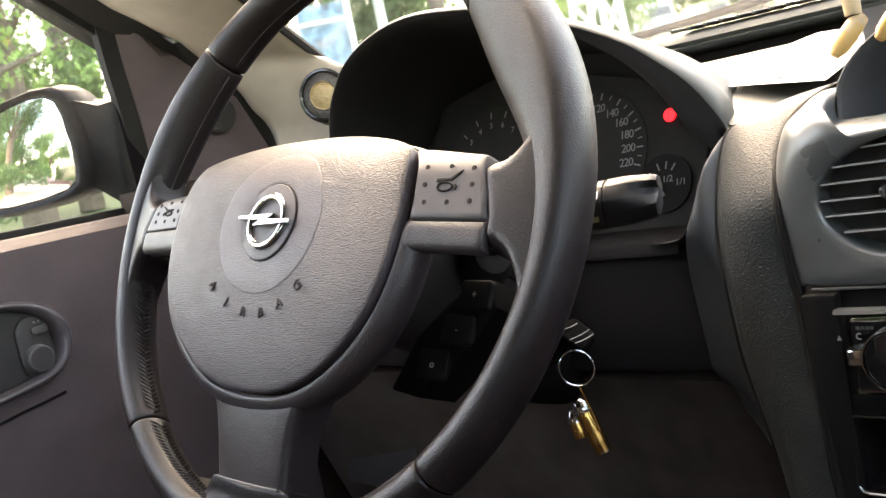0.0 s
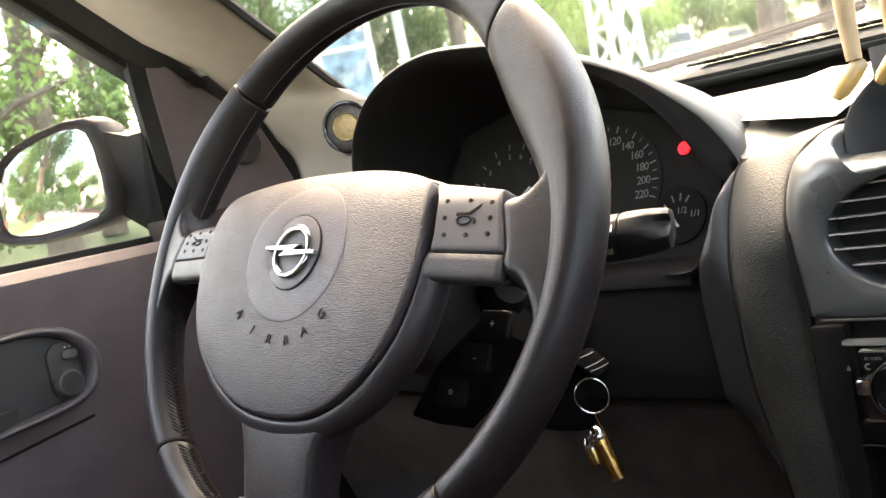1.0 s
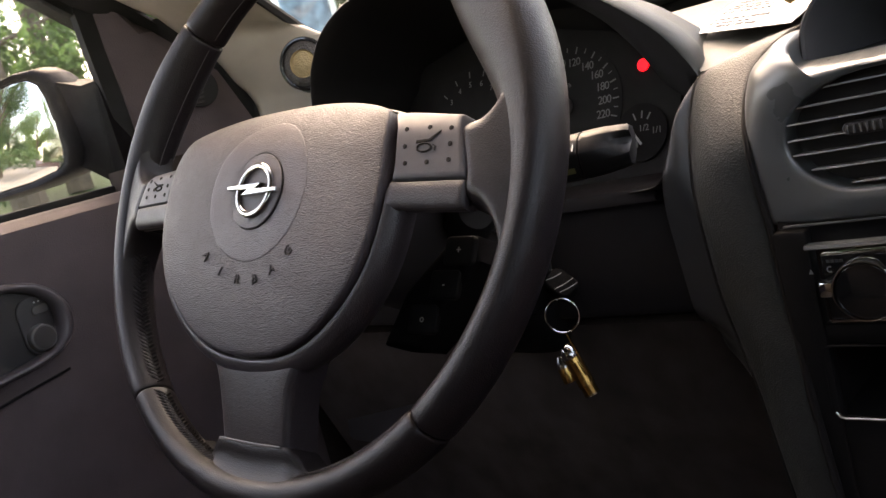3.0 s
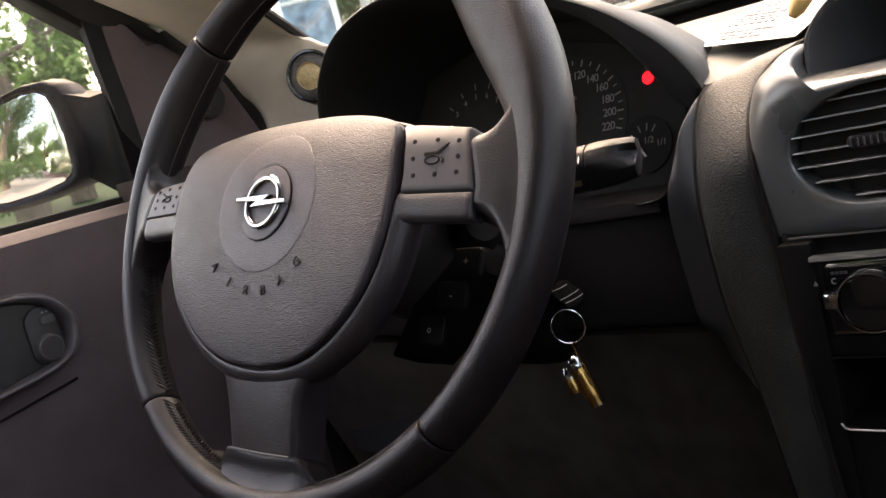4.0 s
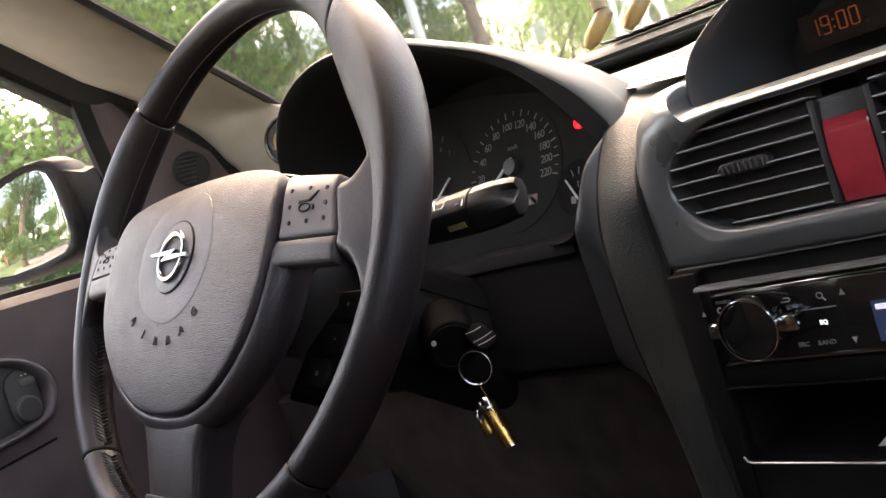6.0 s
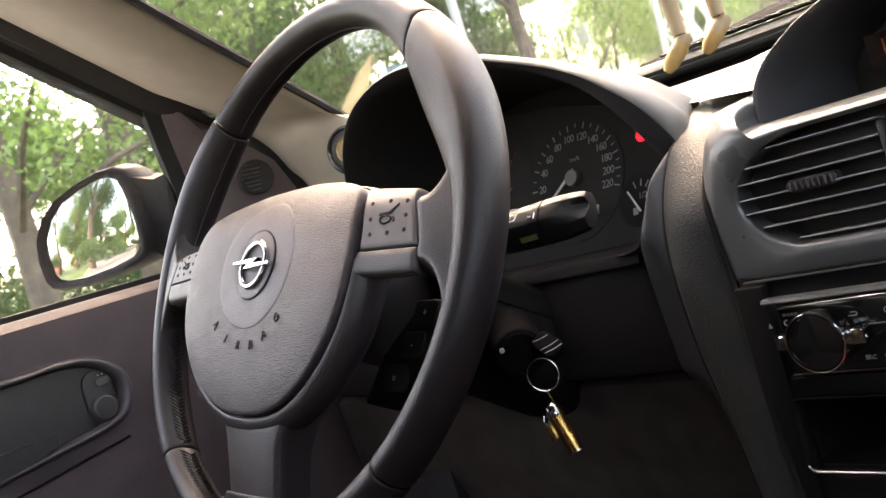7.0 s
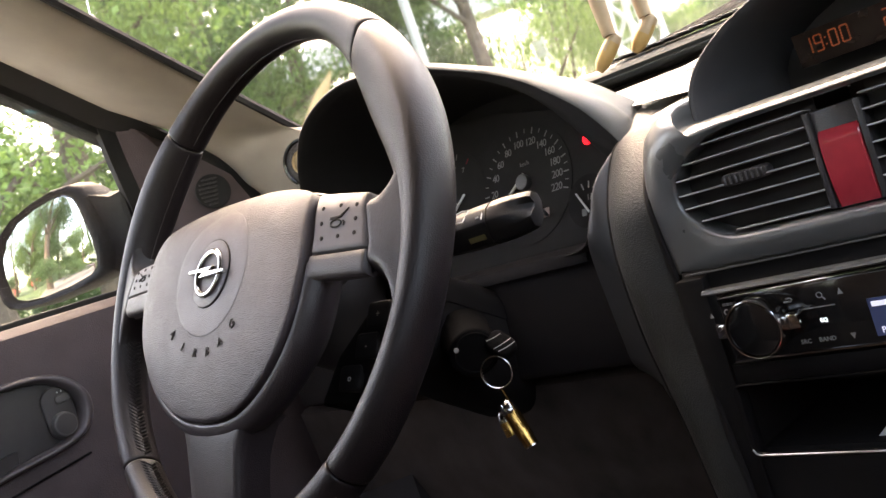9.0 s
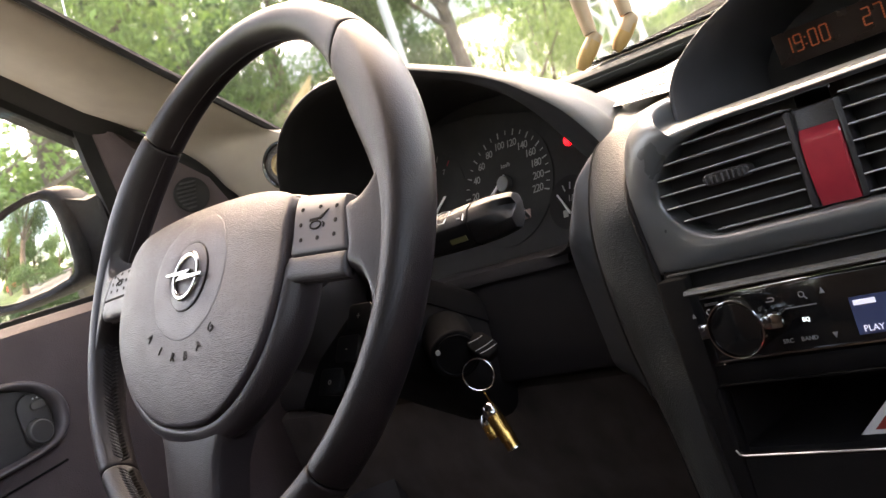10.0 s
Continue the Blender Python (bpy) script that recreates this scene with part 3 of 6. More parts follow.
# ---- dashboard ----
dash = thing("dashboard", (MID, 0.4, -0.35), "dark grey moulded dashboard with a stepped top shelf", "dashboard")
# upper ledge below the windscreen, its rolled lip and the shadow gap beneath
xs = np.linspace(-0.345, 2 * MID + 0.345, 25)


def ledge(x, y, z):
    c = 1 - ((x - MID) / 0.70) ** 2
    return (x, y + 0.22 * c - 0.19, z)


rows_ = []
for y, z in ((0.66, 0.083), (0.59, 0.084), (0.560, 0.0835), (0.543, 0.0815), (0.532, 0.0775), (0.5275, 0.0725), (0.530, 0.0685), (0.540, 0.066), (0.57, 0.064)):
    rows_.append([ledge(x, y, z) for x in xs])
part("ledge", slab(rows_, 0.005, (0, 0.3, -1)), DASHTOP, dash, "grey upper ledge at the windscreen", sharp=60)
# The recess below the lip gets its shade as near-black colour.
part("gap_shade", slab([[ledge(x, y, z) for x in xs] for y, z in ((0.560, 0.066), (0.556, 0.04), (0.50, 0.034), (0.462, 0.034))], 0.004, (0, 0.6, -1)), GAP, dash, "recess under the ledge, coloured black for its shade")
part("shelf", slab([[ledge(x, y, z) for x in np.linspace(0.03, 2 * MID + 0.345, 17)] for y, z in ((0.475, 0.036), (0.463, 0.0455), (0.456, 0.0475), (0.44, 0.0445), (0.40, 0.034), (0.36, 0.0245))], 0.005, (0, 0.3, -1)), DASHTOP, dash, "lighter grey recessed shelf", sharp=60)
part("shelf_corner", slab([[ledge(x, y, z) for x in np.linspace(0.168 - 0.60 * (y - 0.255), 0.252, 9)] for y, z in ((0.361, 0.0247), (0.335, 0.0185), (0.30, 0.0085), (0.275, 0.002), (0.255, -0.003))], 0.005, (0, 0.3, -1)), DASHTOP, dash, "lighter grey recessed shelf", sharp=60)
# demister grille: slot with slanted bars
def led(x, y):
    v = ledge(x, y + 0.030, 0.0845)
    return Vector(v)


for x0, n in ((0.02, 42),):
    part("grille_slot", slab([[led(x0 + 0.0148 * i, 0.506) for i in range(n)], [led(x0 + 0.0148 * i, 0.530) for i in range(n)]], 0.0012, (0, 0, 1)), GAP, dash, "black demister slot")
    for i in range(n):
        a, b = led(x0 + 0.0148 * i - 0.009, 0.5045), led(x0 + 0.0148 * i + 0.009, 0.5315)
        part("grille_bar", tube([a + Vector((0, 0, 0.001)), b + Vector((0, 0, 0.001))], 0.0017, 6), DASHTOP, dash)
part("left_top", slab([[(x, y, z) for x in np.linspace(-0.36, -0.17, 6)] for y, z in ((0.60, 0.01), (0.40, 0.018), (0.30, 0.012))], 0.008, (0, 0.3, -1)), DASH, dash, "dark left top of the dashboard")
# left end of the dashboard and the fascia behind the wheel
part("end_cap", loft([[(-0.385, 0.30, -0.3), (-0.385, 0.30, -0.04), (-0.375, 0.315, 0.0), (-0.36, 0.36, 0.015), (-0.35, 0.50, 0.02), (-0.35, 0.5, -0.3)], [(-0.30, 0.25, -0.3), (-0.30, 0.25, -0.03), (-0.295, 0.27, 0.005), (-0.29, 0.32, 0.012), (-0.29, 0.5, 0.015), (-0.29, 0.5, -0.3)], [(-0.18, 0.24, -0.3), (-0.18, 0.24, -0.03), (-0.18, 0.255, 0.0), (-0.18, 0.30, 0.008), (-0.18, 0.5, 0.01), (-0.18, 0.5, -0.3)]]), DASH, dash, "dark left end of the dashboard")
part("fascia", slab([[(x, y + 0.010 * max(0.0, (abs(x + 0.02) - 0.10) / 0.2), z) for x in np.linspace(-0.31, 0.158, 12)] for y, z in ((0.245, -0.0735), (0.228, -0.0745), (0.2225, -0.079), (0.2205, -0.090), (0.2175, -0.125), (0.2150, -0.156), (0.2165, -0.1615), (0.224, -0.165), (0.30, -0.175))], 0.006, (0, 1, 0.1)), FASCIA, dash, "dark fascia below the instruments")
part("knee_panel", slab([[(x, y, z) for x in (-0.33, -0.1, 0.05, 0.13, 0.19)] for y, z in ((0.30, -0.167), (0.238, -0.1685), (0.231, -0.173), (0.236, -0.24), (0.27, -0.33), (0.30, -0.56))], 0.008, (0, 1, 0.3)), DARK, dash, "brown-black knee panel")

# ---- instrument hood ----
hood = thing("instrument_hood", (0.0, 0.30, -0.08), "dark moulded arch hood over the instruments", "instrument hood")
MOUTH = [(-0.220, 0.258, -0.075), (-0.220, 0.250, -0.02), (-0.209, 0.242, 0.04), (-0.188, 0.232, 0.074), (-0.161, 0.222, 0.0945), (-0.140, 0.216, 0.1065), (-0.114, 0.2135, 0.1175), (-0.083, 0.212, 0.1245), (-0.053, 0.2115, 0.1262), (-0.020, 0.213, 0.1225), (0.020, 0.218, 0.1135), (0.062, 0.232, 0.0945), (0.090, 0.242, 0.0800), (0.115, 0.243, 0.0655), (0.135, 0.245, 0.0490), (0.150, 0.252, 0.0320), (0.159, 0.261, 0.0135), (0.165, 0.269, -0.0050), (0.1685, 0.257, -0.0095), (0.1690, 0.243, -0.0145), (0.1667, 0.2235, -0.0245), (0.1615, 0.2125, -0.046), (0.154, 0.2085, -0.0635), (0.142, 0.2120, -0.0700), (0.112, 0.2230, -0.0725), (0.06, 0.242, -0.074), (-0.05, 0.262, -0.075)]
mouth = spline(MOUTH, 105)
hr = []
# from the dial wall out to the lip
wall_ring = []
for p in mouth:
    side = min(1.0, max(0.0, (p.x - 0.05) / 0.09))
    z = p.z * (0.70 - 0.30 * side) - 0.008 if p.z > 0 else p.z - 0.004
    wall_ring.append(Vector((p.x * (0.93 - 0.24 * side), 0.346 + 0.384 * z, z)))
hr.append(wall_ring)
for sx, dy, dz in ((0.93, 0.085, -0.0135), (0.955, 0.045, -0.0075), (0.975, 0.012, -0.003), (0.988, 0.003, -0.001), (0.996, 0.0003, 0.0), (1.0, 0.0, 0.0)):
    ring = []
    for p in mouth:
        side = min(1.0, max(0.0, (p.x - 0.05) / 0.09))
        back = 1 - 0.35 * side
        x, y, z = p.x * sx, p.y + dy * back, p.z * (sx if p.z > 0 else 1) + dz
        if sx < 0.98 and p.z > 0:
            k = side * min(1.0, dy / 0.045)
            x *= 1 - 0.052 * k
            z -= side * 0.036 * dy / 0.085
        ring.append(Vector((x, y, z)))
    hr.append(ring)
# over the lip and back to the screen: outward along the arch, then falling
outer = [mouth]
for dy, off in ((0.0004, 0.0008), (0.002, 0.0017), (0.006, 0.0027), (0.012, 0.0030), (0.022, 0.0018), (0.034, -0.0008), (0.046, -0.0042), (0.056, -0.0095), (0.066, -0.0120), (0.080, -0.0140), (0.10, -0.0150)):
    ring = []
    for i, p in enumerate(mouth):
        t = mouth[min(i + 1, len(mouth) - 1)] - mouth[max(i - 1, 0)]
        q = Vector((-t.z, 0, t.x)).normalized()
        q = q if q.dot(p - Vector((0, p.y, -0.03))) > 0 else -q
        f = min(1.0, max(0.0, (p.z + 0.004) / 0.02))
        ring.append(p + q * off * f + Vector((0, dy * (0.35 + 0.65 * f), 0)))
    outer.append(ring)
part("shell_inner", loft(hr, closed=False), HOODIN, hood, "black inside of the hood", sharp=85)
part("back_wall", loft([wall_ring, [p + Vector((0, 0.004, 0)) for p in wall_ring]]), HOODIN, hood)
part("shell_outer", loft(outer, closed=False), DASHTOP, hood, "grey top of the hood", sharp=75)

# ---- instrument cluster ----
clu = thing("instrument_cluster", (0.0, 0.34, -0.09), "black dial panel with grey numerals and a lit red warning lamp", "instrument cluster")
TA = radians(21)
FP = Vector((0.0, 0.331, 0.003))
FV = Vector((0, math.sin(TA), math.cos(TA)))
FN = Vector((0, -math.cos(TA), math.sin(TA)))
F3 = lambda u, v, n: FP + Vector((u, 0, 0)) + FV * v + FN * n
FB = lambda u, v, n, ang=0.0: basis(F3(u, v, n), Vector((math.cos(ang), 0, 0)) + FV * math.sin(ang), FV * math.cos(ang) - Vector((math.sin(ang), 0, 0)))
part("face", prism([(-0.17, -0.085), (0.115, -0.085), (0.125, 0.0), (0.108, 0.016), (0.060, 0.044), (-0.02, 0.066), (-0.10, 0.075), (-0.16, 0.06), (-0.175, 0.0)], F3, -0.004, 0.0, 0.001), DIAL, clu, "matt black dial face")
SC, SR = (0.0130, -0.0141), 0.0507
ANG = {20: 180, 40: 158, 60: 138, 80: 118, 100: 97, 120: 75, 140: 54, 160: 35, 180: 17, 200: 0, 220: -17}
dialp = part("speed_dial", disc(F3(*SC, 0.0), FN, 0.057, 0.0008, 48), DIAL, clu)
for v, a in ANG.items():
    a = radians(a)
    ca, sa = math.cos(a), math.sin(a)
    part("tick", prism([(SC[0] + ca * 0.0475 - sa * w, SC[1] + sa * 0.0475 + ca * w) for w in (-0.0006, 0.0006)] + [(SC[0] + ca * 0.0535 - sa * w, SC[1] + sa * 0.0535 + ca * w) for w in (0.0006, -0.0006)], F3, 0.0006, 0.0011, 0.0001, 1), DIALPRINT, dialp)
    part("numeral", lettering(str(v), 0.0100, FB(SC[0] + ca * 0.0400, SC[1] + sa * 0.0400, 0.0011), 0.0001, 0.85), DIALPRINT, dialp)
vals = sorted(ANG)
for lo, hi in zip(vals, vals[1:]):
    a = radians((ANG[lo] + ANG[hi]) / 2)
    ca, sa = math.cos(a), math.sin(a)
    part("tick", prism([(SC[0] + ca * 0.049 - sa * w, SC[1] + sa * 0.049 + ca * w) for w in (-0.0004, 0.0004)] + [(SC[0] + ca * 0.053 - sa * w, SC[1] + sa * 0.053 + ca * w) for w in (0.0004, -0.0004)], F3, 0.0006, 0.0011, 0.0001, 1), DIALPRINT, dialp)
part("unit_text", lettering("km/h", 0.0058, FB(0.0141, 0.0056, 0.0012), 0.0001), DIALPRINT, dialp)
nd = part("needle", prism([(SC[0] - 0.026, SC[1] - 0.0115), (SC[0] - 0.0252, SC[1] - 0.0128), (SC[0] + 0.002, SC[1] + 0.008), (SC[0] + 0.0005, SC[1] + 0.0105)], F3, 0.003, 0.0045, 0.0003), WHITEPRINT, clu, "white speed needle")
part("needle_hub", disc(F3(0.0135, -0.0125, 0.001), FN, 0.0075, 0.006, 24, 0.0075, bevel=0.001), SWITCH, nd, "grey needle hub")
# revolution counter on the far side
TC = (-0.092, -0.006)
tac = part("rev_dial", disc(F3(*TC, 0.0), FN, 0.053, 0.0008, 40), DIAL, clu)
for k in range(8):
    a = radians(205 - k * 22)
    ca, sa = math.cos(a), math.sin(a)
    part("tick", prism([(TC[0] + ca * 0.043 - sa * w, TC[1] + sa * 0.043 + ca * w) for w in (-0.0005, 0.0005)] + [(TC[0] + ca * 0.049 - sa * w, TC[1] + sa * 0.049 + ca * w) for w in (0.0005, -0.0005)], F3, 0.0006, 0.0011, 0.0001, 1), REDLENS if k == 7 else DIALPRINT, tac)
    part("numeral", lettering(str(k), 0.0075, FB(TC[0] + ca * 0.036, TC[1] + sa * 0.036, 0.0011), 0.0001), DIALPRINT, tac)
part("rev_needle", prism([(TC[0] + 0.002, TC[1] - 0.018), (TC[0] + 0.003, TC[1] - 0.0195), (TC[0] + 0.026, TC[1] + 0.002), (TC[0] + 0.024, TC[1] + 0.003)], F3, 0.003, 0.0045, 0.0003), WHITEPRINT, clu)
# fuel gauge
FC = (0.0865, -0.0475)
fu = part("fuel_gauge", disc(F3(*FC, -0.001), FN, 0.0235, 0.003, 40), GAP, clu, "small black fuel gauge")
for a, s in ((112, 0), (84, 1), (58, 0)):
    ca, sa = math.cos(radians(a)), math.sin(radians(a))
    part("tick", prism([(FC[0] + ca * 0.0115 - sa * w, FC[1] + sa * 0.0115 + ca * w) for w in (-0.0005, 0.0005)] + [(FC[0] + ca * 0.0175 - sa * w, FC[1] + sa * 0.0175 + ca * w) for w in (0.0005, -0.0005)], F3, 0.001, 0.0027, 0.0001, 1), DIALPRINT, fu)
part("numeral", lettering("1/2", 0.0075, FB(FC[0] + 0.003, FC[1] + 0.0030, 0.0025), 0.0001), DIALPRINT, fu)
part("numeral", lettering("1/1", 0.0075, FB(FC[0] + 0.0145, FC[1] - 0.0005, 0.0025), 0.0001), DIALPRINT, fu)
part("fuel_needle", prism([(FC[0] - 0.0125, FC[1] + 0.0085), (FC[0] - 0.0117, FC[1] + 0.0092), (FC[0] + 0.0015, FC[1] - 0.0095), (FC[0] + 0.0000, FC[1] - 0.0105)], F3, 0.003, 0.0045, 0.0003), WHITEPRINT, fu)
part("pump_mark", prism(rounded(FC[0] - 0.008, FC[1] - 0.012, FC[0] - 0.003, FC[1] - 0.006, 0.0008), F3, 0.001, 0.0027, 0.0001, 1), DIALPRINT, fu)
part("trip_window", prism(rounded(0.0300, -0.0500, 0.0400, -0.0415, 0.0006), F3, 0.0, 0.0012, 0.0003), ROSEPRINT, clu, "small pale rose window")
part("warning_lamp", disc(F3(0.0900, 0.0075, 0.0), FN, 0.0052, 0.0012, 24), REDLAMP, clu, "lit red warning lamp")
part("odometer", prism(rounded(0.006, -0.050, 0.034, -0.040, 0.001), F3, 0.0, 0.0010, 0.0003), AMBERDIM, clu)
part("reset_pin", tube([F3(0.036, -0.048, 0.0), F3(0.050, -0.050, 0.02)], 0.0016, 8), BLACK, clu)
part("lower_lip", slab([[(x, y, z) for x in (-0.19, -0.05, 0.06, 0.11, 0.140)] for y, z in ((0.335, -0.076), (0.27, -0.071), (0.235, -0.0685), (0.222, -0.0705), (0.219, -0.076))], 0.004, (0, 0, -1)), FASCIA, clu)

# ---- steering wheel ----
AW = radians(31)
TW = radians(3.3)
_g = Matrix.Rotation(TW, 3, "Y")
WU, WV, WN = _g @ Vector((1, 0, 0)), _g @ Vector((0, math.sin(AW), math.cos(AW))), _g @ Vector((0, -math.cos(AW), math.sin(AW)))
W3 = lambda u, v, n: WU * u + WV * v + WN * n
WR, WAR, WAN, WV0, WN0 = 0.1887, 0.0115, 0.0152, 0.0092, -0.0317
wheel = thing("steering_wheel", (0, 0, -0.2), "black leather-covered steering wheel with a grey airbag pad and chrome badge", "steering wheel")


def turn_between(a, b):
    return abs((a - b + 180) % 360 - 180)


def rim_pt(th, ph, k=1.0):
    """A point on the rim; a broad thumb grip swells inward above the spokes, and the rim leans a little against the hub."""
    a = math.degrees(th)
    right = math.exp(-(turn_between(a, 33) / 27.0) ** 2)
    left = math.exp(-(turn_between(a, 152) / 22.0) ** 2)
    c, s = math.copysign(abs(math.cos(ph)) ** 0.95, math.cos(ph)), math.copysign(abs(math.sin(ph)) ** 0.95, math.sin(ph))
    rr = WR + k * (WAR * c + (0.0255 * right + 0.006 * left if c < 0 else 0) * c)
    u, v = rr * math.cos(th), WV0 + rr * math.sin(th)
    return W3(u, v, WN0 + k * (WAN + 0.004 * right + 0.003 * left) * s + 0.0605 * v - 0.0197 * u - (0.004 * right if c < 0 else 0) * abs(c))


def rim_segment(a0, a1):
    a0, a1 = radians(a0), radians(a1)
    n = max(12, int((a1 - a0) / radians(2.5)))
    rings = []
    ends = (0.0, 0.0004, 0.0012, 0.003)
    length = (a1 - a0) * WR
    ss = list(ends) + [0.003 + (length - 0.006) * i / n for i in range(1, n)] + [length - e for e in reversed(ends)]
    for s in ss:
        e = min(s, length - s)
        k = 0.91 + 0.09 * math.sqrt(1 - (1 - min(1, e / 0.003)) ** 2)
        rings.append([rim_pt(a0 + s / WR, 2 * math.pi * j / 28, k) for j in range(28)])
    return loft(rings)


def on_rim(a, ph, lift=0.0):
    p, c0 = rim_pt(radians(a), radians(ph)), rim_pt(radians(a), radians(ph), 0.4)
    return p + (p - c0).normalized() * lift


for a0, a1 in ((49, 136), (136, 228), (228, 315), (315, 409)):
    sg = part("rim_section", rim_segment(a0 + 0.15, a1 - 0.15), LEATHER, wheel, "black leather rim section")
    # crossed leather lacing along the inner back of the rim, with a pale thread through it
    bm, th = bmesh.new(), bmesh.new()
    a = a0 + 1.2
    while a < a1 - 2.4:
        q = 182
        if a0 == 228 or (a0 == 136 and a > 186):
            for p0, p1 in ((150, 173), (196, 173)):
                o = 0.0 if p0 < 173 else 0.55
                tube([on_rim(a + o, p0, -0.0001), on_rim(a + o + 0.9, (p0 + p1) / 2, 0.0008), on_rim(a + o + 1.9, p1 + (6 if p0 < 173 else -6), 0.0002)], [0.0005, 0.0011, 0.0006], 6, bm=bm, flat=0.7)
            a += 1.1
        else:
            tube([on_rim(a, q, 0.0001), on_rim(a + 0.45, q, 0.0004), on_rim(a + 0.9, q, 0.0001)], 0.00032, 4, bm=th)
            a += 0.8
    if len(bm.verts):
        part("lacing", bm, LEATHER, sg, "crossed leather lacing")
    if len(th.verts):
        part("thread", th, THREAD, sg, "grey sewing thread")

# the pad: a shield, flat in the middle, rolling back at its edges and most at the top
PADH = [(0.0, 0.0605), (0.030, 0.0597), (0.055, 0.0565), (0.075, 0.0520), (0.088, 0.0475), (0.0940, 0.0435), (0.0975, 0.036), (0.1000, 0.024), (0.1018, 0.010), (0.1022, -0.003), (0.1010, -0.018), (0.0975, -0.034), (0.0908, -0.050), (0.0795, -0.0655), (0.0637, -0.0803), (0.0450, -0.0916), (0.024, -0.0980), (0.0, -0.1000)]
padr = spline([Vector((u, v, 0)) for u, v in PADH], 55)
PADO = [(p.x, p.y) for p in padr] + [(-p.x, p.y) for p in padr[-2:0:-1]]
LEAN = 0.034                         # the hub's face stands a little askew


def pad_fall(v):
    return 0.0095 * (v / 0.1) ** 2 if v < 0 else 0.013 * max(0.0, (v - 0.018) / 0.042) ** 2


def pad_edge(v):
    """How far the pad's edge lies behind its middle."""
    return pad_fall(v) + 0.0035


def pad_pt(u, v, sc, drop):
    x, y = u * sc, -0.006 + (v + 0.006) * sc
    return W3(x, y, -LEAN * x - pad_fall(y) - 0.0035 * sc ** 6 - drop)


rings = []
for sc, d in ((0.985, 0.030), (0.992, 0.012), (0.998, 0.0045), (1.0, 0.0022), (0.997, 0.0010), (0.990, 0.0003), (0.978, 0.0), (0.955, 0.0), (0.92, 0.0), (0.87, 0.0), (0.80, 0.0), (0.70, 0.0), (0.58, 0.0), (0.44, 0.0), (0.28, 0.0), (0.12, 0.0), (0.03, 0.0)):
    rings.append([pad_pt(u, v, sc, d) for u, v in PADO])
pad = part("airbag_pad", loft(rings), PAD, wheel, "grey grained airbag pad", sharp=60)


def pad_n(u, v):
    """The pad's height at a place near its middle."""
    r = math.hypot(u / 0.101, (v + 0.006) / (0.066 if v > -0.006 else 0.094))
    return -LEAN * u - pad_fall(v) - 0.0035 * min(1.0, r) ** 6


rings = []
for r, lift in ((0.0454, -0.0003), (0.0450, 0.00012), (0.0444, 0.0002), (0.040, 0.0002), (0.033, 0.0002), (0.026, 0.0002), (0.0245, 0.0001)):
    rings.append([W3(r * math.cos(a), 0.001 + r * math.sin(a), pad_n(r * math.cos(a), 0.001 + r * math.sin(a)) + lift) for a in (2 * math.pi * i / 72 for i in range(72))])
part("smooth_disc", loft(rings, caps=(False, False)), PADSMOOTH, pad, "smoother round field on the pad", sharp=80)
part("badge_groove", disc(W3(0, 0, -0.0030), WN, 0.0247, 0.0030, 56), GAP, pad)
bd = part("badge_plate", disc(W3(0, 0, -0.0027), WN, 0.0241, 0.0032, 56, bevel=0.0006), PADSMOOTH, pad, "round grey badge field")
rings = []
for r, n in ((0.0136, 0.0006), (0.0137, 0.0024), (0.0147, 0.0032), (0.0158, 0.0034), (0.0169, 0.0030), (0.0176, 0.0022), (0.0177, 0.0006)):
    rings.append([W3(r * math.cos(a), r * math.sin(a), n) for a in (2 * math.pi * i / 56 for i in range(56))])
part("badge_ring", loft(rings, caps=(False, False)), CHROME, bd, "chrome ring")
part("badge_bar", prism([(-0.0248, 0.0034), (0.0095, 0.0034), (0.0035, 0.0003), (0.0245, -0.0003), (0.0245, -0.0030), (-0.0095, -0.0036), (-0.0035, 0.0000), (-0.0248, 0.0010)], W3, 0.001, 0.0048, 0.0007), CHROME, bd, "chrome crossbar")
for ch, u, v in zip("AIRBAG", (-0.0405, -0.0240, -0.0060, 0.0105, 0.0255, 0.0385), (-0.0400, -0.0500, -0.0550, -0.0550, -0.0490, -0.0385)):
    a = math.atan2(v + 0.005, u) + math.pi / 2
    part("letter", lettering(ch, 0.0088, basis(W3(u, v, pad_n(u, v) + 0.0003), WU * math.cos(a) + WV * math.sin(a), WV * math.cos(a) - WU * math.sin(a)), 0.0003), HOODIN, pad, "embossed dark letter")


def face_n(u, v):
    """The common front of button panels and spokes, falling away towards the rim and over the top."""
    t = max(0.0, (v - 0.026) / 0.020)
    return -0.0104 - 0.150 * max(0.0, u - 0.1045) - 0.0105 * t * t


def wheel_patch(S3, rows_, edge=0.0012, thick=0.022):
    """A curved plate from rows of (u, v, n), its four edges slightly rounded off."""
    n, k = len(rows_), len(rows_[0])
    out = []
    for i, r in enumerate(rows_):
        out.append([S3(u, v, h - (edge if i in (0, n - 1) else 0) - (edge if j in (0, k - 1) else 0)) for j, (u, v, h) in enumerate(r)])
    return slab(out, thick, -WN)


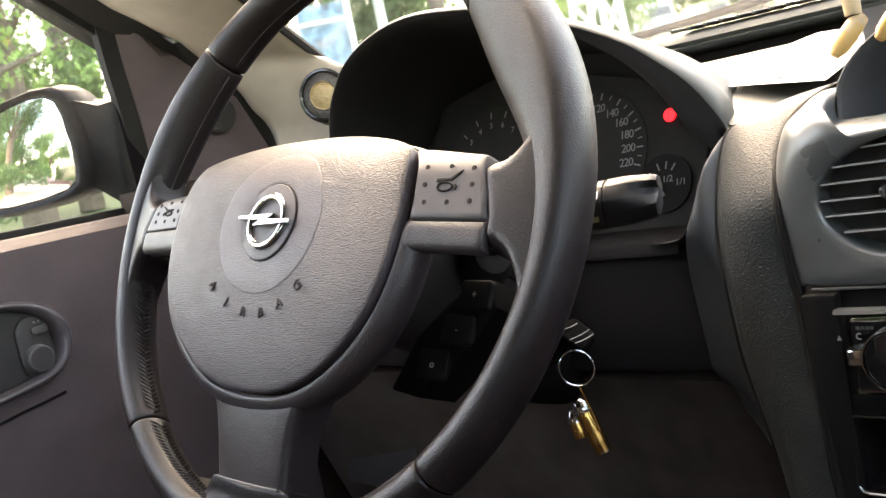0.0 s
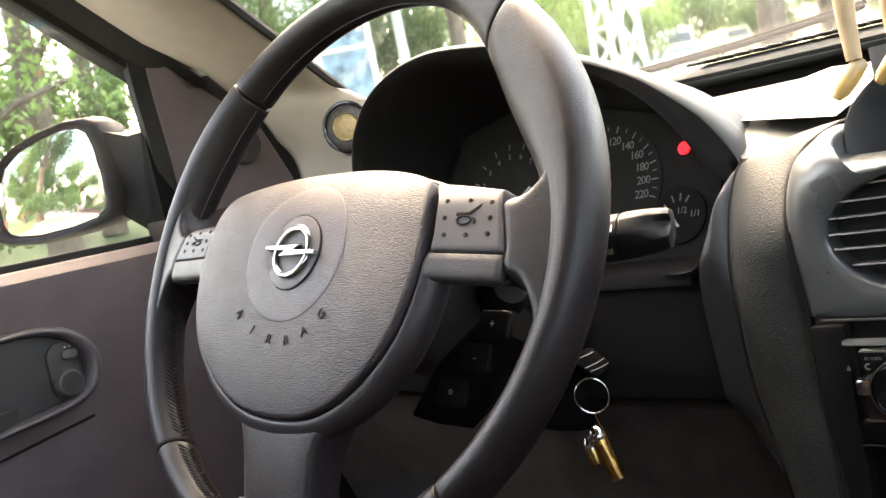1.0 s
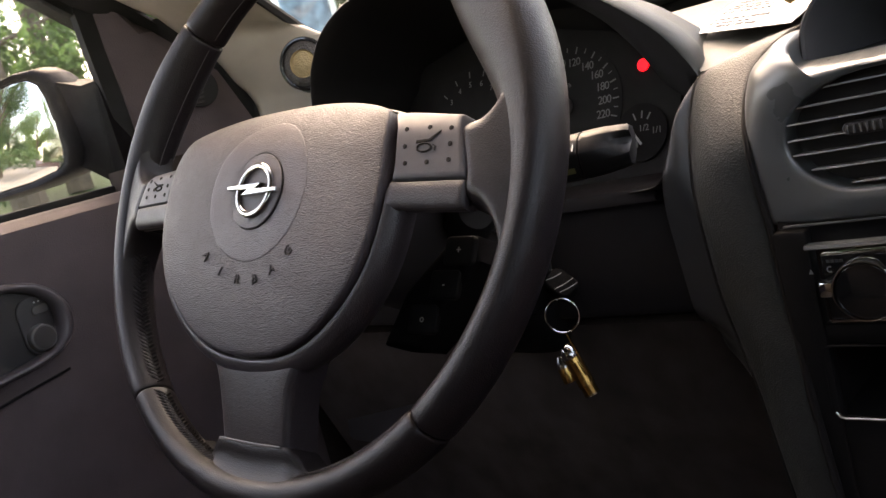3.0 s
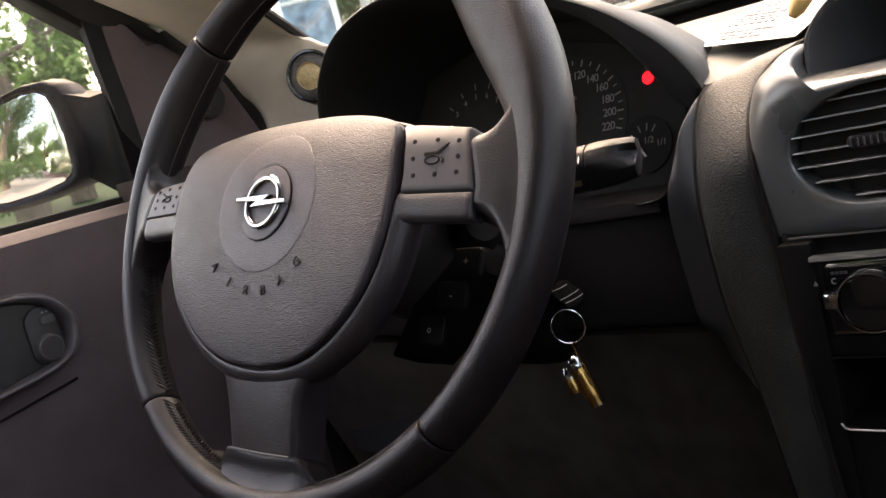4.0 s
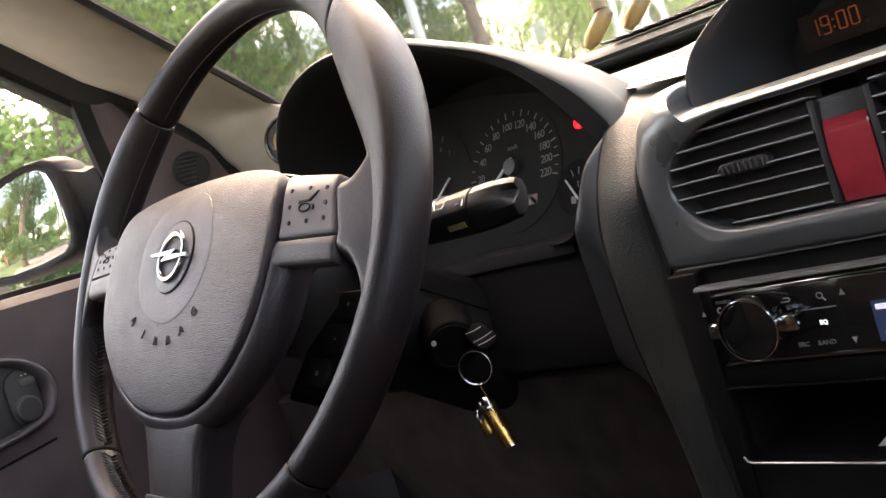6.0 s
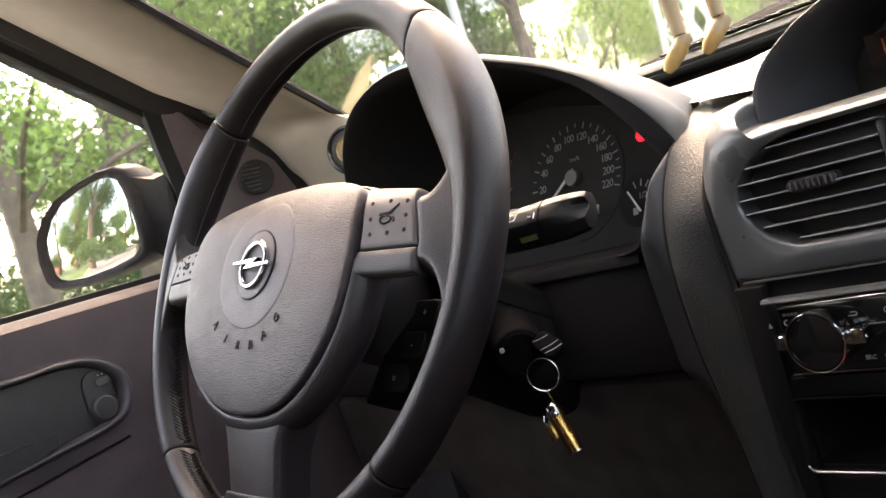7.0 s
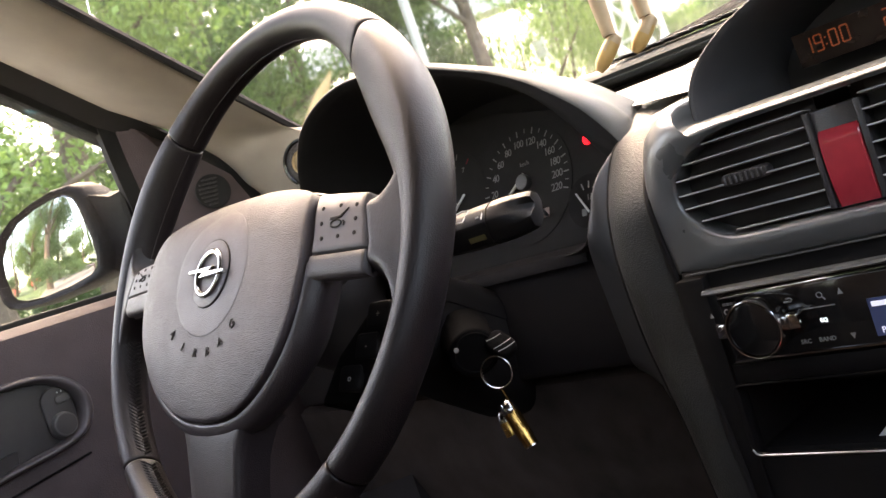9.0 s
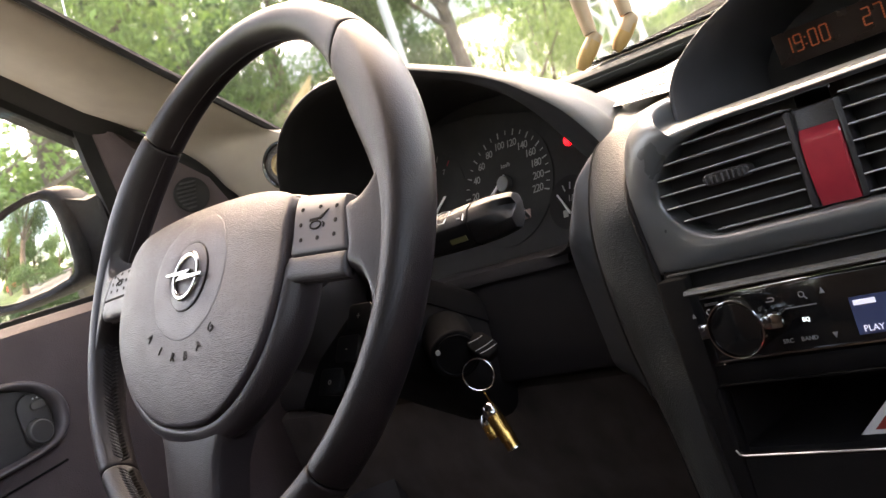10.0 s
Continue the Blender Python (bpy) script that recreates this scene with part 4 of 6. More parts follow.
EDGEFIT = [0.0, 0.025] + [0.08 + 0.84 * i / 10 for i in range(11)] + [0.975, 1.0]
for sgn in (1, -1):
    # the hub leans a little, so the far side stands slightly higher; its spoke is slimmer above
    S3 = lambda u, v, n, sgn=sgn: W3(u * sgn, v if sgn == 1 or v < 0 else v * 0.66, n + (0.0 if sgn == 1 else 2 * LEAN * u))
    rows_ = []
    for a in EDGEFIT:
        v = 0.0016 + (0.0470 - 0.0016) * a
        left = 0.1062 - 0.0050 * max(0.0, a - 0.25) - 0.013 * max(0.0, (a - 0.62) / 0.38) ** 1.5
        right = 0.1532 - 0.0095 * a
        tv = v - 0.0085 * max(0.0, (a - 0.35) / 0.65)
        rows_.append([(left + (right - left) * b, v + (tv - v) * b, face_n(left + (right - left) * b, v + (tv - v) * b)) for b in EDGEFIT])
    bt = part("button_panel", wheel_patch(S3, rows_), BUTTON, wheel, "smooth grey button panel with raised dots", sharp=50)
    for u, v in ((0.1110, 0.0306), (0.1262, 0.0308), (0.1403, 0.0295), (0.1120, 0.0205), (0.1412, 0.0205), (0.1139, 0.0107), (0.1280, 0.0108), (0.1417, 0.0115)):
        part("dot", disc(S3(u, v, face_n(u, v) - 0.0004), WN, 0.0015, 0.0007, 14, 0.0013), GAP, bt)
    H3 = lambda u, v, n: S3(u, v, face_n(u, v) + n)
    part("horn_bell", prism([(0.1195, 0.0236), (0.1195, 0.0217), (0.1290, 0.0225), (0.1338, 0.0270), (0.1345, 0.0285), (0.1328, 0.0275), (0.1275, 0.0240)], H3, -0.001, 0.0005, 0.0002), GAP, bt, "dark horn mark")
    part("horn_tube", tube([H3(0.1250 + 0.0045 * math.cos(a), 0.0192 + 0.0024 * math.sin(a), 0.0002) for a in (2 * math.pi * i / 20 for i in range(20))], 0.0006, 5, True), GAP, bt)
    part("horn_cup", tube([H3(0.1308, 0.0205, 0.0002), H3(0.1322, 0.0195, 0.0002), H3(0.1318, 0.0172, 0.0002)], 0.0005, 5), GAP, bt)
    # lower half of the spoke, rolling under
    rows_ = []
    for v, d in ((0.0004, 0.0), (-0.0005, 0.0), (-0.004, 0.0), (-0.009, 0.0002), (-0.0118, 0.0008), (-0.0138, 0.0022), (-0.0146, 0.0040), (-0.0140, 0.0064), (-0.0105, 0.0095), (-0.004, 0.013), (0.004, 0.018)):
        left = 0.1048 - 0.10 * max(0.0, -v - 0.002)
        rows_.append([(left + (0.1532 - left) * b, v - 0.004 * max(0.0, 1 - b / 0.12) ** 2 * min(1.0, -v / 0.01 if v < 0 else 0), face_n(left + (0.1532 - left) * b, v) - d) for b in EDGEFIT])
    part("spoke", wheel_patch(S3, rows_, 0.0008, 0.005), SPOKE, wheel, "grained grey spoke", sharp=60)
    # leather from the seam out into the rim
    rows_ = []
    for a in np.linspace(0, 1, 13):
        f = a ** 2.2
        vt, vb = 0.0365 + 0.040 * a ** 2.6, -0.0125 - 0.034 * f
        row = []
        for b in np.linspace(0, 1, 21):
            v = vb + (vt - vb) * b
            us = 0.1540 - 0.0095 * min(1.0, max(0.0, (v - 0.004) / 0.032)) if v < 0.04 else 0.1445
            u = us + (math.sqrt(0.1835 ** 2 - (v - WV0) ** 2) - us) * a
            e = min(b, 1 - b) * (vt - vb)
            roll = 0.012 * max(0.0, 1 - e / 0.010) ** 2.2 * (1 - 0.5 * a)
            crest = WN0 + WAN - 0.0004 - 0.0020 * a + 0.0605 * v - 0.0197 * sgn * u - (0.0 if sgn == 1 else 2 * LEAN * u)
            n = (face_n(us, min(v, 0.030)) + 0.0004) * (1 - a) ** 1.4 + crest * (1 - (1 - a) ** 1.4) - roll - (0.0014 if a == 0 else 0)
            row.append((u, v, n))
        rows_.append(row)
    part("spoke_web", slab([[S3(*q) for q in r] for r in rows_], 0.020, -WN), LEATHER, wheel, "leather web between spoke and rim", sharp=70)
    part("seam_shadow", slab([[S3(0.1530, -0.010, -0.024), S3(0.1445, 0.036, -0.028)], [S3(0.1560, -0.010, -0.024), S3(0.1475, 0.036, -0.028)]], 0.010, -WN), GAP, wheel)
# frame round the pad: a narrow rounded lip that falls back steeply
nrm = []
m_ = len(PADO)
for i, (u, v) in enumerate(PADO):
    (u0, v0), (u1, v1) = PADO[i - 1], PADO[(i + 1) % m_]
    t = Vector((u1 - u0, v1 - v0, 0)).normalized()
    q = Vector((t.y, -t.x, 0))
    nrm.append(q if q.x * u + q.y * (v + 0.02) > 0 else -q)
rings = []
for off, d in ((-0.004, 0.016), (0.0012, 0.010), (0.0013, 0.0044), (0.0019, 0.0035), (0.0030, 0.0034), (0.0050, 0.0042), (0.0074, 0.0060), (0.0096, 0.0090), (0.0108, 0.0130), (0.0104, 0.0180), (0.006, 0.026), (-0.003, 0.034), (-0.022, 0.048)):
    ring = []
    for (u, v), q in zip(PADO, nrm):
        high = min(1.0, max(0.0, (v + 0.004) / 0.016))
        ring.append(W3(u + q.x * off * (1 - 0.7 * high), v + q.y * off * (1 - 0.7 * high), -LEAN * u - pad_edge(v) - d - 0.009 * high))
    rings.append(ring)
part("hub_frame", loft(rings), SPOKE, wheel, "grey frame behind the pad", sharp=60)
lsp = []
for v, n, hw in ((-0.088, -0.030, 0.036), (-0.0965, -0.0230, 0.0385), (-0.1010, -0.0207, 0.0410), (-0.1045, -0.0206, 0.0405), (-0.1095, -0.0216, 0.0380), (-0.117, -0.0230, 0.0354), (-0.1315, -0.0268, 0.0334), (-0.1475, -0.0312, 0.0322), (-0.158, -0.035, 0.033), (-0.178, -0.043, 0.040)):
    b = 0.0045
    lsp.append([W3(-hw + 0.006, v, n - 0.030), W3(-hw + 0.001, v, n - b * 2.2), W3(-hw, v, n - b), W3(-hw + b * 0.25, v, n - b * 0.35), W3(-hw + b, v, n)] + [W3(hw * q, v, n + 0.001 * (1 - q * q)) for q in (-0.6, -0.3, 0, 0.3, 0.6)] + [W3(hw - b, v, n), W3(hw - b * 0.25, v, n - b * 0.35), W3(hw, v, n - b), W3(hw - 0.001, v, n - b * 2.2), W3(hw - 0.006, v, n - 0.030)])
part("lower_spoke", loft(lsp), SPOKE, wheel, "grained grey lower spoke", sharp=60)
# leather collar flowing from the lower spoke into the rim
cols = []
for i in range(33):
    t = -1 + 2 * i / 32
    u = t * 0.070
    w = min(1.0, max(0.0, (0.050 - abs(u)) / 0.017))
    w = w * w * (3 - 2 * w)
    vr = WV0 - math.sqrt((WR - WAR * 0.95) ** 2 - u * u)
    vi = vr * (1 - w) + (-0.1503 - 0.0008 * math.cos(u * 90)) * w
    vc = WV0 - math.sqrt(WR ** 2 - u * u)
    lean = 0.0605 * vc - 0.0197 * u
    crest = WN0 + WAN * 0.99 + lean
    ni = (-0.0312 - 6.0 * max(0.0, abs(u) - 0.026) ** 2) * w + (crest - 0.011) * (1 - w)
    fold = 0.0006 * math.sin(u * 900) * w * max(0.0, math.sin(math.pi * min(1, abs(abs(u) - 0.040) / 0.012)))
    cols.append([W3(u, vi + 0.0004, ni - 0.022), W3(u, vi + 0.0012 * w, ni - 0.0022), W3(u, vi + 0.0008 * w, ni - 0.0003), W3(u, vi - 0.0015, ni + 0.0004)] + [W3(u, vi + (vc - vi) * q, ni + (crest - ni) * q ** 1.8 - 0.0034 * w * math.sin(math.pi * q ** 0.85) + fold * math.sin(math.pi * q)) for q in (0.2, 0.4, 0.6, 0.8, 0.93, 1.0)] + [W3(u, vc - 0.004, crest - 0.002), W3(u, vc, crest - 0.020)])
part("lower_collar", loft(cols), LEATHER, wheel, "leather collar at the lower spoke", sharp=70)
# Pale tube draws the lit line along the collar's top edge.
part("collar_edge", tube([W3(-0.031, -0.1494, -0.0306), W3(-0.015, -0.1497, -0.0300), W3(0.0, -0.1499, -0.0298), W3(0.015, -0.1497, -0.0300), W3(0.029, -0.1494, -0.0304)], 0.0007, 6), SWITCH, wheel, "pale line painted as the lit edge of the collar")
part("hub_barrel", disc(W3(0, 0.01, -0.14), WN, 0.055, 0.10, 32), BLACK, wheel)
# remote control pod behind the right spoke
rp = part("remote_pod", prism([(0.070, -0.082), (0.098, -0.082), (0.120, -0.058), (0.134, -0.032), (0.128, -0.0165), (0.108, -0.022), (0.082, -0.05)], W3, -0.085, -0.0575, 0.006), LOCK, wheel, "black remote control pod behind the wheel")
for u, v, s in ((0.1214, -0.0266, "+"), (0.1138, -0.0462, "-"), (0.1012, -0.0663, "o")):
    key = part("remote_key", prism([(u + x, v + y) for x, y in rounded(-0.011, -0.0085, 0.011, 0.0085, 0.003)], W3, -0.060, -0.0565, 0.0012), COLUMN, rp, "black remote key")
    part("mark", lettering(s, 0.0065, basis(W3(u, v, -0.0564), WU, WV), 0.0001), SILVERP, key)

# ---- steering column, stalk and ignition ----
col = thing("column_shroud", (0, 0.15, -0.2), "black plastic shroud round the steering column", "column shroud")
CN = -WN
def column_ring(s_, hw, hu, hd, a0, a1, n):
    c = W3(0, 0.012, 0) + CN * s_
    out = []
    for i in range(n):
        a = radians(a0 + (a1 - a0) * i / (n - 1))
        out.append(c + Vector((hw * math.copysign(abs(math.cos(a)) ** 0.5, math.cos(a)), 0, 0)) + WV * (hu if math.sin(a) > 0 else hd) * math.copysign(abs(math.sin(a)) ** 0.6, math.sin(a)))
    return out


SECT = ((0.085, 0.036, 0.024, 0.030), (0.11, 0.044, 0.030, 0.038), (0.17, 0.046, 0.032, 0.050), (0.24, 0.048, 0.034, 0.058), (0.32, 0.050, 0.034, 0.062))
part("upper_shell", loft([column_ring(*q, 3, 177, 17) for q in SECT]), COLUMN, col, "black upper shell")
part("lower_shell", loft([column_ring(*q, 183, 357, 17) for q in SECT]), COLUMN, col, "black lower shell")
part("shell_gap", loft([column_ring(q[0] + 0.004, q[1] * 0.97, q[2] * 0.9, q[3] * 0.9, 0, 345, 24) for q in SECT]), GAP, col)
# ribbed boot where the wiper stalk leaves the shroud
bo, bd_ = Vector((0.050, 0.118, -0.062)), Vector((0.80, -0.38, 0.35)).normalized()
part("boot", tube([bo + bd_ * (0.004 * i) for i in range(9)], [0.016, 0.0185, 0.015, 0.0175, 0.014, 0.0165, 0.013, 0.0155, 0.012], 20), COLUMN, col, "ribbed black boot of the stalk")
sst = thing("wiper_stalk", (0.12, 0.12, -0.05), "black wiper stalk with white printed marks beside the wheel", "stalk")
rings = []
st0, st1 = Vector((0.075, 0.094, -0.030)), Vector((0.186, 0.134, -0.0285))
sd = (st1 - st0).normalized()
sz = Vector((0.05, 0.15, 1)).normalized()
sy = sz.cross(sd).normalized()
sf = -sy * math.copysign(1, sy.y)
SECTION = [(-1.0, 0.5), (-0.6, 0.95), (0.10, 1.02), (0.66, 0.72), (1.0, 0.08), (0.80, -0.42), (0.34, -0.98), (-0.4, -1.05), (-0.95, -0.55), (-1.0, 0.5)]
sect = []
for (u0, v0), (u1, v1) in zip(SECTION, SECTION[1:]):
    sect += [(u0 * 0.93 + u1 * 0.07, v0 * 0.93 + v1 * 0.07), (u0 * 0.5 + u1 * 0.5, v0 * 0.5 + v1 * 0.5), (u0 * 0.07 + u1 * 0.93, v0 * 0.07 + v1 * 0.93)]
for t, hw, hh, lift in ((0, 0.009, 0.009, 0), (0.3, 0.011, 0.010, 0), (0.40, 0.0135, 0.012, 0), (0.60, 0.0155, 0.0135, 0), (0.715, 0.0160, 0.0138, 0), (0.718, 0.0150, 0.0128, 0), (0.727, 0.0150, 0.0128, 0), (0.730, 0.0160, 0.0138, 0), (0.79, 0.0160, 0.0138, 0), (0.84, 0.0159, 0.0135, 0), (0.88, 0.0157, 0.0130, 0), (0.92, 0.0154, 0.0125, 0), (0.955, 0.0150, 0.0119, 0), (0.970, 0.0142, 0.0110, 0), (0.974, 0.0128, 0.0094, 0)):
    c = lerp(st0, st1, t) + sz * lift
    dent = 0.95 * max(0.0, (t - 0.79) / 0.18) ** 1.6
    rings.append([c + sf * 0.95 * hw * (f - (dent * math.exp(-((h - 0.25) / 0.42) ** 2) if f > 0.3 else 0.0)) + sz * hh * h for f, h in sect])
stb = part("lever", loft(rings), STALK, sst)
SM = lambda t, f, h: lerp(st0, st1, t) + sf * 0.0158 * f + sz * 0.0138 * h
part("stripe", tube([SM(0.695, 0.25, 0.90), SM(0.695, 0.62, 0.63), SM(0.695, 0.92, 0.24)], 0.0005, 5), WHITEPRINT, stb)
for k in range(3):
    part("mark", tube([SM(0.655, 0.34 + 0.24 * k, 0.86 - 0.24 * k), SM(0.675, 0.34 + 0.24 * k, 0.86 - 0.24 * k)], 0.0005, 5), WHITEPRINT, stb)
part("wiper_mark", tube([SM(0.55 + u, 0.62 + v * 0.9, 0.63 - v) for u, v in ((-0.045, -0.28), (0, -0.34), (0.045, -0.28), (0.022, 0.22), (-0.022, 0.22), (-0.045, -0.28))], 0.0005, 5), WHITEPRINT, stb, "white wiper symbol")
part("label", slab([[SM(0.60, 0.90, -0.48), SM(0.70, 0.90, -0.48)], [SM(0.60, 0.75, -0.72), SM(0.70, 0.75, -0.72)]], 0.0010, sf), OLIVE, stb, "small olive printed patch")
part("neck", tube([(0.03, 0.13, -0.05), (0.06, 0.105, -0.036), st0 + sd * 0.01], 0.010, 12), BLACK, sst)
ig = thing("ignition_lock", (0.06, 0.15, -0.14), "black ignition lock with a pale index dot", "ignition lock")
ign = Vector((0.75, -0.62, -0.2)).normalized()
lc = Vector((0.042, 0.168, -0.106))
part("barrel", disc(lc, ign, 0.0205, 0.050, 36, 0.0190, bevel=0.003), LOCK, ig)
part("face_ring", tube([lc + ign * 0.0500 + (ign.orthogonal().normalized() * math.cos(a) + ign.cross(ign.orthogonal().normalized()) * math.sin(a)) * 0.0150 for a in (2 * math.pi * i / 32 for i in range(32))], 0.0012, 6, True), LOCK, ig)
part("index_dot", disc(Vector((0.0800, 0.1205, -0.1080)), ign, 0.0018, 0.0016, 14), SILVERP, ig)
keys = thing("car_key", (0.11, 0.125, -0.19), "black car key in the lock with a brass fob", "key")
kl = Vector((0.0070, 0.0181, 0.0093)).normalized()
ks = (Vector((0.68, 0.73, 0.0)) - kl * kl.dot(Vector((0.68, 0.73, 0.0)))).normalized()
kn_ = kl.cross(ks)
kn_ = kn_ if kn_.y < 0 else -kn_
kc_ = Vector((0.0985, 0.1475, -0.1140))
part("key_head", prism(rounded(-0.012, -0.0085, 0.010, 0.0085, 0.006), lambda u, v, n: kc_ + ks * u + kl * v + kn_ * n, -0.008, 0.0, 0.002), LOCK, keys)
# Three thin pale tubes paint the glints on the key head's ridges.
for o, h in ((-0.0075, 0.0055), (0.0010, 0.0072), (0.0052, 0.0066)):
    part("edge_glint", tube([kc_ + ks * (o + 0.0022 * q + 0.0006 * math.cos(1.5 * q)) + kl * h * q + kn_ * 0.0004 for q in (-1, -0.6, -0.2, 0.2, 0.6, 1)], 0.00024, 5), SILVERP, keys)
rc = Vector((0.1115, 0.1215, -0.1285))
ra, rb = Vector((0.80, 0.55, 0.0)).normalized(), Vector((-0.12, 0.1, 1)).normalized()
part("key_ring", tube([rc + ra * 0.0108 * math.cos(a) + rb * 0.0112 * math.sin(a) for a in (2 * math.pi * i / 40 for i in range(40))], 0.0006, 6, True), CHROME, keys, "thin steel ring")
f0, f1 = Vector((0.1110, 0.1215, -0.1405)), Vector((0.1185, 0.1240, -0.1700))
part("chain", tube([f0, lerp(f0, f1, 0.5) + Vector((0.0005, 0, 0)), f1], 0.0008, 6), BRASS, keys)
b0, b1 = Vector((0.1045, 0.1270, -0.1535)), Vector((0.1160, 0.1270, -0.1850))
fo = part("fob", tube([b0, lerp(b0, b1, 0.04), lerp(b0, b1, 0.12), lerp(b0, b1, 0.3), lerp(b0, b1, 0.8), lerp(b0, b1, 0.81), b1], [0.0015, 0.0040, 0.0054, 0.0057, 0.0057, 0.0052, 0.0052], 20), BRASS, keys, "polished brass tube fob")
part("fob_cap", tube([b1 - (b1 - b0) * 0.02, b1 + (b1 - b0) * 0.015], 0.0055, 20), CHROME, fo)
part("fob_dome", tube([b0 - (b1 - b0) * 0.10, b0 - (b1 - b0) * 0.06, b0 + (b1 - b0) * 0.04, b0 + (b1 - b0) * 0.16, b0 + (b1 - b0) * 0.20], [0.0012, 0.0036, 0.0056, 0.0060, 0.0058], 20), CHROME, fo, "bright domed cap")
b2, b3 = Vector((0.0985, 0.1265, -0.1620)), Vector((0.1020, 0.1265, -0.1760))
part("fob_side", tube([b2, lerp(b2, b3, 0.3), b3], [0.0032, 0.0052, 0.0052], 16), BRASS, fo)
part("fob_side_cap", tube([b2 - (b3 - b2) * 0.25, b2, b2 + (b3 - b2) * 0.28], [0.0022, 0.0048, 0.0055], 16), CHROME, fo, "chrome collar")

# ---- centre console ----
con = thing("centre_console", (MID, 0.25, -0.5), "dark centre console with grained flank and satin front", "centre console")
FL = [(0.196, 0.42, 0.002), (0.192, 0.33, 0.0), (0.187, 0.285, -0.001), (0.181, 0.262, -0.003), (0.1755, 0.248, -0.008), (0.1745, 0.232, -0.026), (0.1765, 0.216, -0.049), (0.1775, 0.208, -0.073), (0.180, 0.203, -0.096), (0.1815, 0.202, -0.120), (0.184, 0.201, -0.145), (0.189, 0.199, -0.167), (0.195, 0.196, -0.190), (0.200, 0.194, -0.213), (0.212, 0.19, -0.29), (0.23, 0.19, -0.40), (0.245, 0.19, -0.56)]
FR = [(0.262, 0.42, 0.012), (0.255, 0.33, 0.012), (0.248, 0.280, 0.011), (0.237, 0.257, 0.007), (0.224, 0.238, -0.004), (0.2210, 0.213, -0.026), (0.2230, 0.197, -0.049), (0.2250, 0.1945, -0.075), (0.2280, 0.193, -0.100), (0.2310, 0.189, -0.124), (0.2330, 0.186, -0.149), (0.2360, 0.182, -0.173), (0.2375, 0.181, -0.198), (0.239, 0.180, -0.220), (0.245, 0.178, -0.29), (0.255, 0.178, -0.40), (0.262, 0.178, -0.56)]
fl, fr_ = spline(FL, 65), spline(FR, 65)
CH = [(0.175, 0.42, 0.000), (0.175, 0.33, -0.003), (0.174, 0.29, -0.004), (0.170, 0.270, -0.007), (0.1692, 0.250, -0.012), (0.1670, 0.2240, -0.0245), (0.1618, 0.2125, -0.046), (0.1545, 0.2085, -0.0640), (0.1490, 0.2135, -0.085), (0.1490, 0.2150, -0.110), (0.151, 0.2150, -0.140), (0.154, 0.2150, -0.162), (0.158, 0.232, -0.180), (0.165, 0.24, -0.205), (0.18, 0.33, -0.29), (0.19, 0.36, -0.40), (0.20, 0.40, -0.56)]
ch_ = spline(CH, 65)
rows_, cheek = [], []
for k, (a, b, c) in enumerate(zip(fl, fr_, ch_)):
    up = min(1.0, max(0.0, (a.y - 0.22) / 0.06)) if k < 24 else 0.0
    bul = Vector((-0.42, -0.90, 0.0)).lerp(Vector((-0.1, -0.25, 0.95)), up).normalized()
    rows_.append([a.lerp(b, i / 10) + bul * 0.0075 * (1 - 0.45 * up) * math.sin(math.pi * (0.05 + 0.9 * i / 10)) ** 0.75 for i in range(11)])
    cheek.append([a.lerp(c, i / 10) + Vector((-0.35, -0.75, 0.1)) * 0.0065 * min(1.0, max(0.0, 1 + (a.z + 0.064) / 0.035)) * math.sin(math.pi * i / 10) ** 0.7 - Vector((0.0, 0.0, 0.0025 * up)) for i in range(11)])
part("flank", slab(rows_, 0.006, (0.3, 1, -0.2)), SKIN, con, "grained vinyl flank", sharp=70)
part("cheek", slab(cheek[8:], 0.005, (0.6, 1, 0)), CHEEK, con, "smooth dark cheek beside the instruments", sharp=70)
part("flank_seam", tube([p + Vector((-0.0012, -0.0008, 0.0)) for p in fl[9:]], 0.0016, 8), GAP, con)


def groove(z):
    """The seam between flank and front at a height."""
    for p, q in zip(fr_, fr_[1:]):
        if q.z <= z <= p.z:
            return p.lerp(q, (p.z - z) / max(1e-6, p.z - q.z))
    return fr_[-1]


# front panel round the vents: rounded oval opening
VCX, VCZ = MID, -0.0500


def front(u, v, n):
    # the panel bows back towards its ends
    b = 0.012 * min(1, abs((u - MID) / 0.137)) ** 3
    return Vector((u, 0.1850 - n + b, v))


# long oval opening, flatter at its upper corners
TOPI, LOWI, LEFTI = -0.0176, -0.0825, 0.2490
quarter = []
for i in range(25):
    a = math.pi / 2 * i / 24
    quarter.append((LEFTI + 0.040 * (1 - math.sin(a)), VCZ + (LOWI - VCZ) * math.cos(a)))
for i in range(1, 31):
    a = math.pi / 2 * i / 30
    quarter.append((LEFTI + 0.058 * (1 - math.cos(a)), VCZ + (TOPI - VCZ) * math.sin(a)))
straight = [(x, TOPI) for x in np.linspace(LEFTI + 0.058, MID, 6)[1:-1]]
foot = [(x, LOWI) for x in np.linspace(MID, LEFTI + 0.040, 6)[1:-1]]
inner = foot + quarter + straight
inner = inner + [(2 * MID - x, z) for x, z in inner[::-1]]
HX, TOPZ, LOWZ, CR = 0.1370, -0.0097, -0.0995, 0.036
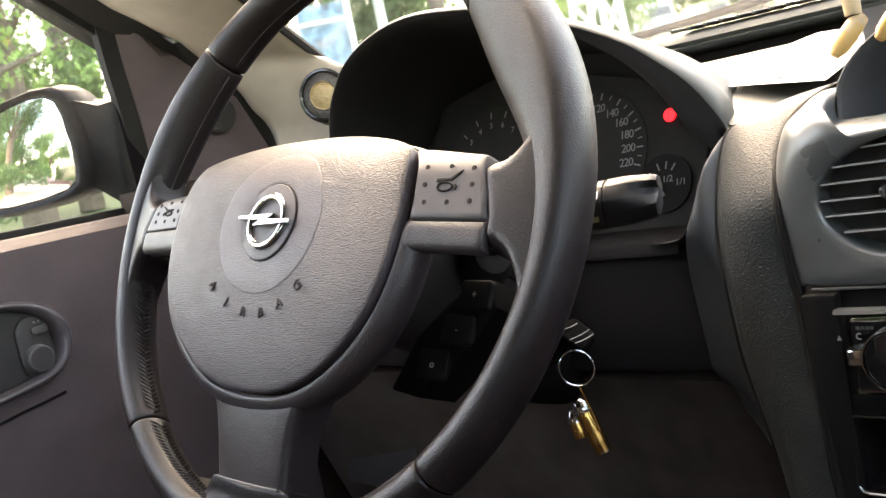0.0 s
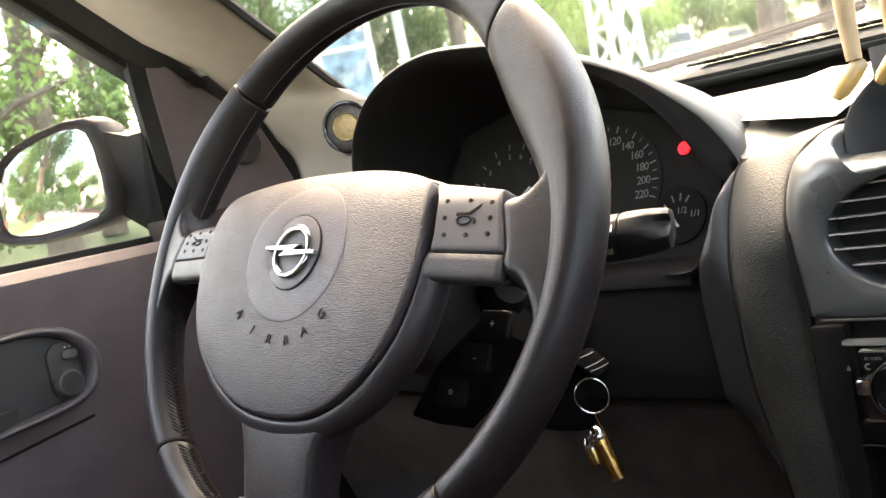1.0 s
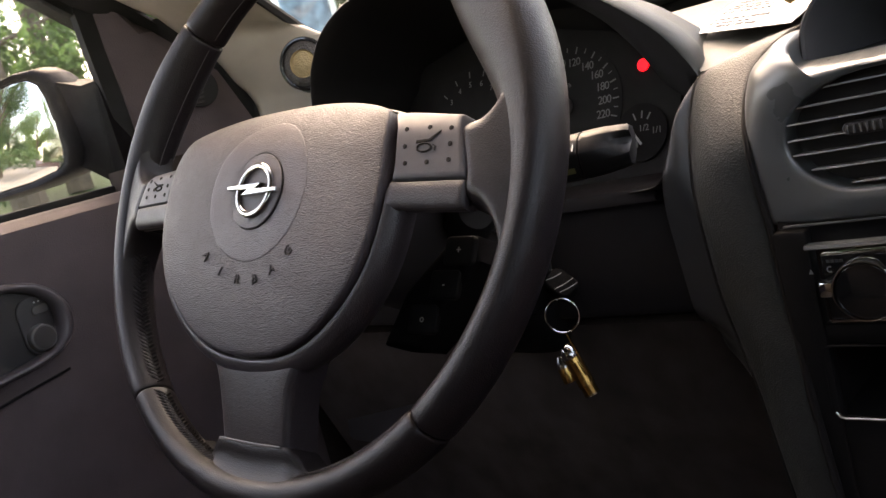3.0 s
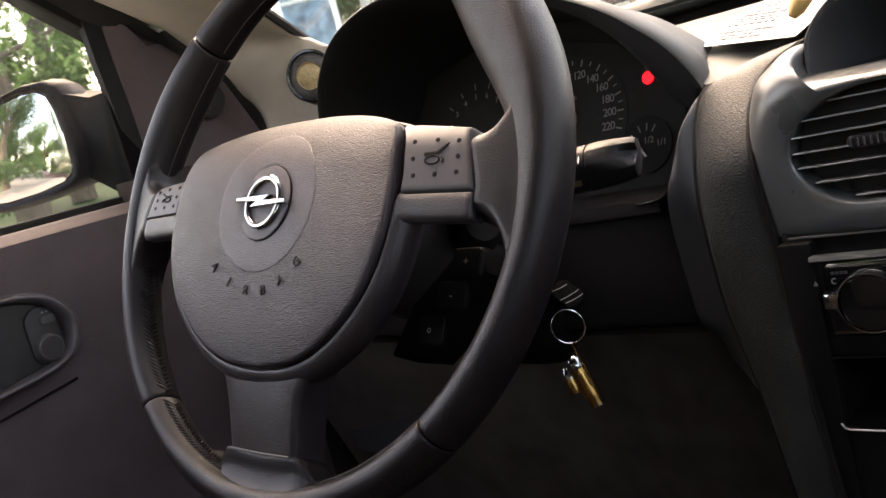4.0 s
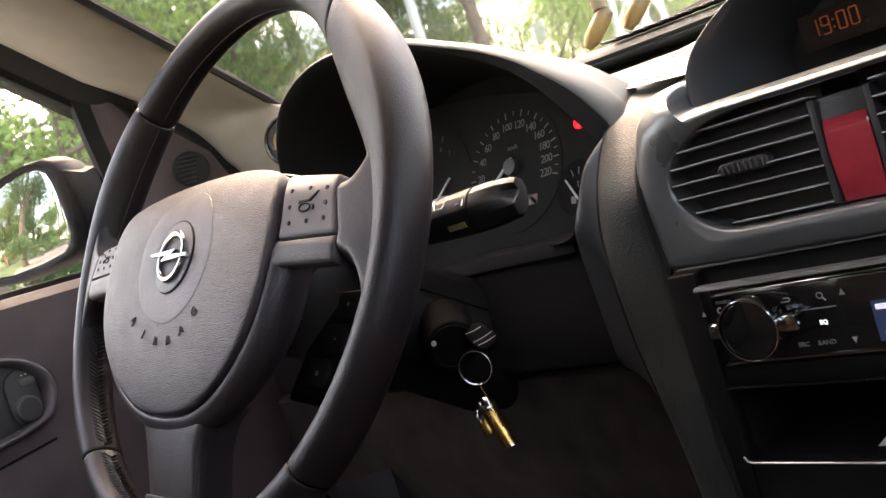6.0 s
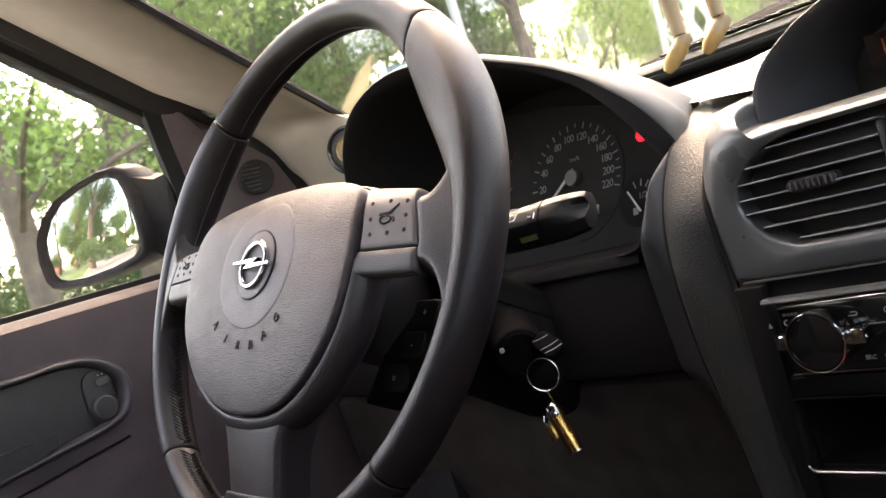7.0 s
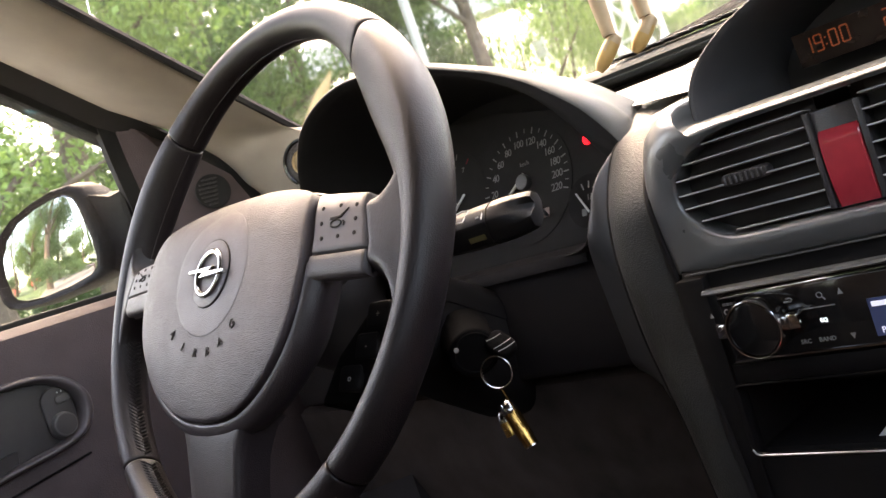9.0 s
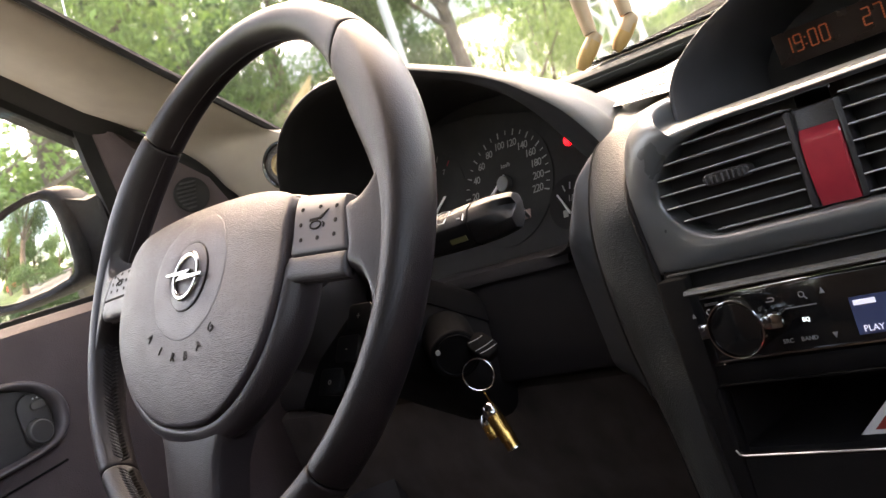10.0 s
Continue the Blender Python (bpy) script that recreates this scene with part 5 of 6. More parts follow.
# the seam turning the corner at the foot of the display hood
turn = spline([groove(-0.0457), groove(-0.034), groove(-0.020), (0.2236, 0.2380, -0.0050), (0.2320, 0.2510, 0.0035), (0.2400, 0.2570, 0.0092), (0.2465, 0.2540, 0.0086), (0.2512, 0.2480, 0.0050), (0.2500, 0.2415, -0.0030), (0.2500, 0.2365, -0.0080), (0.2465, 0.2330, -0.0097)][:9] + [(0.2512, 0.2370, -0.0080), (0.2540, 0.2330, -0.0097)], 49)


def rim_of(u, v):
    """Where the panel ends: bottom line, flank seam, corner, display sill."""
    du, dv = u - VCX, v - VCZ
    k = max(abs(du) / HX, abs(dv) / (VCZ - LOWZ if dv < 0 else TOPZ - VCZ))
    ou, ov = abs(du) / k, VCZ + dv / k
    cu, cv = HX - CR, TOPZ - CR
    if ou > cu and ov > cv:
        a = math.atan2(ov - cv, ou - cu) / (math.pi / 2)
        f = 48 * min(0.9999, max(0.0, a))
        q = turn[int(f)].lerp(turn[int(f) + 1], f - int(f))
    elif ov > cv:
        x = VCX - ou * (VCX - 0.2540) / cu
        q = Vector((x, 0.2330 - 0.010 * min(1.0, (x - 0.2540) / 0.025), TOPZ))
    elif ov < LOWZ + 1e-4:
        g = groove(LOWZ)
        q = Vector((VCX - ou * (VCX - g.x) / HX, 0.1868 + 0.006 * (ou / HX) ** 6, LOWZ))
    else:
        q = groove(ov) + Vector((0.0008, 0.0, 0.0))
    if du > 0:
        q.x = 2 * VCX - q.x
    return q


ends = [rim_of(u, v) for u, v in inner]
rings = [[front(u, v, -0.020) for u, v in inner]]
for grow, n in ((0.0, -0.001), (0.0008, 0.0014), (0.0022, 0.0026)):
    rings.append([front(u + math.copysign(grow, u - VCX) * min(1, abs(u - VCX) / 0.09) ** 4, v + math.copysign(grow, v - VCZ) * min(1, abs(v - VCZ) / 0.02), n) for u, v in inner])
starts = []
for (u, v), e in zip(inner, ends):
    w = Vector((e.x - u, 0, e.z - v))
    starts.append(front(u + w.x * 0.22, v + w.z * 0.30, 0.0032))
for i in range(12):
    t = i / 11
    ring = []
    for a, e in zip(starts, ends):
        c = Vector((lerp(a, e, 0.93).x, a.y + 0.0015, lerp(a, e, 0.93).z))
        ring.append(a * (1 - t) ** 2 + c * 2 * t * (1 - t) + e * t * t)
    rings.append(ring)
rings.append([e + Vector((0, 0.004, -0.0012)) for e in ends])
part("vent_bezel", loft(rings, caps=(False, False)), SATIN, con, "satin dark frame round the air vents", sharp=80)
part("seam", tube([p + Vector((0.0004, -0.0020, 0.0004)) for p in fr_[8:]], 0.0026, 8), GAP, con)
part("lower_front", slab([[(x, y, z) for x in np.linspace(0.2345, 2 * MID - 0.2345, 9)] for y, z in ((0.1895, -0.0975), (0.1880, -0.1005), (0.1865, -0.106), (0.1845, -0.112))], 0.006, (0, 1, 0)), COLUMN, con)
part("chrome_line", box((MID, 0.1855, -0.1003), (0.236, 0.003, 0.0010)), SWITCH, con, "thin pale trim line")
# panel with openings for radio and pocket, as bars
for c, s in (((0.2440, 0.184, -0.21), (0.020, 0.012, 0.216)), ((2 * MID - 0.2440, 0.184, -0.21), (0.020, 0.012, 0.216)), ((MID, 0.185, -0.1670), (0.21, 0.010, 0.013)), ((MID, 0.185, -0.2740), (0.21, 0.010, 0.105))):
    part("panel", box(c, s, 0.002), COLUMN, con)
part("bezel_strip", loft([[(x, 0.1800, -0.1100), (x, 0.1755, -0.1108), (x, 0.1745, -0.1126), (x, 0.1790, -0.1142)] for x in (0.2525, MID, 2 * MID - 0.2525)]), SATIN, con, "grey trim strip over the radio")
for c, z_ in (((MID, 0.250, -0.2210), (0.214, 0.12, 0.004)), ((MID, 0.250, -0.1715), (0.214, 0.12, 0.004)), ((MID, 0.312, -0.196), (0.214, 0.004, 0.054)), ((0.2490, 0.250, -0.196), (0.004, 0.12, 0.046)), ((2 * MID - 0.2490, 0.250, -0.196), (0.004, 0.12, 0.046))):
    part("pocket_wall", box(c, z_), GAP, con)
part("pocket_edge", tube([Vector((u, 0.1785, v)) for u, v in rounded(0.2500, -0.2185, 2 * MID - 0.2500, -0.1735, 0.006)], 0.0009, 6, True), COLUMN, con)
# Only the lower edge is drawn bright; the other sides stay dark.
part("pocket_lip", tube([(0.2510, 0.1779, -0.2155), (0.2530, 0.1777, -0.2184), (0.2560, 0.1775, -0.2192), (MID, 0.1775, -0.2192), (2 * MID - 0.2560, 0.1775, -0.2192)], 0.0007, 6), SATINCHROME, con, "bright metal line along the lower lip of the pocket")
part("console_skirt", box((MID, 0.20, -0.44), (0.27, 0.06, 0.24), 0.01), DARK, con)

# air vents
for sgn in (1, -1):
    vx = lambda x: x if sgn == 1 else 2 * MID - x
    vent = thing("air_vent", (vx(0.30), 0.20, -0.085), "black air vent with thin horizontal slats and a grey thumb tab", "air vent", "vents in the console")
    part("duct", box((vx(0.2955), 0.232, -0.053), (0.094, 0.05, 0.070)), BLACK, vent)
    for i, z in enumerate((-0.0240, -0.0330, -0.0421, -0.0515, -0.0603, -0.0700, -0.0800)):
        dz = abs(z + 0.0510)
        x0 = 0.2500 + 0.034 * (dz / 0.0300) ** 2.6
        bm = box((vx((x0 + 0.3405) / 2), 0.1965, z), (0.3405 - x0, 0.015, 0.0010), 0.0003, Matrix.Rotation(radians(-5), 3, "X"))
        part("slat", bm, SLAT, vent)
    for x in (0.274, 0.297, 0.320):
        part("vane", box((vx(x), 0.214, -0.053), (0.0012, 0.014, 0.054)), BLACK, vent)
    tb_ = part("thumb_tab", prism(rounded(min(vx(0.2815), vx(0.3125)), -0.0530, max(vx(0.2815), vx(0.3125)), -0.0455, 0.0036), lambda u, v, n: Vector((u, 0.190 - n, v)), -0.006, 0.001, 0.001), DASH, vent, "dark ribbed tab")
    for k in range(8):
        x = 0.2845 + k * 0.0036
        part("rib", box((vx(x), 0.1883, -0.0492), (0.0012, 0.0014, 0.005), 0.0003), SWITCH, tb_)
    part("end_post", box((vx(0.3425), 0.1945, -0.0532), (0.004, 0.010, 0.056), 0.001), BLACK, vent)
haz = thing("hazard_switch", (MID, 0.2, -0.085), "glossy dark red hazard switch between the vents", "switch")
rings = []
for v in np.linspace(-0.0812, -0.0262, 25):
    t = (v + 0.0537) / 0.0275
    y = 0.1888 + 0.003 * t * t + 0.012 * max(0.0, t - 0.42)
    rings.append([(MID - 0.0118, y + 0.006, v), (MID - 0.0118, y + 0.0008, v), (MID - 0.011, y, v), (MID + 0.011, y, v), (MID + 0.0118, y + 0.0008, v), (MID + 0.0118, y + 0.006, v)])
part("lens", loft(rings), REDLENS, haz)
part("surround", box((MID, 0.200, -0.0538), (0.0300, 0.016, 0.0570), 0.002), DASH, haz)

# display hood
dh = thing("display_hood", (MID, 0.28, -0.01), "black arched hood with an amber clock display", "display")
ARCH = [(0.2520, -0.0160), (0.2522, -0.0080), (0.2526, 0.0000), (0.2540, 0.0085), (0.2575, 0.0160), (0.2638, 0.0240), (0.2741, 0.0325), (0.2879, 0.0405), (0.2965, 0.0445), (0.325, 0.0540), (MID, 0.0575)]
ar = spline([Vector((x, 0, z)) for x, z in ARCH], 24)
arch = ar + [Vector((2 * MID - p.x, 0, p.z)) for p in ar[-2::-1]]
rings = []
for sc, y in ((0.80, 0.335), (0.88, 0.285), (0.955, 0.240), (0.985, 0.2335), (1.003, 0.2325), (1.012, 0.2330), (1.018, 0.2365), (1.05, 0.30), (1.06, 0.42), (1.05, 0.50)):
    rings.append([Vector((MID + (p.x - MID) * sc, y, -0.006 + (p.z + 0.006) * sc + (-0.012 * (y - 0.25) if y > 0.3 and sc > 1 else 0))) for p in arch])
part("inner", loft(rings[:5], closed=False), DISPLAYIN, dh, "black inside of the hood")
part("outer", loft(rings[4:], closed=False), DASH, dh, "dark top of the hood")
part("floor_ramp", slab([[(x, y, -0.0125) for x in np.linspace(0.250, 2 * MID - 0.250, 5)] for y in (0.345, 0.280, 0.224)], 0.003, (0, 0, -1)), DISPLAYIN, dh, "black floor before the display")
part("side_gap", box((0.2420, 0.300, -0.0270), (0.022, 0.08, 0.043)), BLACK, dh)
part("back", plate(((0.24, 0.342, -0.012), (2 * MID - 0.24, 0.342, -0.012), (2 * MID - 0.24, 0.335, 0.055), (0.24, 0.335, 0.055)), 0.004, (0, 1, 0)), DISPLAYIN, dh, "satin black display cover")
dw = part("display_window", plate(((0.300, 0.302, 0.002), (2 * MID - 0.300, 0.302, 0.002), (2 * MID - 0.300, 0.2993, 0.0245), (0.300, 0.2993, 0.0245)), 0.003, (0, 1, 0)), AMBERDIM, dh, "dim amber display window")
SEG = {"0": "abcdef", "1": "bc", "2": "abged", "7": "abc", "9": "abcdfg"}
for ch, x in (("1", 0.3092), ("9", 0.3168), ("0", 0.3270), ("0", 0.3346), ("2", 0.3619), ("7", 0.3695)):
    w, h = 0.0048, 0.0105
    segs = {"a": ((0, h), (w, h)), "b": ((w, h), (w, h / 2)), "c": ((w, h / 2), (w, 0)), "d": ((0, 0), (w, 0)), "e": ((0, 0), (0, h / 2)), "f": ((0, h / 2), (0, h)), "g": ((0, h / 2), (w, h / 2))}
    bm = bmesh.new()
    for q in SEG[ch]:
        (x0, z0), (x1, z1) = segs[q]
        for k in range(3):
            t = (k + 0.5) / 3
            box((x - w / 2 + x0 + (x1 - x0) * t, 0.2985, 0.0093 + z0 + (z1 - z0) * t), (0.0009 if x0 == x1 else 0.0012, 0.0006, 0.0013 if x0 == x1 else 0.0009), bm=bm)
    part("digit", bm, AMBER, dw, "amber dotted digit " + ch)
for z in (0.0120, 0.0165):
    part("colon_dot", box((0.3217, 0.2985, z), (0.0009, 0.0006, 0.0009)), AMBER, dw)

# radio
rad = thing("car_radio", (MID, 0.2, -0.165), "glossy black car radio with a chrome ringed volume knob", "radio")
part("face", box((MID, 0.1865, -0.1380), (0.1960, 0.016, 0.0420), 0.0012), GLOSS, rad)
part("lower_line", box((MID, 0.1782, -0.1578), (0.196, 0.0012, 0.0010)), CHROME, rad, "thin silver line")
part("upper_line", box((0.2955, 0.1782, -0.1172), (0.070, 0.0010, 0.0008)), CHROME, rad)
part("mid_line", box((0.318, 0.1783, -0.1320), (0.026, 0.0008, 0.0005)), SILVERP, rad)
part("eject_mark", prism([(0.2515, -0.1285), (0.2540, -0.1285), (0.2528, -0.1255)], lambda u, v, n: Vector((u, 0.1785 - n, v)), 0, 0.0006, 0.0001, 1), SILVERP, rad)
kc = Vector((0.2858, 0.177, -0.1362))
kb = part("volume_knob", disc(kc, (0, -1, 0), 0.0174, 0.013, 48, 0.0164, bevel=0.001), GLOSS, rad, "black volume knob")
rr = []
for r, h in ((0.0172, 0.0005), (0.0178, 0.003), (0.0180, 0.0125), (0.0178, 0.0136), (0.0173, 0.0139), (0.0169, 0.0138), (0.0168, 0.0128)):
    rr.append([kc + Vector((r * math.cos(a), -h, r * math.sin(a))) for a in (2 * math.pi * i / 48 for i in range(48))])
part("knob_ring", loft(rr, caps=(False, False)), CHROME, kb, "chrome ring")
for sx in (-1, 1):
    part("wing", box(kc + Vector((sx * 0.0215, -0.004, 0.0005)), (0.011, 0.010, 0.0095), 0.0015), CHROME, kb, "chrome wing")
RB = lambda x, z: basis((x, 0.1782, z), (1, 0, 0), (0, 0, 1))
for s, x, z, sz_, mm in (("SRC", 0.3078, -0.1512, 0.0037, SILVERP), ("BAND", 0.3208, -0.1512, 0.0037, SILVERP), ("EQ", 0.3222, -0.1400, 0.0034, KEYGLOW)):
    part("key_text", lettering(s, sz_, RB(x, z), 0.0002), mm, rad)
part("search_ring", tube([Vector((0.3240 + 0.0016 * math.cos(a), 0.1780, -0.1252 + 0.0016 * math.sin(a))) for a in (2 * math.pi * i / 16 for i in range(16))], 0.0003, 5, True), SILVERP, rad)
part("search_tail", tube([(0.3252, 0.1780, -0.1264), (0.3268, 0.1780, -0.1282)], 0.0004, 5), SILVERP, rad)
part("back_mark", tube([(0.3020, 0.1780, -0.1262), (0.3065, 0.1780, -0.1262), (0.3072, 0.1780, -0.1252), (0.3065, 0.1780, -0.1242), (0.3035, 0.1780, -0.1242)], 0.0004, 5), SILVERP, rad)
part("moon_mark", tube([Vector((0.2640 + 0.0016 * math.cos(a), 0.1780, -0.1262 + 0.0016 * math.sin(a))) for a in (radians(60 + 26 * i) for i in range(10))], 0.0004, 5), SILVERP, rad)
for x in (0.2635, 0.2660, 0.2685, 0.2710):
    part("faint_bar", box((x, 0.1782, -0.1215), (0.0018, 0.0006, 0.0016)), SWITCH, rad)
for z, s in ((-0.1250, 1), (-0.1512, -1)):
    part("seek_mark", prism([(0.3345, z - 0.0016 * s), (0.3375, z - 0.0016 * s), (0.3360, z + 0.0018 * s)], lambda u, v, n: Vector((u, 0.1785 - n, v)), 0, 0.0006, 0.0001, 1), SILVERP, rad)
scn = part("screen", box((0.3800, 0.1785, -0.1425), (0.062, 0.001, 0.0215)), LCD, rad, "lit blue display")
part("screen_bar", box((0.3570, 0.1778, -0.1350), (0.012, 0.0006, 0.0028)), LCDTEXT, scn)
part("screen_text", lettering("PLAY", 0.0050, basis((0.3580, 0.1778, -0.1502), (1, 0, 0), (0, 0, 1)), 0.0002), LCDTEXT, scn)

# things on and round the console
cd_ = thing("warning_card", (0.345, 0.21, -0.219), "white card with a red printed triangle in the pocket", "card")
part("sheet", plate(((0.3205, 0.200, -0.2195), (0.39, 0.200, -0.2195), (0.39, 0.204, -0.178), (0.355, 0.204, -0.186)), 0.0008, (0, 1, 0)), PAPER, cd_)
part("print", plate(((0.3305, 0.1995, -0.2160), (0.39, 0.1995, -0.2160), (0.39, 0.2005, -0.209), (0.338, 0.2005, -0.2085)), 0.0004, (0, 1, 0)), REDKNOB, cd_)
gk = thing("gear_knob", (0.335, 0.11, -0.45), "dark gear lever with a red cap", "gear lever")
part("lever", tube([(0.335, 0.13, -0.56), (0.335, 0.11, -0.30), (0.335, 0.105, -0.26)], [0.009, 0.009, 0.014], 14), BLACK, gk)
part("cap", disc((0.335, 0.102, -0.262), (0, -0.1, 1), 0.016, 0.034, 28, 0.015, bevel=0.006), REDKNOB, gk, "red cap")

# paper on the shelf
pp = thing("paper_note", (0.2, 0.36, 0.022), "white printed paper slip with blue corner lying on the dashboard shelf", "paper")
pc = [Vector((0.1290, 0.346, 0.0240)), Vector((0.229, 0.286, 0.0145)), Vector((0.262, 0.412, 0.0425)), Vector((0.163, 0.474, 0.0515))]
PQ = lambda s, t, h=0.0: lerp(lerp(pc[0], pc[1], s), lerp(pc[3], pc[2], s), t) + Vector((0, 0, h + 0.004 * math.sin(math.pi * t)))
part("sheet", slab([[PQ(s, t) for s in np.linspace(0, 1, 7)] for t in np.linspace(0, 1, 9)], 0.0005, (0, 0, -1)), PAPER, pp)
random.seed(7)
t = 0.05
while t < 0.95:
    h = random.choice((0.016, 0.022, 0.030))
    s = random.uniform(0.06, 0.14)
    stop = random.uniform(0.45, 0.86)
    while s < stop:
        w = random.uniform(0.012, 0.075)
        part("print_bar", slab([[PQ(s, t, 0.0004), PQ(min(0.9, s + w), t, 0.0004)], [PQ(s, t + h, 0.0004), PQ(min(0.9, s + w), t + h, 0.0004)]], 0.0003, (0, 0, 1)), INK, pp)
        s += w + random.uniform(0.010, 0.03)
    t += h + random.choice((0.022, 0.03, 0.075))
part("blue_corner", slab([[PQ(0.75, 0.55, 0.0006), PQ(0.98, 0.55, 0.0006)], [PQ(0.75, 0.95, 0.0006), PQ(0.98, 0.95, 0.0006)]], 0.0003, (0, 0, 1)), BLUEINK, pp)

# hanging wooden doll: plain legs and shoes
dl_ = bmesh.new()
for dx, dy, dz, bend in ((-0.0068, -0.0065, 0.0, 0.0), (0.0068, 0.0065, 0.003, 0.002)):
    base = Vector((0.330 + dx, 0.068 + dy, 0.031 + dz))
    tube([base + Vector((-dx * 0.6, 0, 0.16)), base + Vector((-dx * 0.3, 0, 0.10)), base + Vector((bend, 0, 0.062)), base + Vector((bend * 0.6, 0, 0.045)), base + Vector((0.0, 0, 0.025)), base + Vector((0.0005, 0, 0.010))], [0.0065, 0.0060, 0.0050, 0.0046, 0.0038, 0.0032], 14, bm=dl_)
    tube([base + Vector((0.0035, 0.002, 0.0085)), base + Vector((0.001, 0.0, 0.0065)), base + Vector((-0.002, -0.002, 0.0025)), base + Vector((-0.0052, -0.0045, -0.0018)), base + Vector((-0.0072, -0.0060, -0.0045))], [0.0025, 0.0038, 0.0040, 0.0036, 0.0019], 14, bm=dl_)
tube([(0.330, 0.069, 0.19), (0.330, 0.069, 0.21), (0.330, 0.069, 0.24), (0.330, 0.069, 0.25)], [0.012, 0.016, 0.014, 0.006], 14, bm=dl_)
dolly = solid("hanging_doll", dl_, WOOD, "small pale wooden doll with honey soles hanging before the windscreen", "doll", sharp=60)
dolly.data.materials.append(WOODDARK)
for f in dolly.data.polygons:
    if f.center.z < 0.0115 and (f.normal.z < 0.15 or f.normal.y < -0.5):
        f.material_index = 1

# wiper outside the glass
wp = thing("windscreen_wiper", (0.2, 0.75, 0.09), "dark wiper blade resting at the foot of the windscreen", "wiper")
wpts = spline([(-0.215, 0.780, 0.1100), (-0.189, 0.779, 0.1102), (-0.049, 0.752, 0.1105), (0.091, 0.687, 0.1110), (0.135, 0.664, 0.1112)], 18)
part("blade", tube(wpts, [0.002] + [0.0036] * 16 + [0.002], 8), LOCK, wp)
part("arm", tube([p + Vector((0.0, 0.004, 0.0045)) for p in wpts[3:]], 0.0026, 8), LOCK, wp)


# ---- outside ----
def away(az, el, d):
    """A place d metres from the middle of the walk at a compass angle left of the car's nose."""
    a = radians(az)
    return Vector((0.52 - math.sin(a) * d, -0.32 + math.cos(a) * d, 0.03 + math.tan(radians(el)) * d))


def ground_z(x, y):
    s = (-x * 0.72 + y * 0.69)
    t = min(1.0, max(0.0, (s - 4.0) / 22.0))
    return -0.95 + 2.6 * (t * t * (3 - 2 * t)) + 0.06 * min(40.0, max(0.0, s - 26.0))


GRASS = material("grass", (0.060, 0.095, 0.030), 0.9, var=0.5, vscale=0.8, bump=0.6, bscale=30, depth=0.03)
ROADM = material("pale_road", (0.20, 0.18, 0.155), 0.9, var=0.2, vscale=2.0, bump=0.3, bscale=60, depth=0.005)
BARK = material("bark", (0.10, 0.075, 0.055), 0.9, var=0.35, vscale=6, bump=0.8, bscale=25, depth=0.02)
WHITEPAINT = material("white_paint", (0.74, 0.74, 0.70), 0.5, var=0.06, vscale=3, bump=0.05, bscale=80)
GREYPAINT = material("grey_pole", (0.42, 0.42, 0.40), 0.5, var=0.1, vscale=3, bump=0.1, bscale=50)
CONCRETE = material("concrete", (0.42, 0.42, 0.40), 0.9, var=0.15, vscale=1.2, bump=0.2, bscale=20)
BLUEP = material("blue_sheet", (0.10, 0.18, 0.24), 0.5, var=0.75, vscale=7, bump=0.2, bscale=20)
YELLOW = material("yellow_board", (0.36, 0.25, 0.11), 0.6, var=0.15, vscale=5, bump=0.1)
PURPLE = material("dark_glass", (0.03, 0.035, 0.04), 0.1, var=0.1, bump=0.0)


def leafmat(name, col):
    m = bpy.data.materials.new(name)
    m.use_nodes = True
    n, l = m.node_tree.nodes, m.node_tree.links
    b = n["Principled BSDF"]
    geo_ = n.new("ShaderNodeNewGeometry")
    mr = n.new("ShaderNodeMapRange")
    mr.inputs["To Min"].default_value, mr.inputs["To Max"].default_value = 0.7, 1.35
    l.new(geo_.outputs["Random Per Island"], mr.inputs["Value"])
    mul = n.new("ShaderNodeVectorMath")
    mul.operation = "SCALE"
    mul.inputs[0].default_value = col
    l.new(mr.outputs["Result"], mul.inputs["Scale"])
    l.new(mul.outputs["Vector"], b.inputs["Base Color"])
    b.inputs["Roughness"].default_value = 0.55
    tr = n.new("ShaderNodeBsdfTranslucent")
    l.new(mul.outputs["Vector"], tr.inputs["Color"])
    mix = n.new("ShaderNodeMixShader")
    mix.inputs["Fac"].default_value = 0.45
    l.new(b.outputs["BSDF"], mix.inputs[1])
    l.new(tr.outputs["BSDF"], mix.inputs[2])
    l.new(mix.outputs["Shader"], n["Material Output"].inputs["Surface"])
    return m


LEAF = leafmat("leaf_green", (0.100, 0.178, 0.052))
LEAFDARK = leafmat("leaf_dark", (0.066, 0.126, 0.044))
LEAFBRIGHT = leafmat("leaf_bright", (0.155, 0.26, 0.072))
LEAFPURPLE = leafmat("leaf_purple", (0.12, 0.075, 0.07))


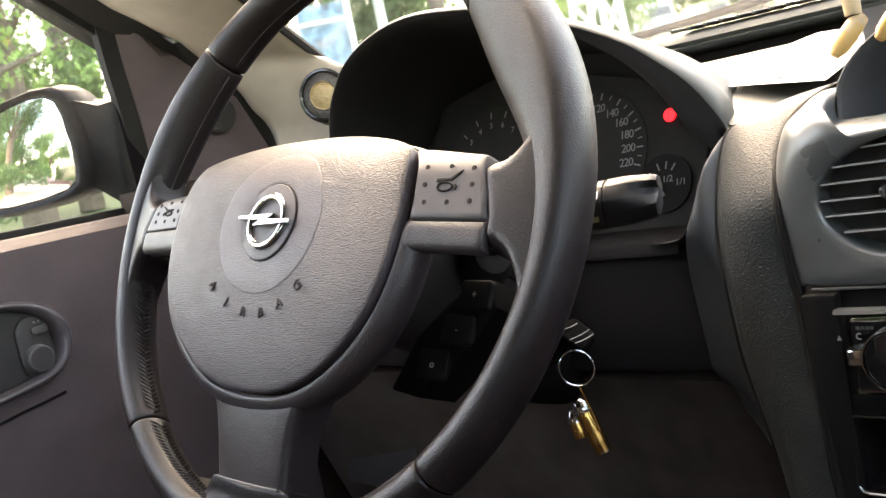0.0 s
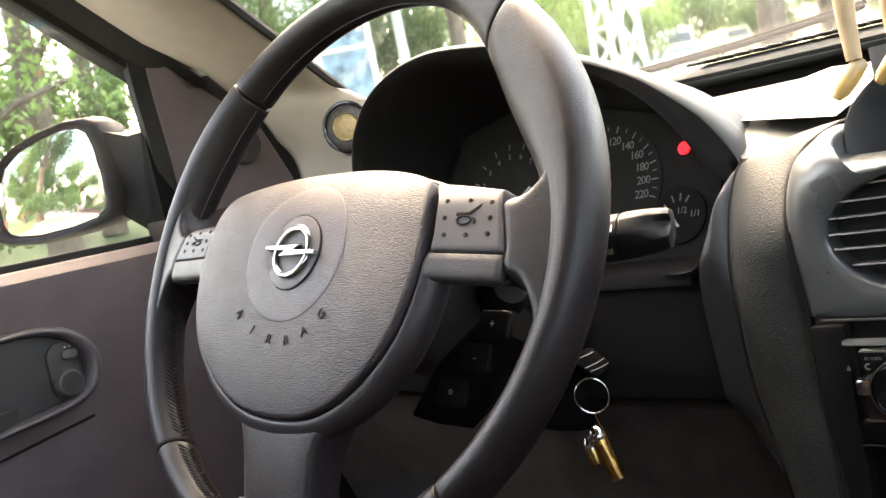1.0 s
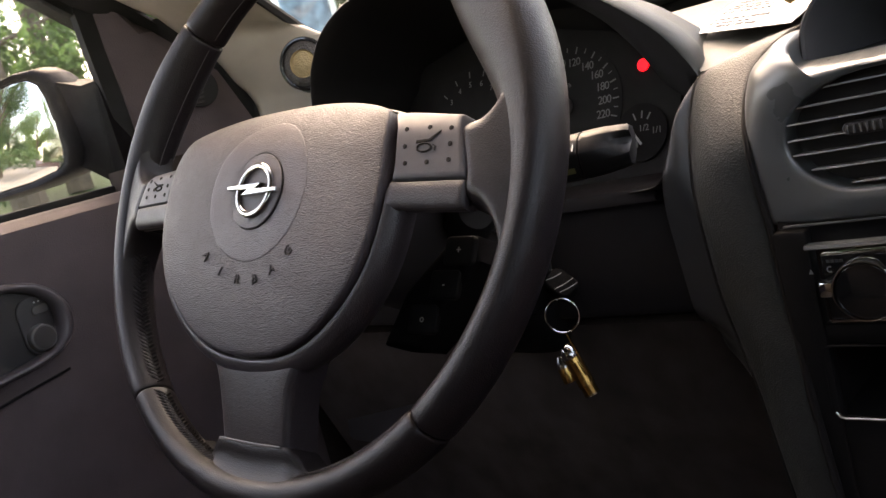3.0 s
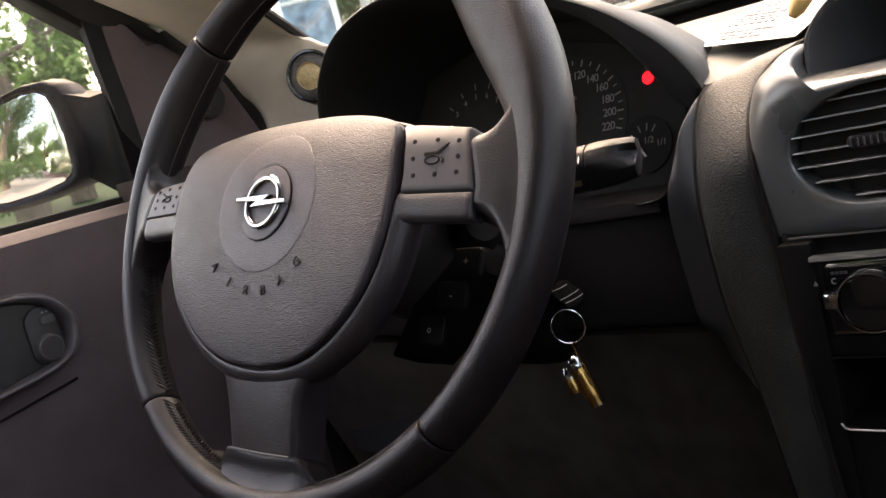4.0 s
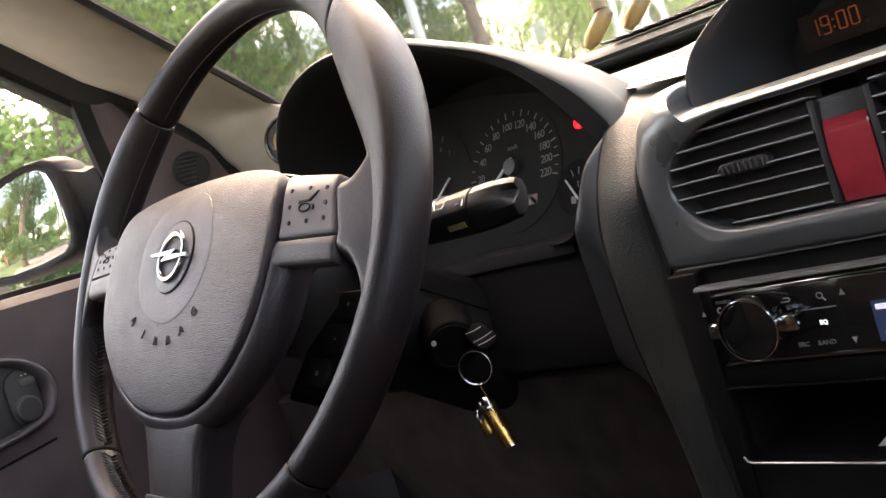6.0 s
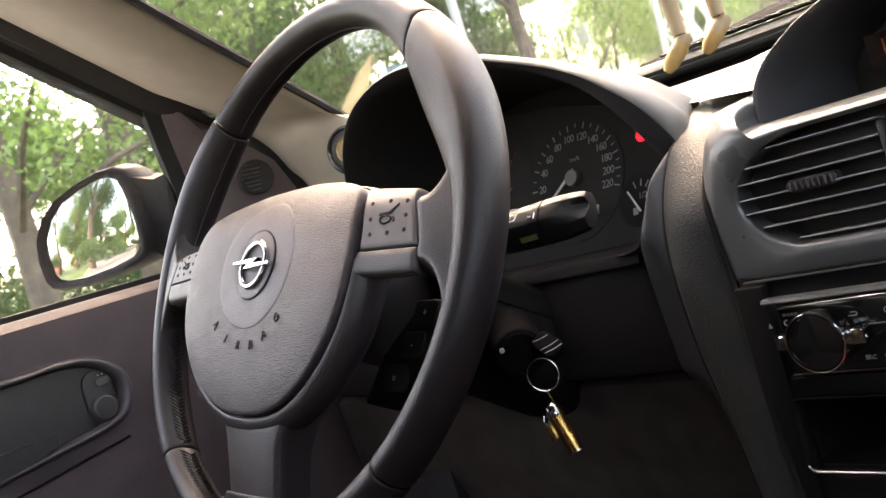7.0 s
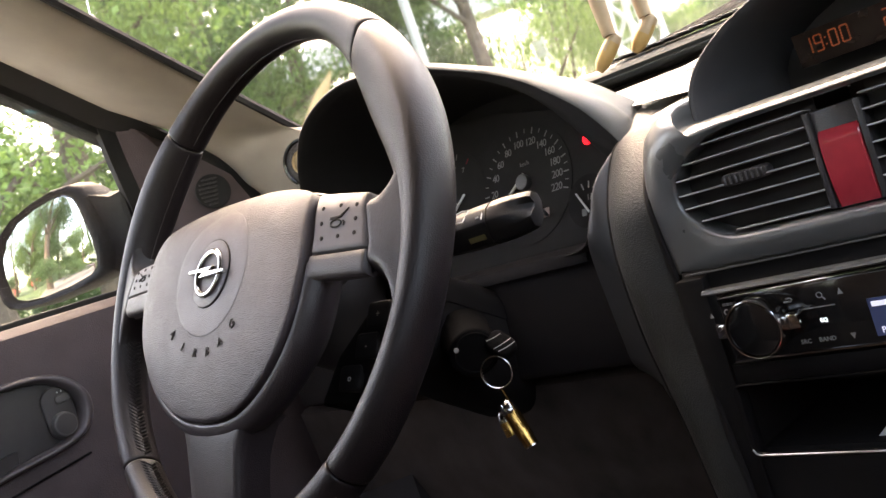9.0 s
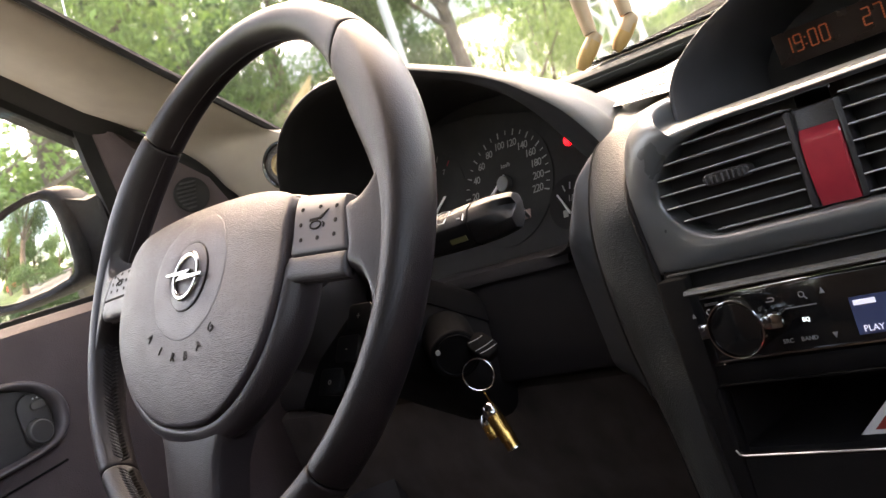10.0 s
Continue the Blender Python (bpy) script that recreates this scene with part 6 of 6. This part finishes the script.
def leaves(centres, radii, count, size, seed):
    """Many small bent leaves in ragged clumps, as vertex and face lists."""
    rs = np.random.RandomState(seed)
    c = np.array(centres)
    r = np.array(radii)
    k = rs.choice(len(c), count, p=r ** 2 / (r ** 2).sum())
    d = rs.normal(size=(count, 3))
    d /= np.linalg.norm(d, axis=1)[:, None]
    p = c[k] + d * (r[k] * rs.uniform(0.35, 1.08, count))[:, None] * np.array((1, 1, 0.8))
    a = rs.normal(size=(count, 3))
    a /= np.linalg.norm(a, axis=1)[:, None]
    b = np.cross(a, rs.normal(size=(count, 3)))
    b /= np.linalg.norm(b, axis=1)[:, None]
    n = np.cross(a, b)
    s = (size * rs.uniform(0.6, 1.4, count))[:, None]
    v = np.stack([p - a * s, p - b * s * 0.5 + n * s * 0.2, p + a * s, p + b * s * 0.5 + n * s * 0.2], 1).reshape(-1, 3)
    f = np.arange(4 * count).reshape(-1, 4)
    return v, f


def mesh_from(name, v, f, mat_, parent):
    me = bpy.data.meshes.new(name)
    o = np.array(HUB - world_of(parent))
    me.from_pydata((v + o).tolist(), [], f.tolist())
    me.materials.append(mat_)
    ob = new(name, me)
    ob.parent = parent
    return ob


def tree(az, d, height, crown_from, crown_r, leafm, seed, lean=0.0, trunk=0.16, count=2600, size=0.09, label="leafy green tree beside the road"):
    rs = random.Random(seed)
    base = away(az, 0, d)
    base.z = ground_z(base.x, base.y)
    t = thing("tree", base, label, "tree", "trees round the car")
    top = base + Vector((lean * height, 0, height * 0.82))
    midp = lerp(base, top, 0.5) + Vector((rs.uniform(-0.1, 0.1), rs.uniform(-0.1, 0.1), 0))
    line = spline([base, midp, top], 10)
    bm = tube(line, [trunk * (1.25 - 0.9 * i / 9) for i in range(10)], 10)
    cs, rr = [], []
    for i in range(9):
        f = rs.uniform(0, 1)
        a = rs.uniform(0, 6.28)
        z0 = crown_from + (height - crown_from) * f
        root = lerp(base, top, min(0.98, max(0.15, z0 / height * 0.8)))
        reach = crown_r * rs.uniform(0.45, 0.95) * (1 - 0.45 * f)
        tip = Vector((base.x + lean * z0 + math.cos(a) * reach, base.y + math.sin(a) * reach, base.z + z0))
        tube([root, lerp(root, tip, 0.5) + Vector((0, 0, 0.15)), tip], [trunk * 0.4, trunk * 0.25, trunk * 0.1], 6, bm=bm)
        for q in (0.6, 1.0):
            cs.append(tuple(lerp(root, tip, q)))
            rr.append(crown_r * rs.uniform(0.22, 0.42))
    part("trunk", bm, BARK, t)
    v, f = leaves(cs, rr, int(count * (2.4 if 67 < az < 90 else 7.0)), size * (0.5 if d < 18 else 0.65), seed)
    mesh_from("crown", v, f, leafm, t)
    return t


def bush(az, d, width, height, leafm, seed, count=2200, size=0.07):
    rs = random.Random(seed)
    base = away(az, 0, d)
    base.z = ground_z(base.x, base.y)
    t = thing("bush", base, "dense leafy green bush on the verge", "bush", "bushes on the verge")
    cs, rr = [], []
    for i in range(12):
        cs.append((base.x + rs.uniform(-0.5, 0.5) * width, base.y + rs.uniform(-0.5, 0.5) * width, base.z + height * rs.uniform(0.15, 0.8)))
        rr.append(height * rs.uniform(0.2, 0.34))
    v, f = leaves(cs, rr, int(count * 2.2), size * 0.7, seed)
    mesh_from("foliage", v, f, leafm, t)
    bm = bmesh.new()
    for i in range(4):
        tube([base, lerp(base, cs[i], 0.6), cs[i]], [0.05, 0.035, 0.015], 6, bm=bm)
    part("stems", bm, BARK, t)


# the ground is one sheet that rises gently ahead and to the left
gx = [-400, -160, -80, -50] + list(np.arange(-40, 41, 4.0)) + [50, 80, 160, 400]
bm = loft([[(x, y, ground_z(x, y)) for x in gx] for y in gx], closed=False)
solid("ground", bm, GRASS, "green grass verge and lawn", "ground", "structure", sharp=80)
rd = [[(x + w, y, ground_z(x + w, y) + 0.015) for y in np.arange(-40, 42, 3.0)] for x, w in ((0, -2.6), (0, -1.2), (0, 1.0), (0, 2.8))]
solid("road", slab(rd, 0.02, (0, 0, -1)), ROADM, "pale dusty road surface under the car", "road", "structure", sharp=80)

tree(66.3, 11, 7.5, 2.3, 2.6, LEAFBRIGHT, 11, 0.02, 0.17, 3000)
tree(72.5, 9, 7.0, 2.2, 2.2, LEAFBRIGHT, 12, -0.06, 0.13, 1300)
tree(40.8, 17, 8.0, 3.4, 2.4, LEAF, 13, -0.03, 0.14, 3600)
tree(57, 16, 9.0, 2.0, 3.2, LEAF, 14, 0.0, 0.2, 3400, 0.11)
tree(52, 20, 8.0, 1.0, 3.6, LEAFDARK, 15, 0.0, 0.2, 3600, 0.12)
tree(62, 19, 9.5, 1.6, 3.4, LEAFDARK, 16, 0.02, 0.22, 3400, 0.12)
tree(47.5, 24, 9.0, 1.6, 3.6, LEAFDARK, 17, 0.0, 0.2, 3200, 0.13)
tree(20.0, 30, 8.0, 1.0, 3.2, LEAFPURPLE, 18, 0.0, 0.2, 3000, 0.12, label="dark purple-leaved tree behind the verge")
tree(23.0, 21, 9.0, 2.5, 3.0, LEAFDARK, 19, 0.0, 0.25, 2600, 0.12)
tree(16, 26, 9.0, 1.5, 3.5, LEAF, 20, 0.0, 0.2, 2600, 0.13)
tree(8, 24, 9.0, 1.5, 3.5, LEAF, 21, 0.0, 0.2, 2200, 0.14)
tree(34, 34, 9.0, 1.0, 4.2, LEAF, 22, 0.0, 0.2, 3400, 0.15)
tree(76, 15, 8.0, 2.4, 2.6, LEAF, 23, 0.0, 0.2, 2200, 0.1)
tree(63.4, 15, 8.0, 1.2, 1.9, LEAF, 25, 0.0, 0.16, 2400)
tree(84, 12, 8.0, 2.0, 2.8, LEAFDARK, 24, 0.0, 0.2, 2200, 0.1)
for i, (az, d) in enumerate(((150, 16), (158, 14), (100, 22), (168, 24))):
    tree(az, d, 8.0 - 0.3 * i, 1.2, 2.6, LEAF if i % 2 else LEAFDARK, 40 + i, 0.0, 0.18, 2600, 0.1)
for i, (x, y) in enumerate(((-2.3, -8.5), (-4.6, -13.0), (-2.6, -16.0), (0.2, -22.0), (3.0, -20.0), (-6.0, -19.0), (4.5, -11.0), (-1.0, -28.0), (7, -6), (8, 1), (7, 8))):
    d = math.hypot(x - 0.52, y + 0.32)
    tree(math.degrees(math.atan2(-(x - 0.52), y + 0.32)), d, 7.0, 0.8, 2.4, LEAF if i % 2 else LEAFDARK, 80 + i, 0.0, 0.18, 2400, 0.1)
bush(39.0, 22, 3.6, 3.4, LEAFBRIGHT, 61, 2600)
bush(36.5, 24, 4.0, 4.0, LEAFBRIGHT, 62, 2600)
bush(36.2, 30, 2.8, 3.9, LEAF, 63, 2400)
bush(43, 26, 4.5, 3.2, LEAFDARK, 64, 2400)
bush(30, 55, 8.0, 5.0, LEAFBRIGHT, 65, 2800, 0.16)
bush(25, 56, 9.0, 5.0, LEAF, 66, 2800, 0.16)
bush(70, 16, 3.0, 2.0, LEAFDARK, 67, 2000)
bush(76, 13, 3.0, 1.7, LEAFDARK, 68, 2000)


def post(name, az, d, h, r, m, label, cat):
    p = away(az, 0, d)
    p.z = ground_z(p.x, p.y)
    t = thing(name, p, label, cat)
    part("pole", tube([p, p + Vector((0, 0, h * 0.5)), p + Vector((0, 0, h))], [r, r * 0.85, r * 0.65], 14), m, t)
    part("base", disc(p, (0, 0, 1), r * 1.8, 0.25, 16, r * 1.3), m, t)
    return t, p


lp, lpp = post("street_lamp", 44.5, 14, 7.0, 0.085, GREYPAINT, "pale grey street lamp post on the verge", "street lamp")
part("lamp_arm", tube([lpp + Vector((0, 0, 6.9)), lpp + Vector((0.5, -0.3, 7.3)), lpp + Vector((1.2, -0.7, 7.4))], 0.04, 8), GREYPAINT, lp)
part("lamp_head", box(lpp + Vector((1.5, -0.9, 7.4)), (0.6, 0.25, 0.12), 0.04), GREYPAINT, lp)
# lattice pylon
py = away(31.7, 0, 20.5)
py.z = ground_z(py.x, py.y)
tow = thing("lattice_pylon", py, "white painted steel lattice pylon", "pylon")
for sx in (-1, 1):
    for sy in (-1, 1):
        part("leg", tube([py + Vector((sx * 0.40, sy * 0.40, 0)), py + Vector((sx * 0.18, sy * 0.18, 7))], 0.075, 6), WHITEPAINT, tow)
for k in range(7):
    z0, z1 = 0.4 + k * 0.9, 1.3 + k * 0.9
    w0, w1 = 0.40 - 0.22 * z0 / 7, 0.40 - 0.22 * z1 / 7
    for s in (-1, 1):
        part("brace", tube([py + Vector((-s * w0, -w0, z0)), py + Vector((s * w1, -w1, z1))], 0.05, 6), WHITEPAINT, tow)
        part("brace", tube([py + Vector((w0, -s * w0, z0)), py + Vector((w1, s * w1, z1))], 0.05, 6), WHITEPAINT, tow)
    part("girt", tube([py + Vector((-w0, -w0, z0)), py + Vector((w0, -w0, z0))], 0.045, 6), WHITEPAINT, tow)
# footbridge far behind the trees
ba, bb = away(60, 10.6, 48), away(30, 11.6, 52)
br = thing("footbridge", lerp(ba, bb, 0.5) + Vector((0, 0, -8)), "pale concrete footbridge deck behind the trees", "bridge")
part("deck", slab([[ba, bb], [ba + Vector((0, 0, 1.1)), bb + Vector((0, 0, 1.1))]], 3.0, (-0.5, 0.85, 0)), CONCRETE, br)
part("soffit", slab([[ba + Vector((0.2, -0.2, -0.45)), bb + Vector((0.2, -0.2, -0.45))], [ba, bb]], 2.6, (-0.5, 0.85, 0)), GREYPAINT, br)
for t in (0.08, 0.92):
    p = lerp(ba, bb, t)
    part("pier", tube([Vector((p.x, p.y, ground_z(p.x, p.y) - 0.2)), p], 0.5, 10), CONCRETE, br)
# small sign, blue hoarding, yellow board
sg_, sp_ = post("road_sign", 37.5, 21, 1.9, 0.03, GREYPAINT, "small pale road sign on a thin post", "sign")
part("plate", box(sp_ + Vector((0, -0.03, 1.75)), (0.34, 0.03, 0.45), 0.01), WHITEPAINT, sg_)
hb = away(48.1, 0, 11)
hb.z = ground_z(hb.x, hb.y)
ho = thing("blue_hoarding", hb, "blue sheet hoarding on pale posts at the roadside", "hoarding")
rot = Matrix.Rotation(radians(48), 3, "Z")
part("sheet", box(hb + Vector((0, 0, 1.2)), (0.56, 0.04, 2.2), 0.005, rot), BLUEP, ho)
for s in (-0.31, 0.31):
    part("post", box(hb + rot @ Vector((s, 0, 0)) + Vector((0, 0, 1.18)), (0.07, 0.07, 2.36), 0.005, rot), WHITEPAINT, ho)
for z in (0.7, 1.4, 2.1):
    part("rail", box(hb + rot @ Vector((0, -0.03, 0)) + Vector((0, 0, z)), (0.6, 0.02, 0.04), 0.003, rot), WHITEPAINT, ho)
yb = Vector((-4.93, 4.00, ground_z(-4.93, 4.00)))
yo = thing("yellow_board", yb, "yellow timber board with a slanting top by the verge", "board")
part("plank", slab([[(-5.06, 3.83, yb.z), (-4.97, 3.94, yb.z), (-4.87, 4.07, yb.z)], [(-5.06, 3.83, 0.92), (-4.97, 3.94, 1.02), (-4.87, 4.07, 1.10)], [(-5.00, 3.90, 1.02), (-4.91, 4.02, 1.20), (-4.81, 4.15, 1.33)]], 0.03, (-0.6, 0.8, 0)), YELLOW, yo)
# low wall by the pylon
w0, w1 = away(32.3, 0, 18.5), away(29.3, 0, 18)
lw = [[(p.x, p.y, ground_z(p.x, p.y) + z) for p in (w0, lerp(w0, w1, 0.5), w1)] for z in (0, 0.55)]
solid("low_wall", slab(lw, 0.3, (-0.4, 0.9, 0)), CONCRETE, "low pale concrete wall on the verge", "wall", "structure")


# parked vehicles beyond the verge
def vehicle(name, az, d, length, width, height, paint, stripe, heading, label):
    """A small boxy car or van: body, cabin with panes, bumper, lamps and four wheels."""
    p = away(az, 0, d)
    p.z = ground_z(p.x, p.y)
    v = thing(name, p, label, "vehicle")
    m = Matrix.Translation(p) @ Matrix.Rotation(radians(heading), 4, "Z")
    at = lambda x, y, z: m @ Vector((x, y, z))
    ring = lambda x, hw, z0, z1, k: [at(x, -hw, z0), at(x, -hw, z1 - k), at(x, -hw * 0.9, z1), at(x, hw * 0.9, z1), at(x, hw, z1 - k), at(x, hw, z0)]
    L, w = length / 2, width / 2
    body = part("body", loft([ring(-L, w * 0.93, 0.28, height * 0.50, 0.06), ring(-L * 0.94, w, 0.22, height * 0.56, 0.06), ring(L * 0.55, w, 0.22, height * 0.56, 0.06), ring(L * 0.92, w * 0.95, 0.22, height * 0.48, 0.06), ring(L, w * 0.86, 0.30, height * 0.40, 0.06)]), paint, v)
    part("cabin", loft([ring(-L * 0.93, w * 0.92, height * 0.54, height * 0.60, 0.02), ring(-L * 0.84, w * 0.88, height * 0.54, height, 0.08), ring(L * 0.25, w * 0.88, height * 0.54, height * 0.98, 0.08), ring(L * 0.58, w * 0.92, height * 0.54, height * 0.60, 0.02)]), paint, v)
    for sgn in (1, -1):
        for x0, x1 in ((-L * 0.78, -L * 0.30), (-L * 0.24, L * 0.22)):
            part("pane", slab([[at(x0, sgn * w * 0.93, height * 0.60), at(x1, sgn * w * 0.93, height * 0.60)], [at(x0 + 0.05, sgn * w * 0.885, height * 0.90), at(x1 - 0.02, sgn * w * 0.885, height * 0.90)]], 0.02, m.to_3x3() @ Vector((0, sgn, 0))), PURPLE, v)
        for x in (-L * 0.62, L * 0.60):
            wh = part("wheel", disc(at(x, sgn * (w - 0.12), 0.28), m.to_3x3() @ Vector((0, sgn, 0)), 0.28, 0.14, 20, bevel=0.03), RUBBER, v)
            part("rim", disc(at(x, sgn * (w + 0.015), 0.28), m.to_3x3() @ Vector((0, sgn, 0)), 0.17, 0.015, 16), GREYPAINT, wh)
        part("rear_lamp", slab([[at(-L - 0.01, sgn * w * 0.70, height * 0.36), at(-L - 0.01, sgn * w * 0.88, height * 0.36)], [at(-L - 0.01, sgn * w * 0.70, height * 0.47), at(-L - 0.01, sgn * w * 0.88, height * 0.47)]], 0.03, m.to_3x3() @ Vector((-1, 0, 0))), REDLENS, v)
        if stripe:
            part("stripe", slab([[at(-L * 0.90, sgn * w * 1.0, height * 0.30), at(L * 0.86, sgn * w * 0.97, height * 0.30)], [at(-L * 0.90, sgn * w * 1.0, height * 0.46), at(L * 0.86, sgn * w * 0.97, height * 0.44)]], 0.02, m.to_3x3() @ Vector((0, sgn, 0))), stripe, v, "blue stripe")
    part("rear_pane", slab([[at(-L * 0.945, -w * 0.72, height * 0.61), at(-L * 0.945, w * 0.72, height * 0.61)], [at(-L * 0.875, -w * 0.68, height * 0.90), at(-L * 0.875, w * 0.68, height * 0.90)]], 0.03, m.to_3x3() @ Vector((-1, 0, 0.1))), PURPLE, v)
    if stripe:
        part("stripe", slab([[at(-L * 1.0, -w * 0.66, height * 0.34), at(-L * 1.0, w * 0.66, height * 0.34)], [at(-L * 1.0, -w * 0.66, height * 0.47), at(-L * 1.0, w * 0.66, height * 0.47)]], 0.03, m.to_3x3() @ Vector((-1, 0, 0))), stripe, v, "blue stripe")
    part("bumper", box(at(-L - 0.03, 0, 0.33), (0.10, width * 0.9, 0.14), 0.03, m.to_3x3()), GREYPAINT, v)


VANBLUE = material("van_blue", (0.05, 0.17, 0.36), 0.35, var=0.05, vscale=2, bump=0.0)
CREAM = material("cream_paint", (0.55, 0.50, 0.24), 0.35, var=0.05, vscale=2, bump=0.0)
REDCAR = material("red_paint", (0.45, 0.05, 0.04), 0.35, var=0.05, vscale=2, bump=0.0)
vehicle("van", 29.1, 44, 3.6, 1.6, 1.6, WHITEPAINT, VANBLUE, 148, "white van with a blue stripe parked behind the verge")
vehicle("car", 25.9, 46, 3.4, 1.5, 1.25, CREAM, None, 150, "pale yellow car parked behind the verge")
vehicle("car", 161, 21, 3.9, 1.7, 1.4, REDCAR, None, 80, "red car parked behind along the road")
vehicle("car", 150.5, 24, 3.9, 1.7, 1.4, REDCAR, None, 75, "red car parked behind along the road")
for i, (az, d) in enumerate(((31, 60), (27.5, 58), (24, 57), (20.5, 55), (16.5, 52), (12, 50), (8, 48))):
    bush(az, d, 8.0, 5.6, LEAFDARK if i % 2 else LEAF, 90 + i, 3200, 0.16)
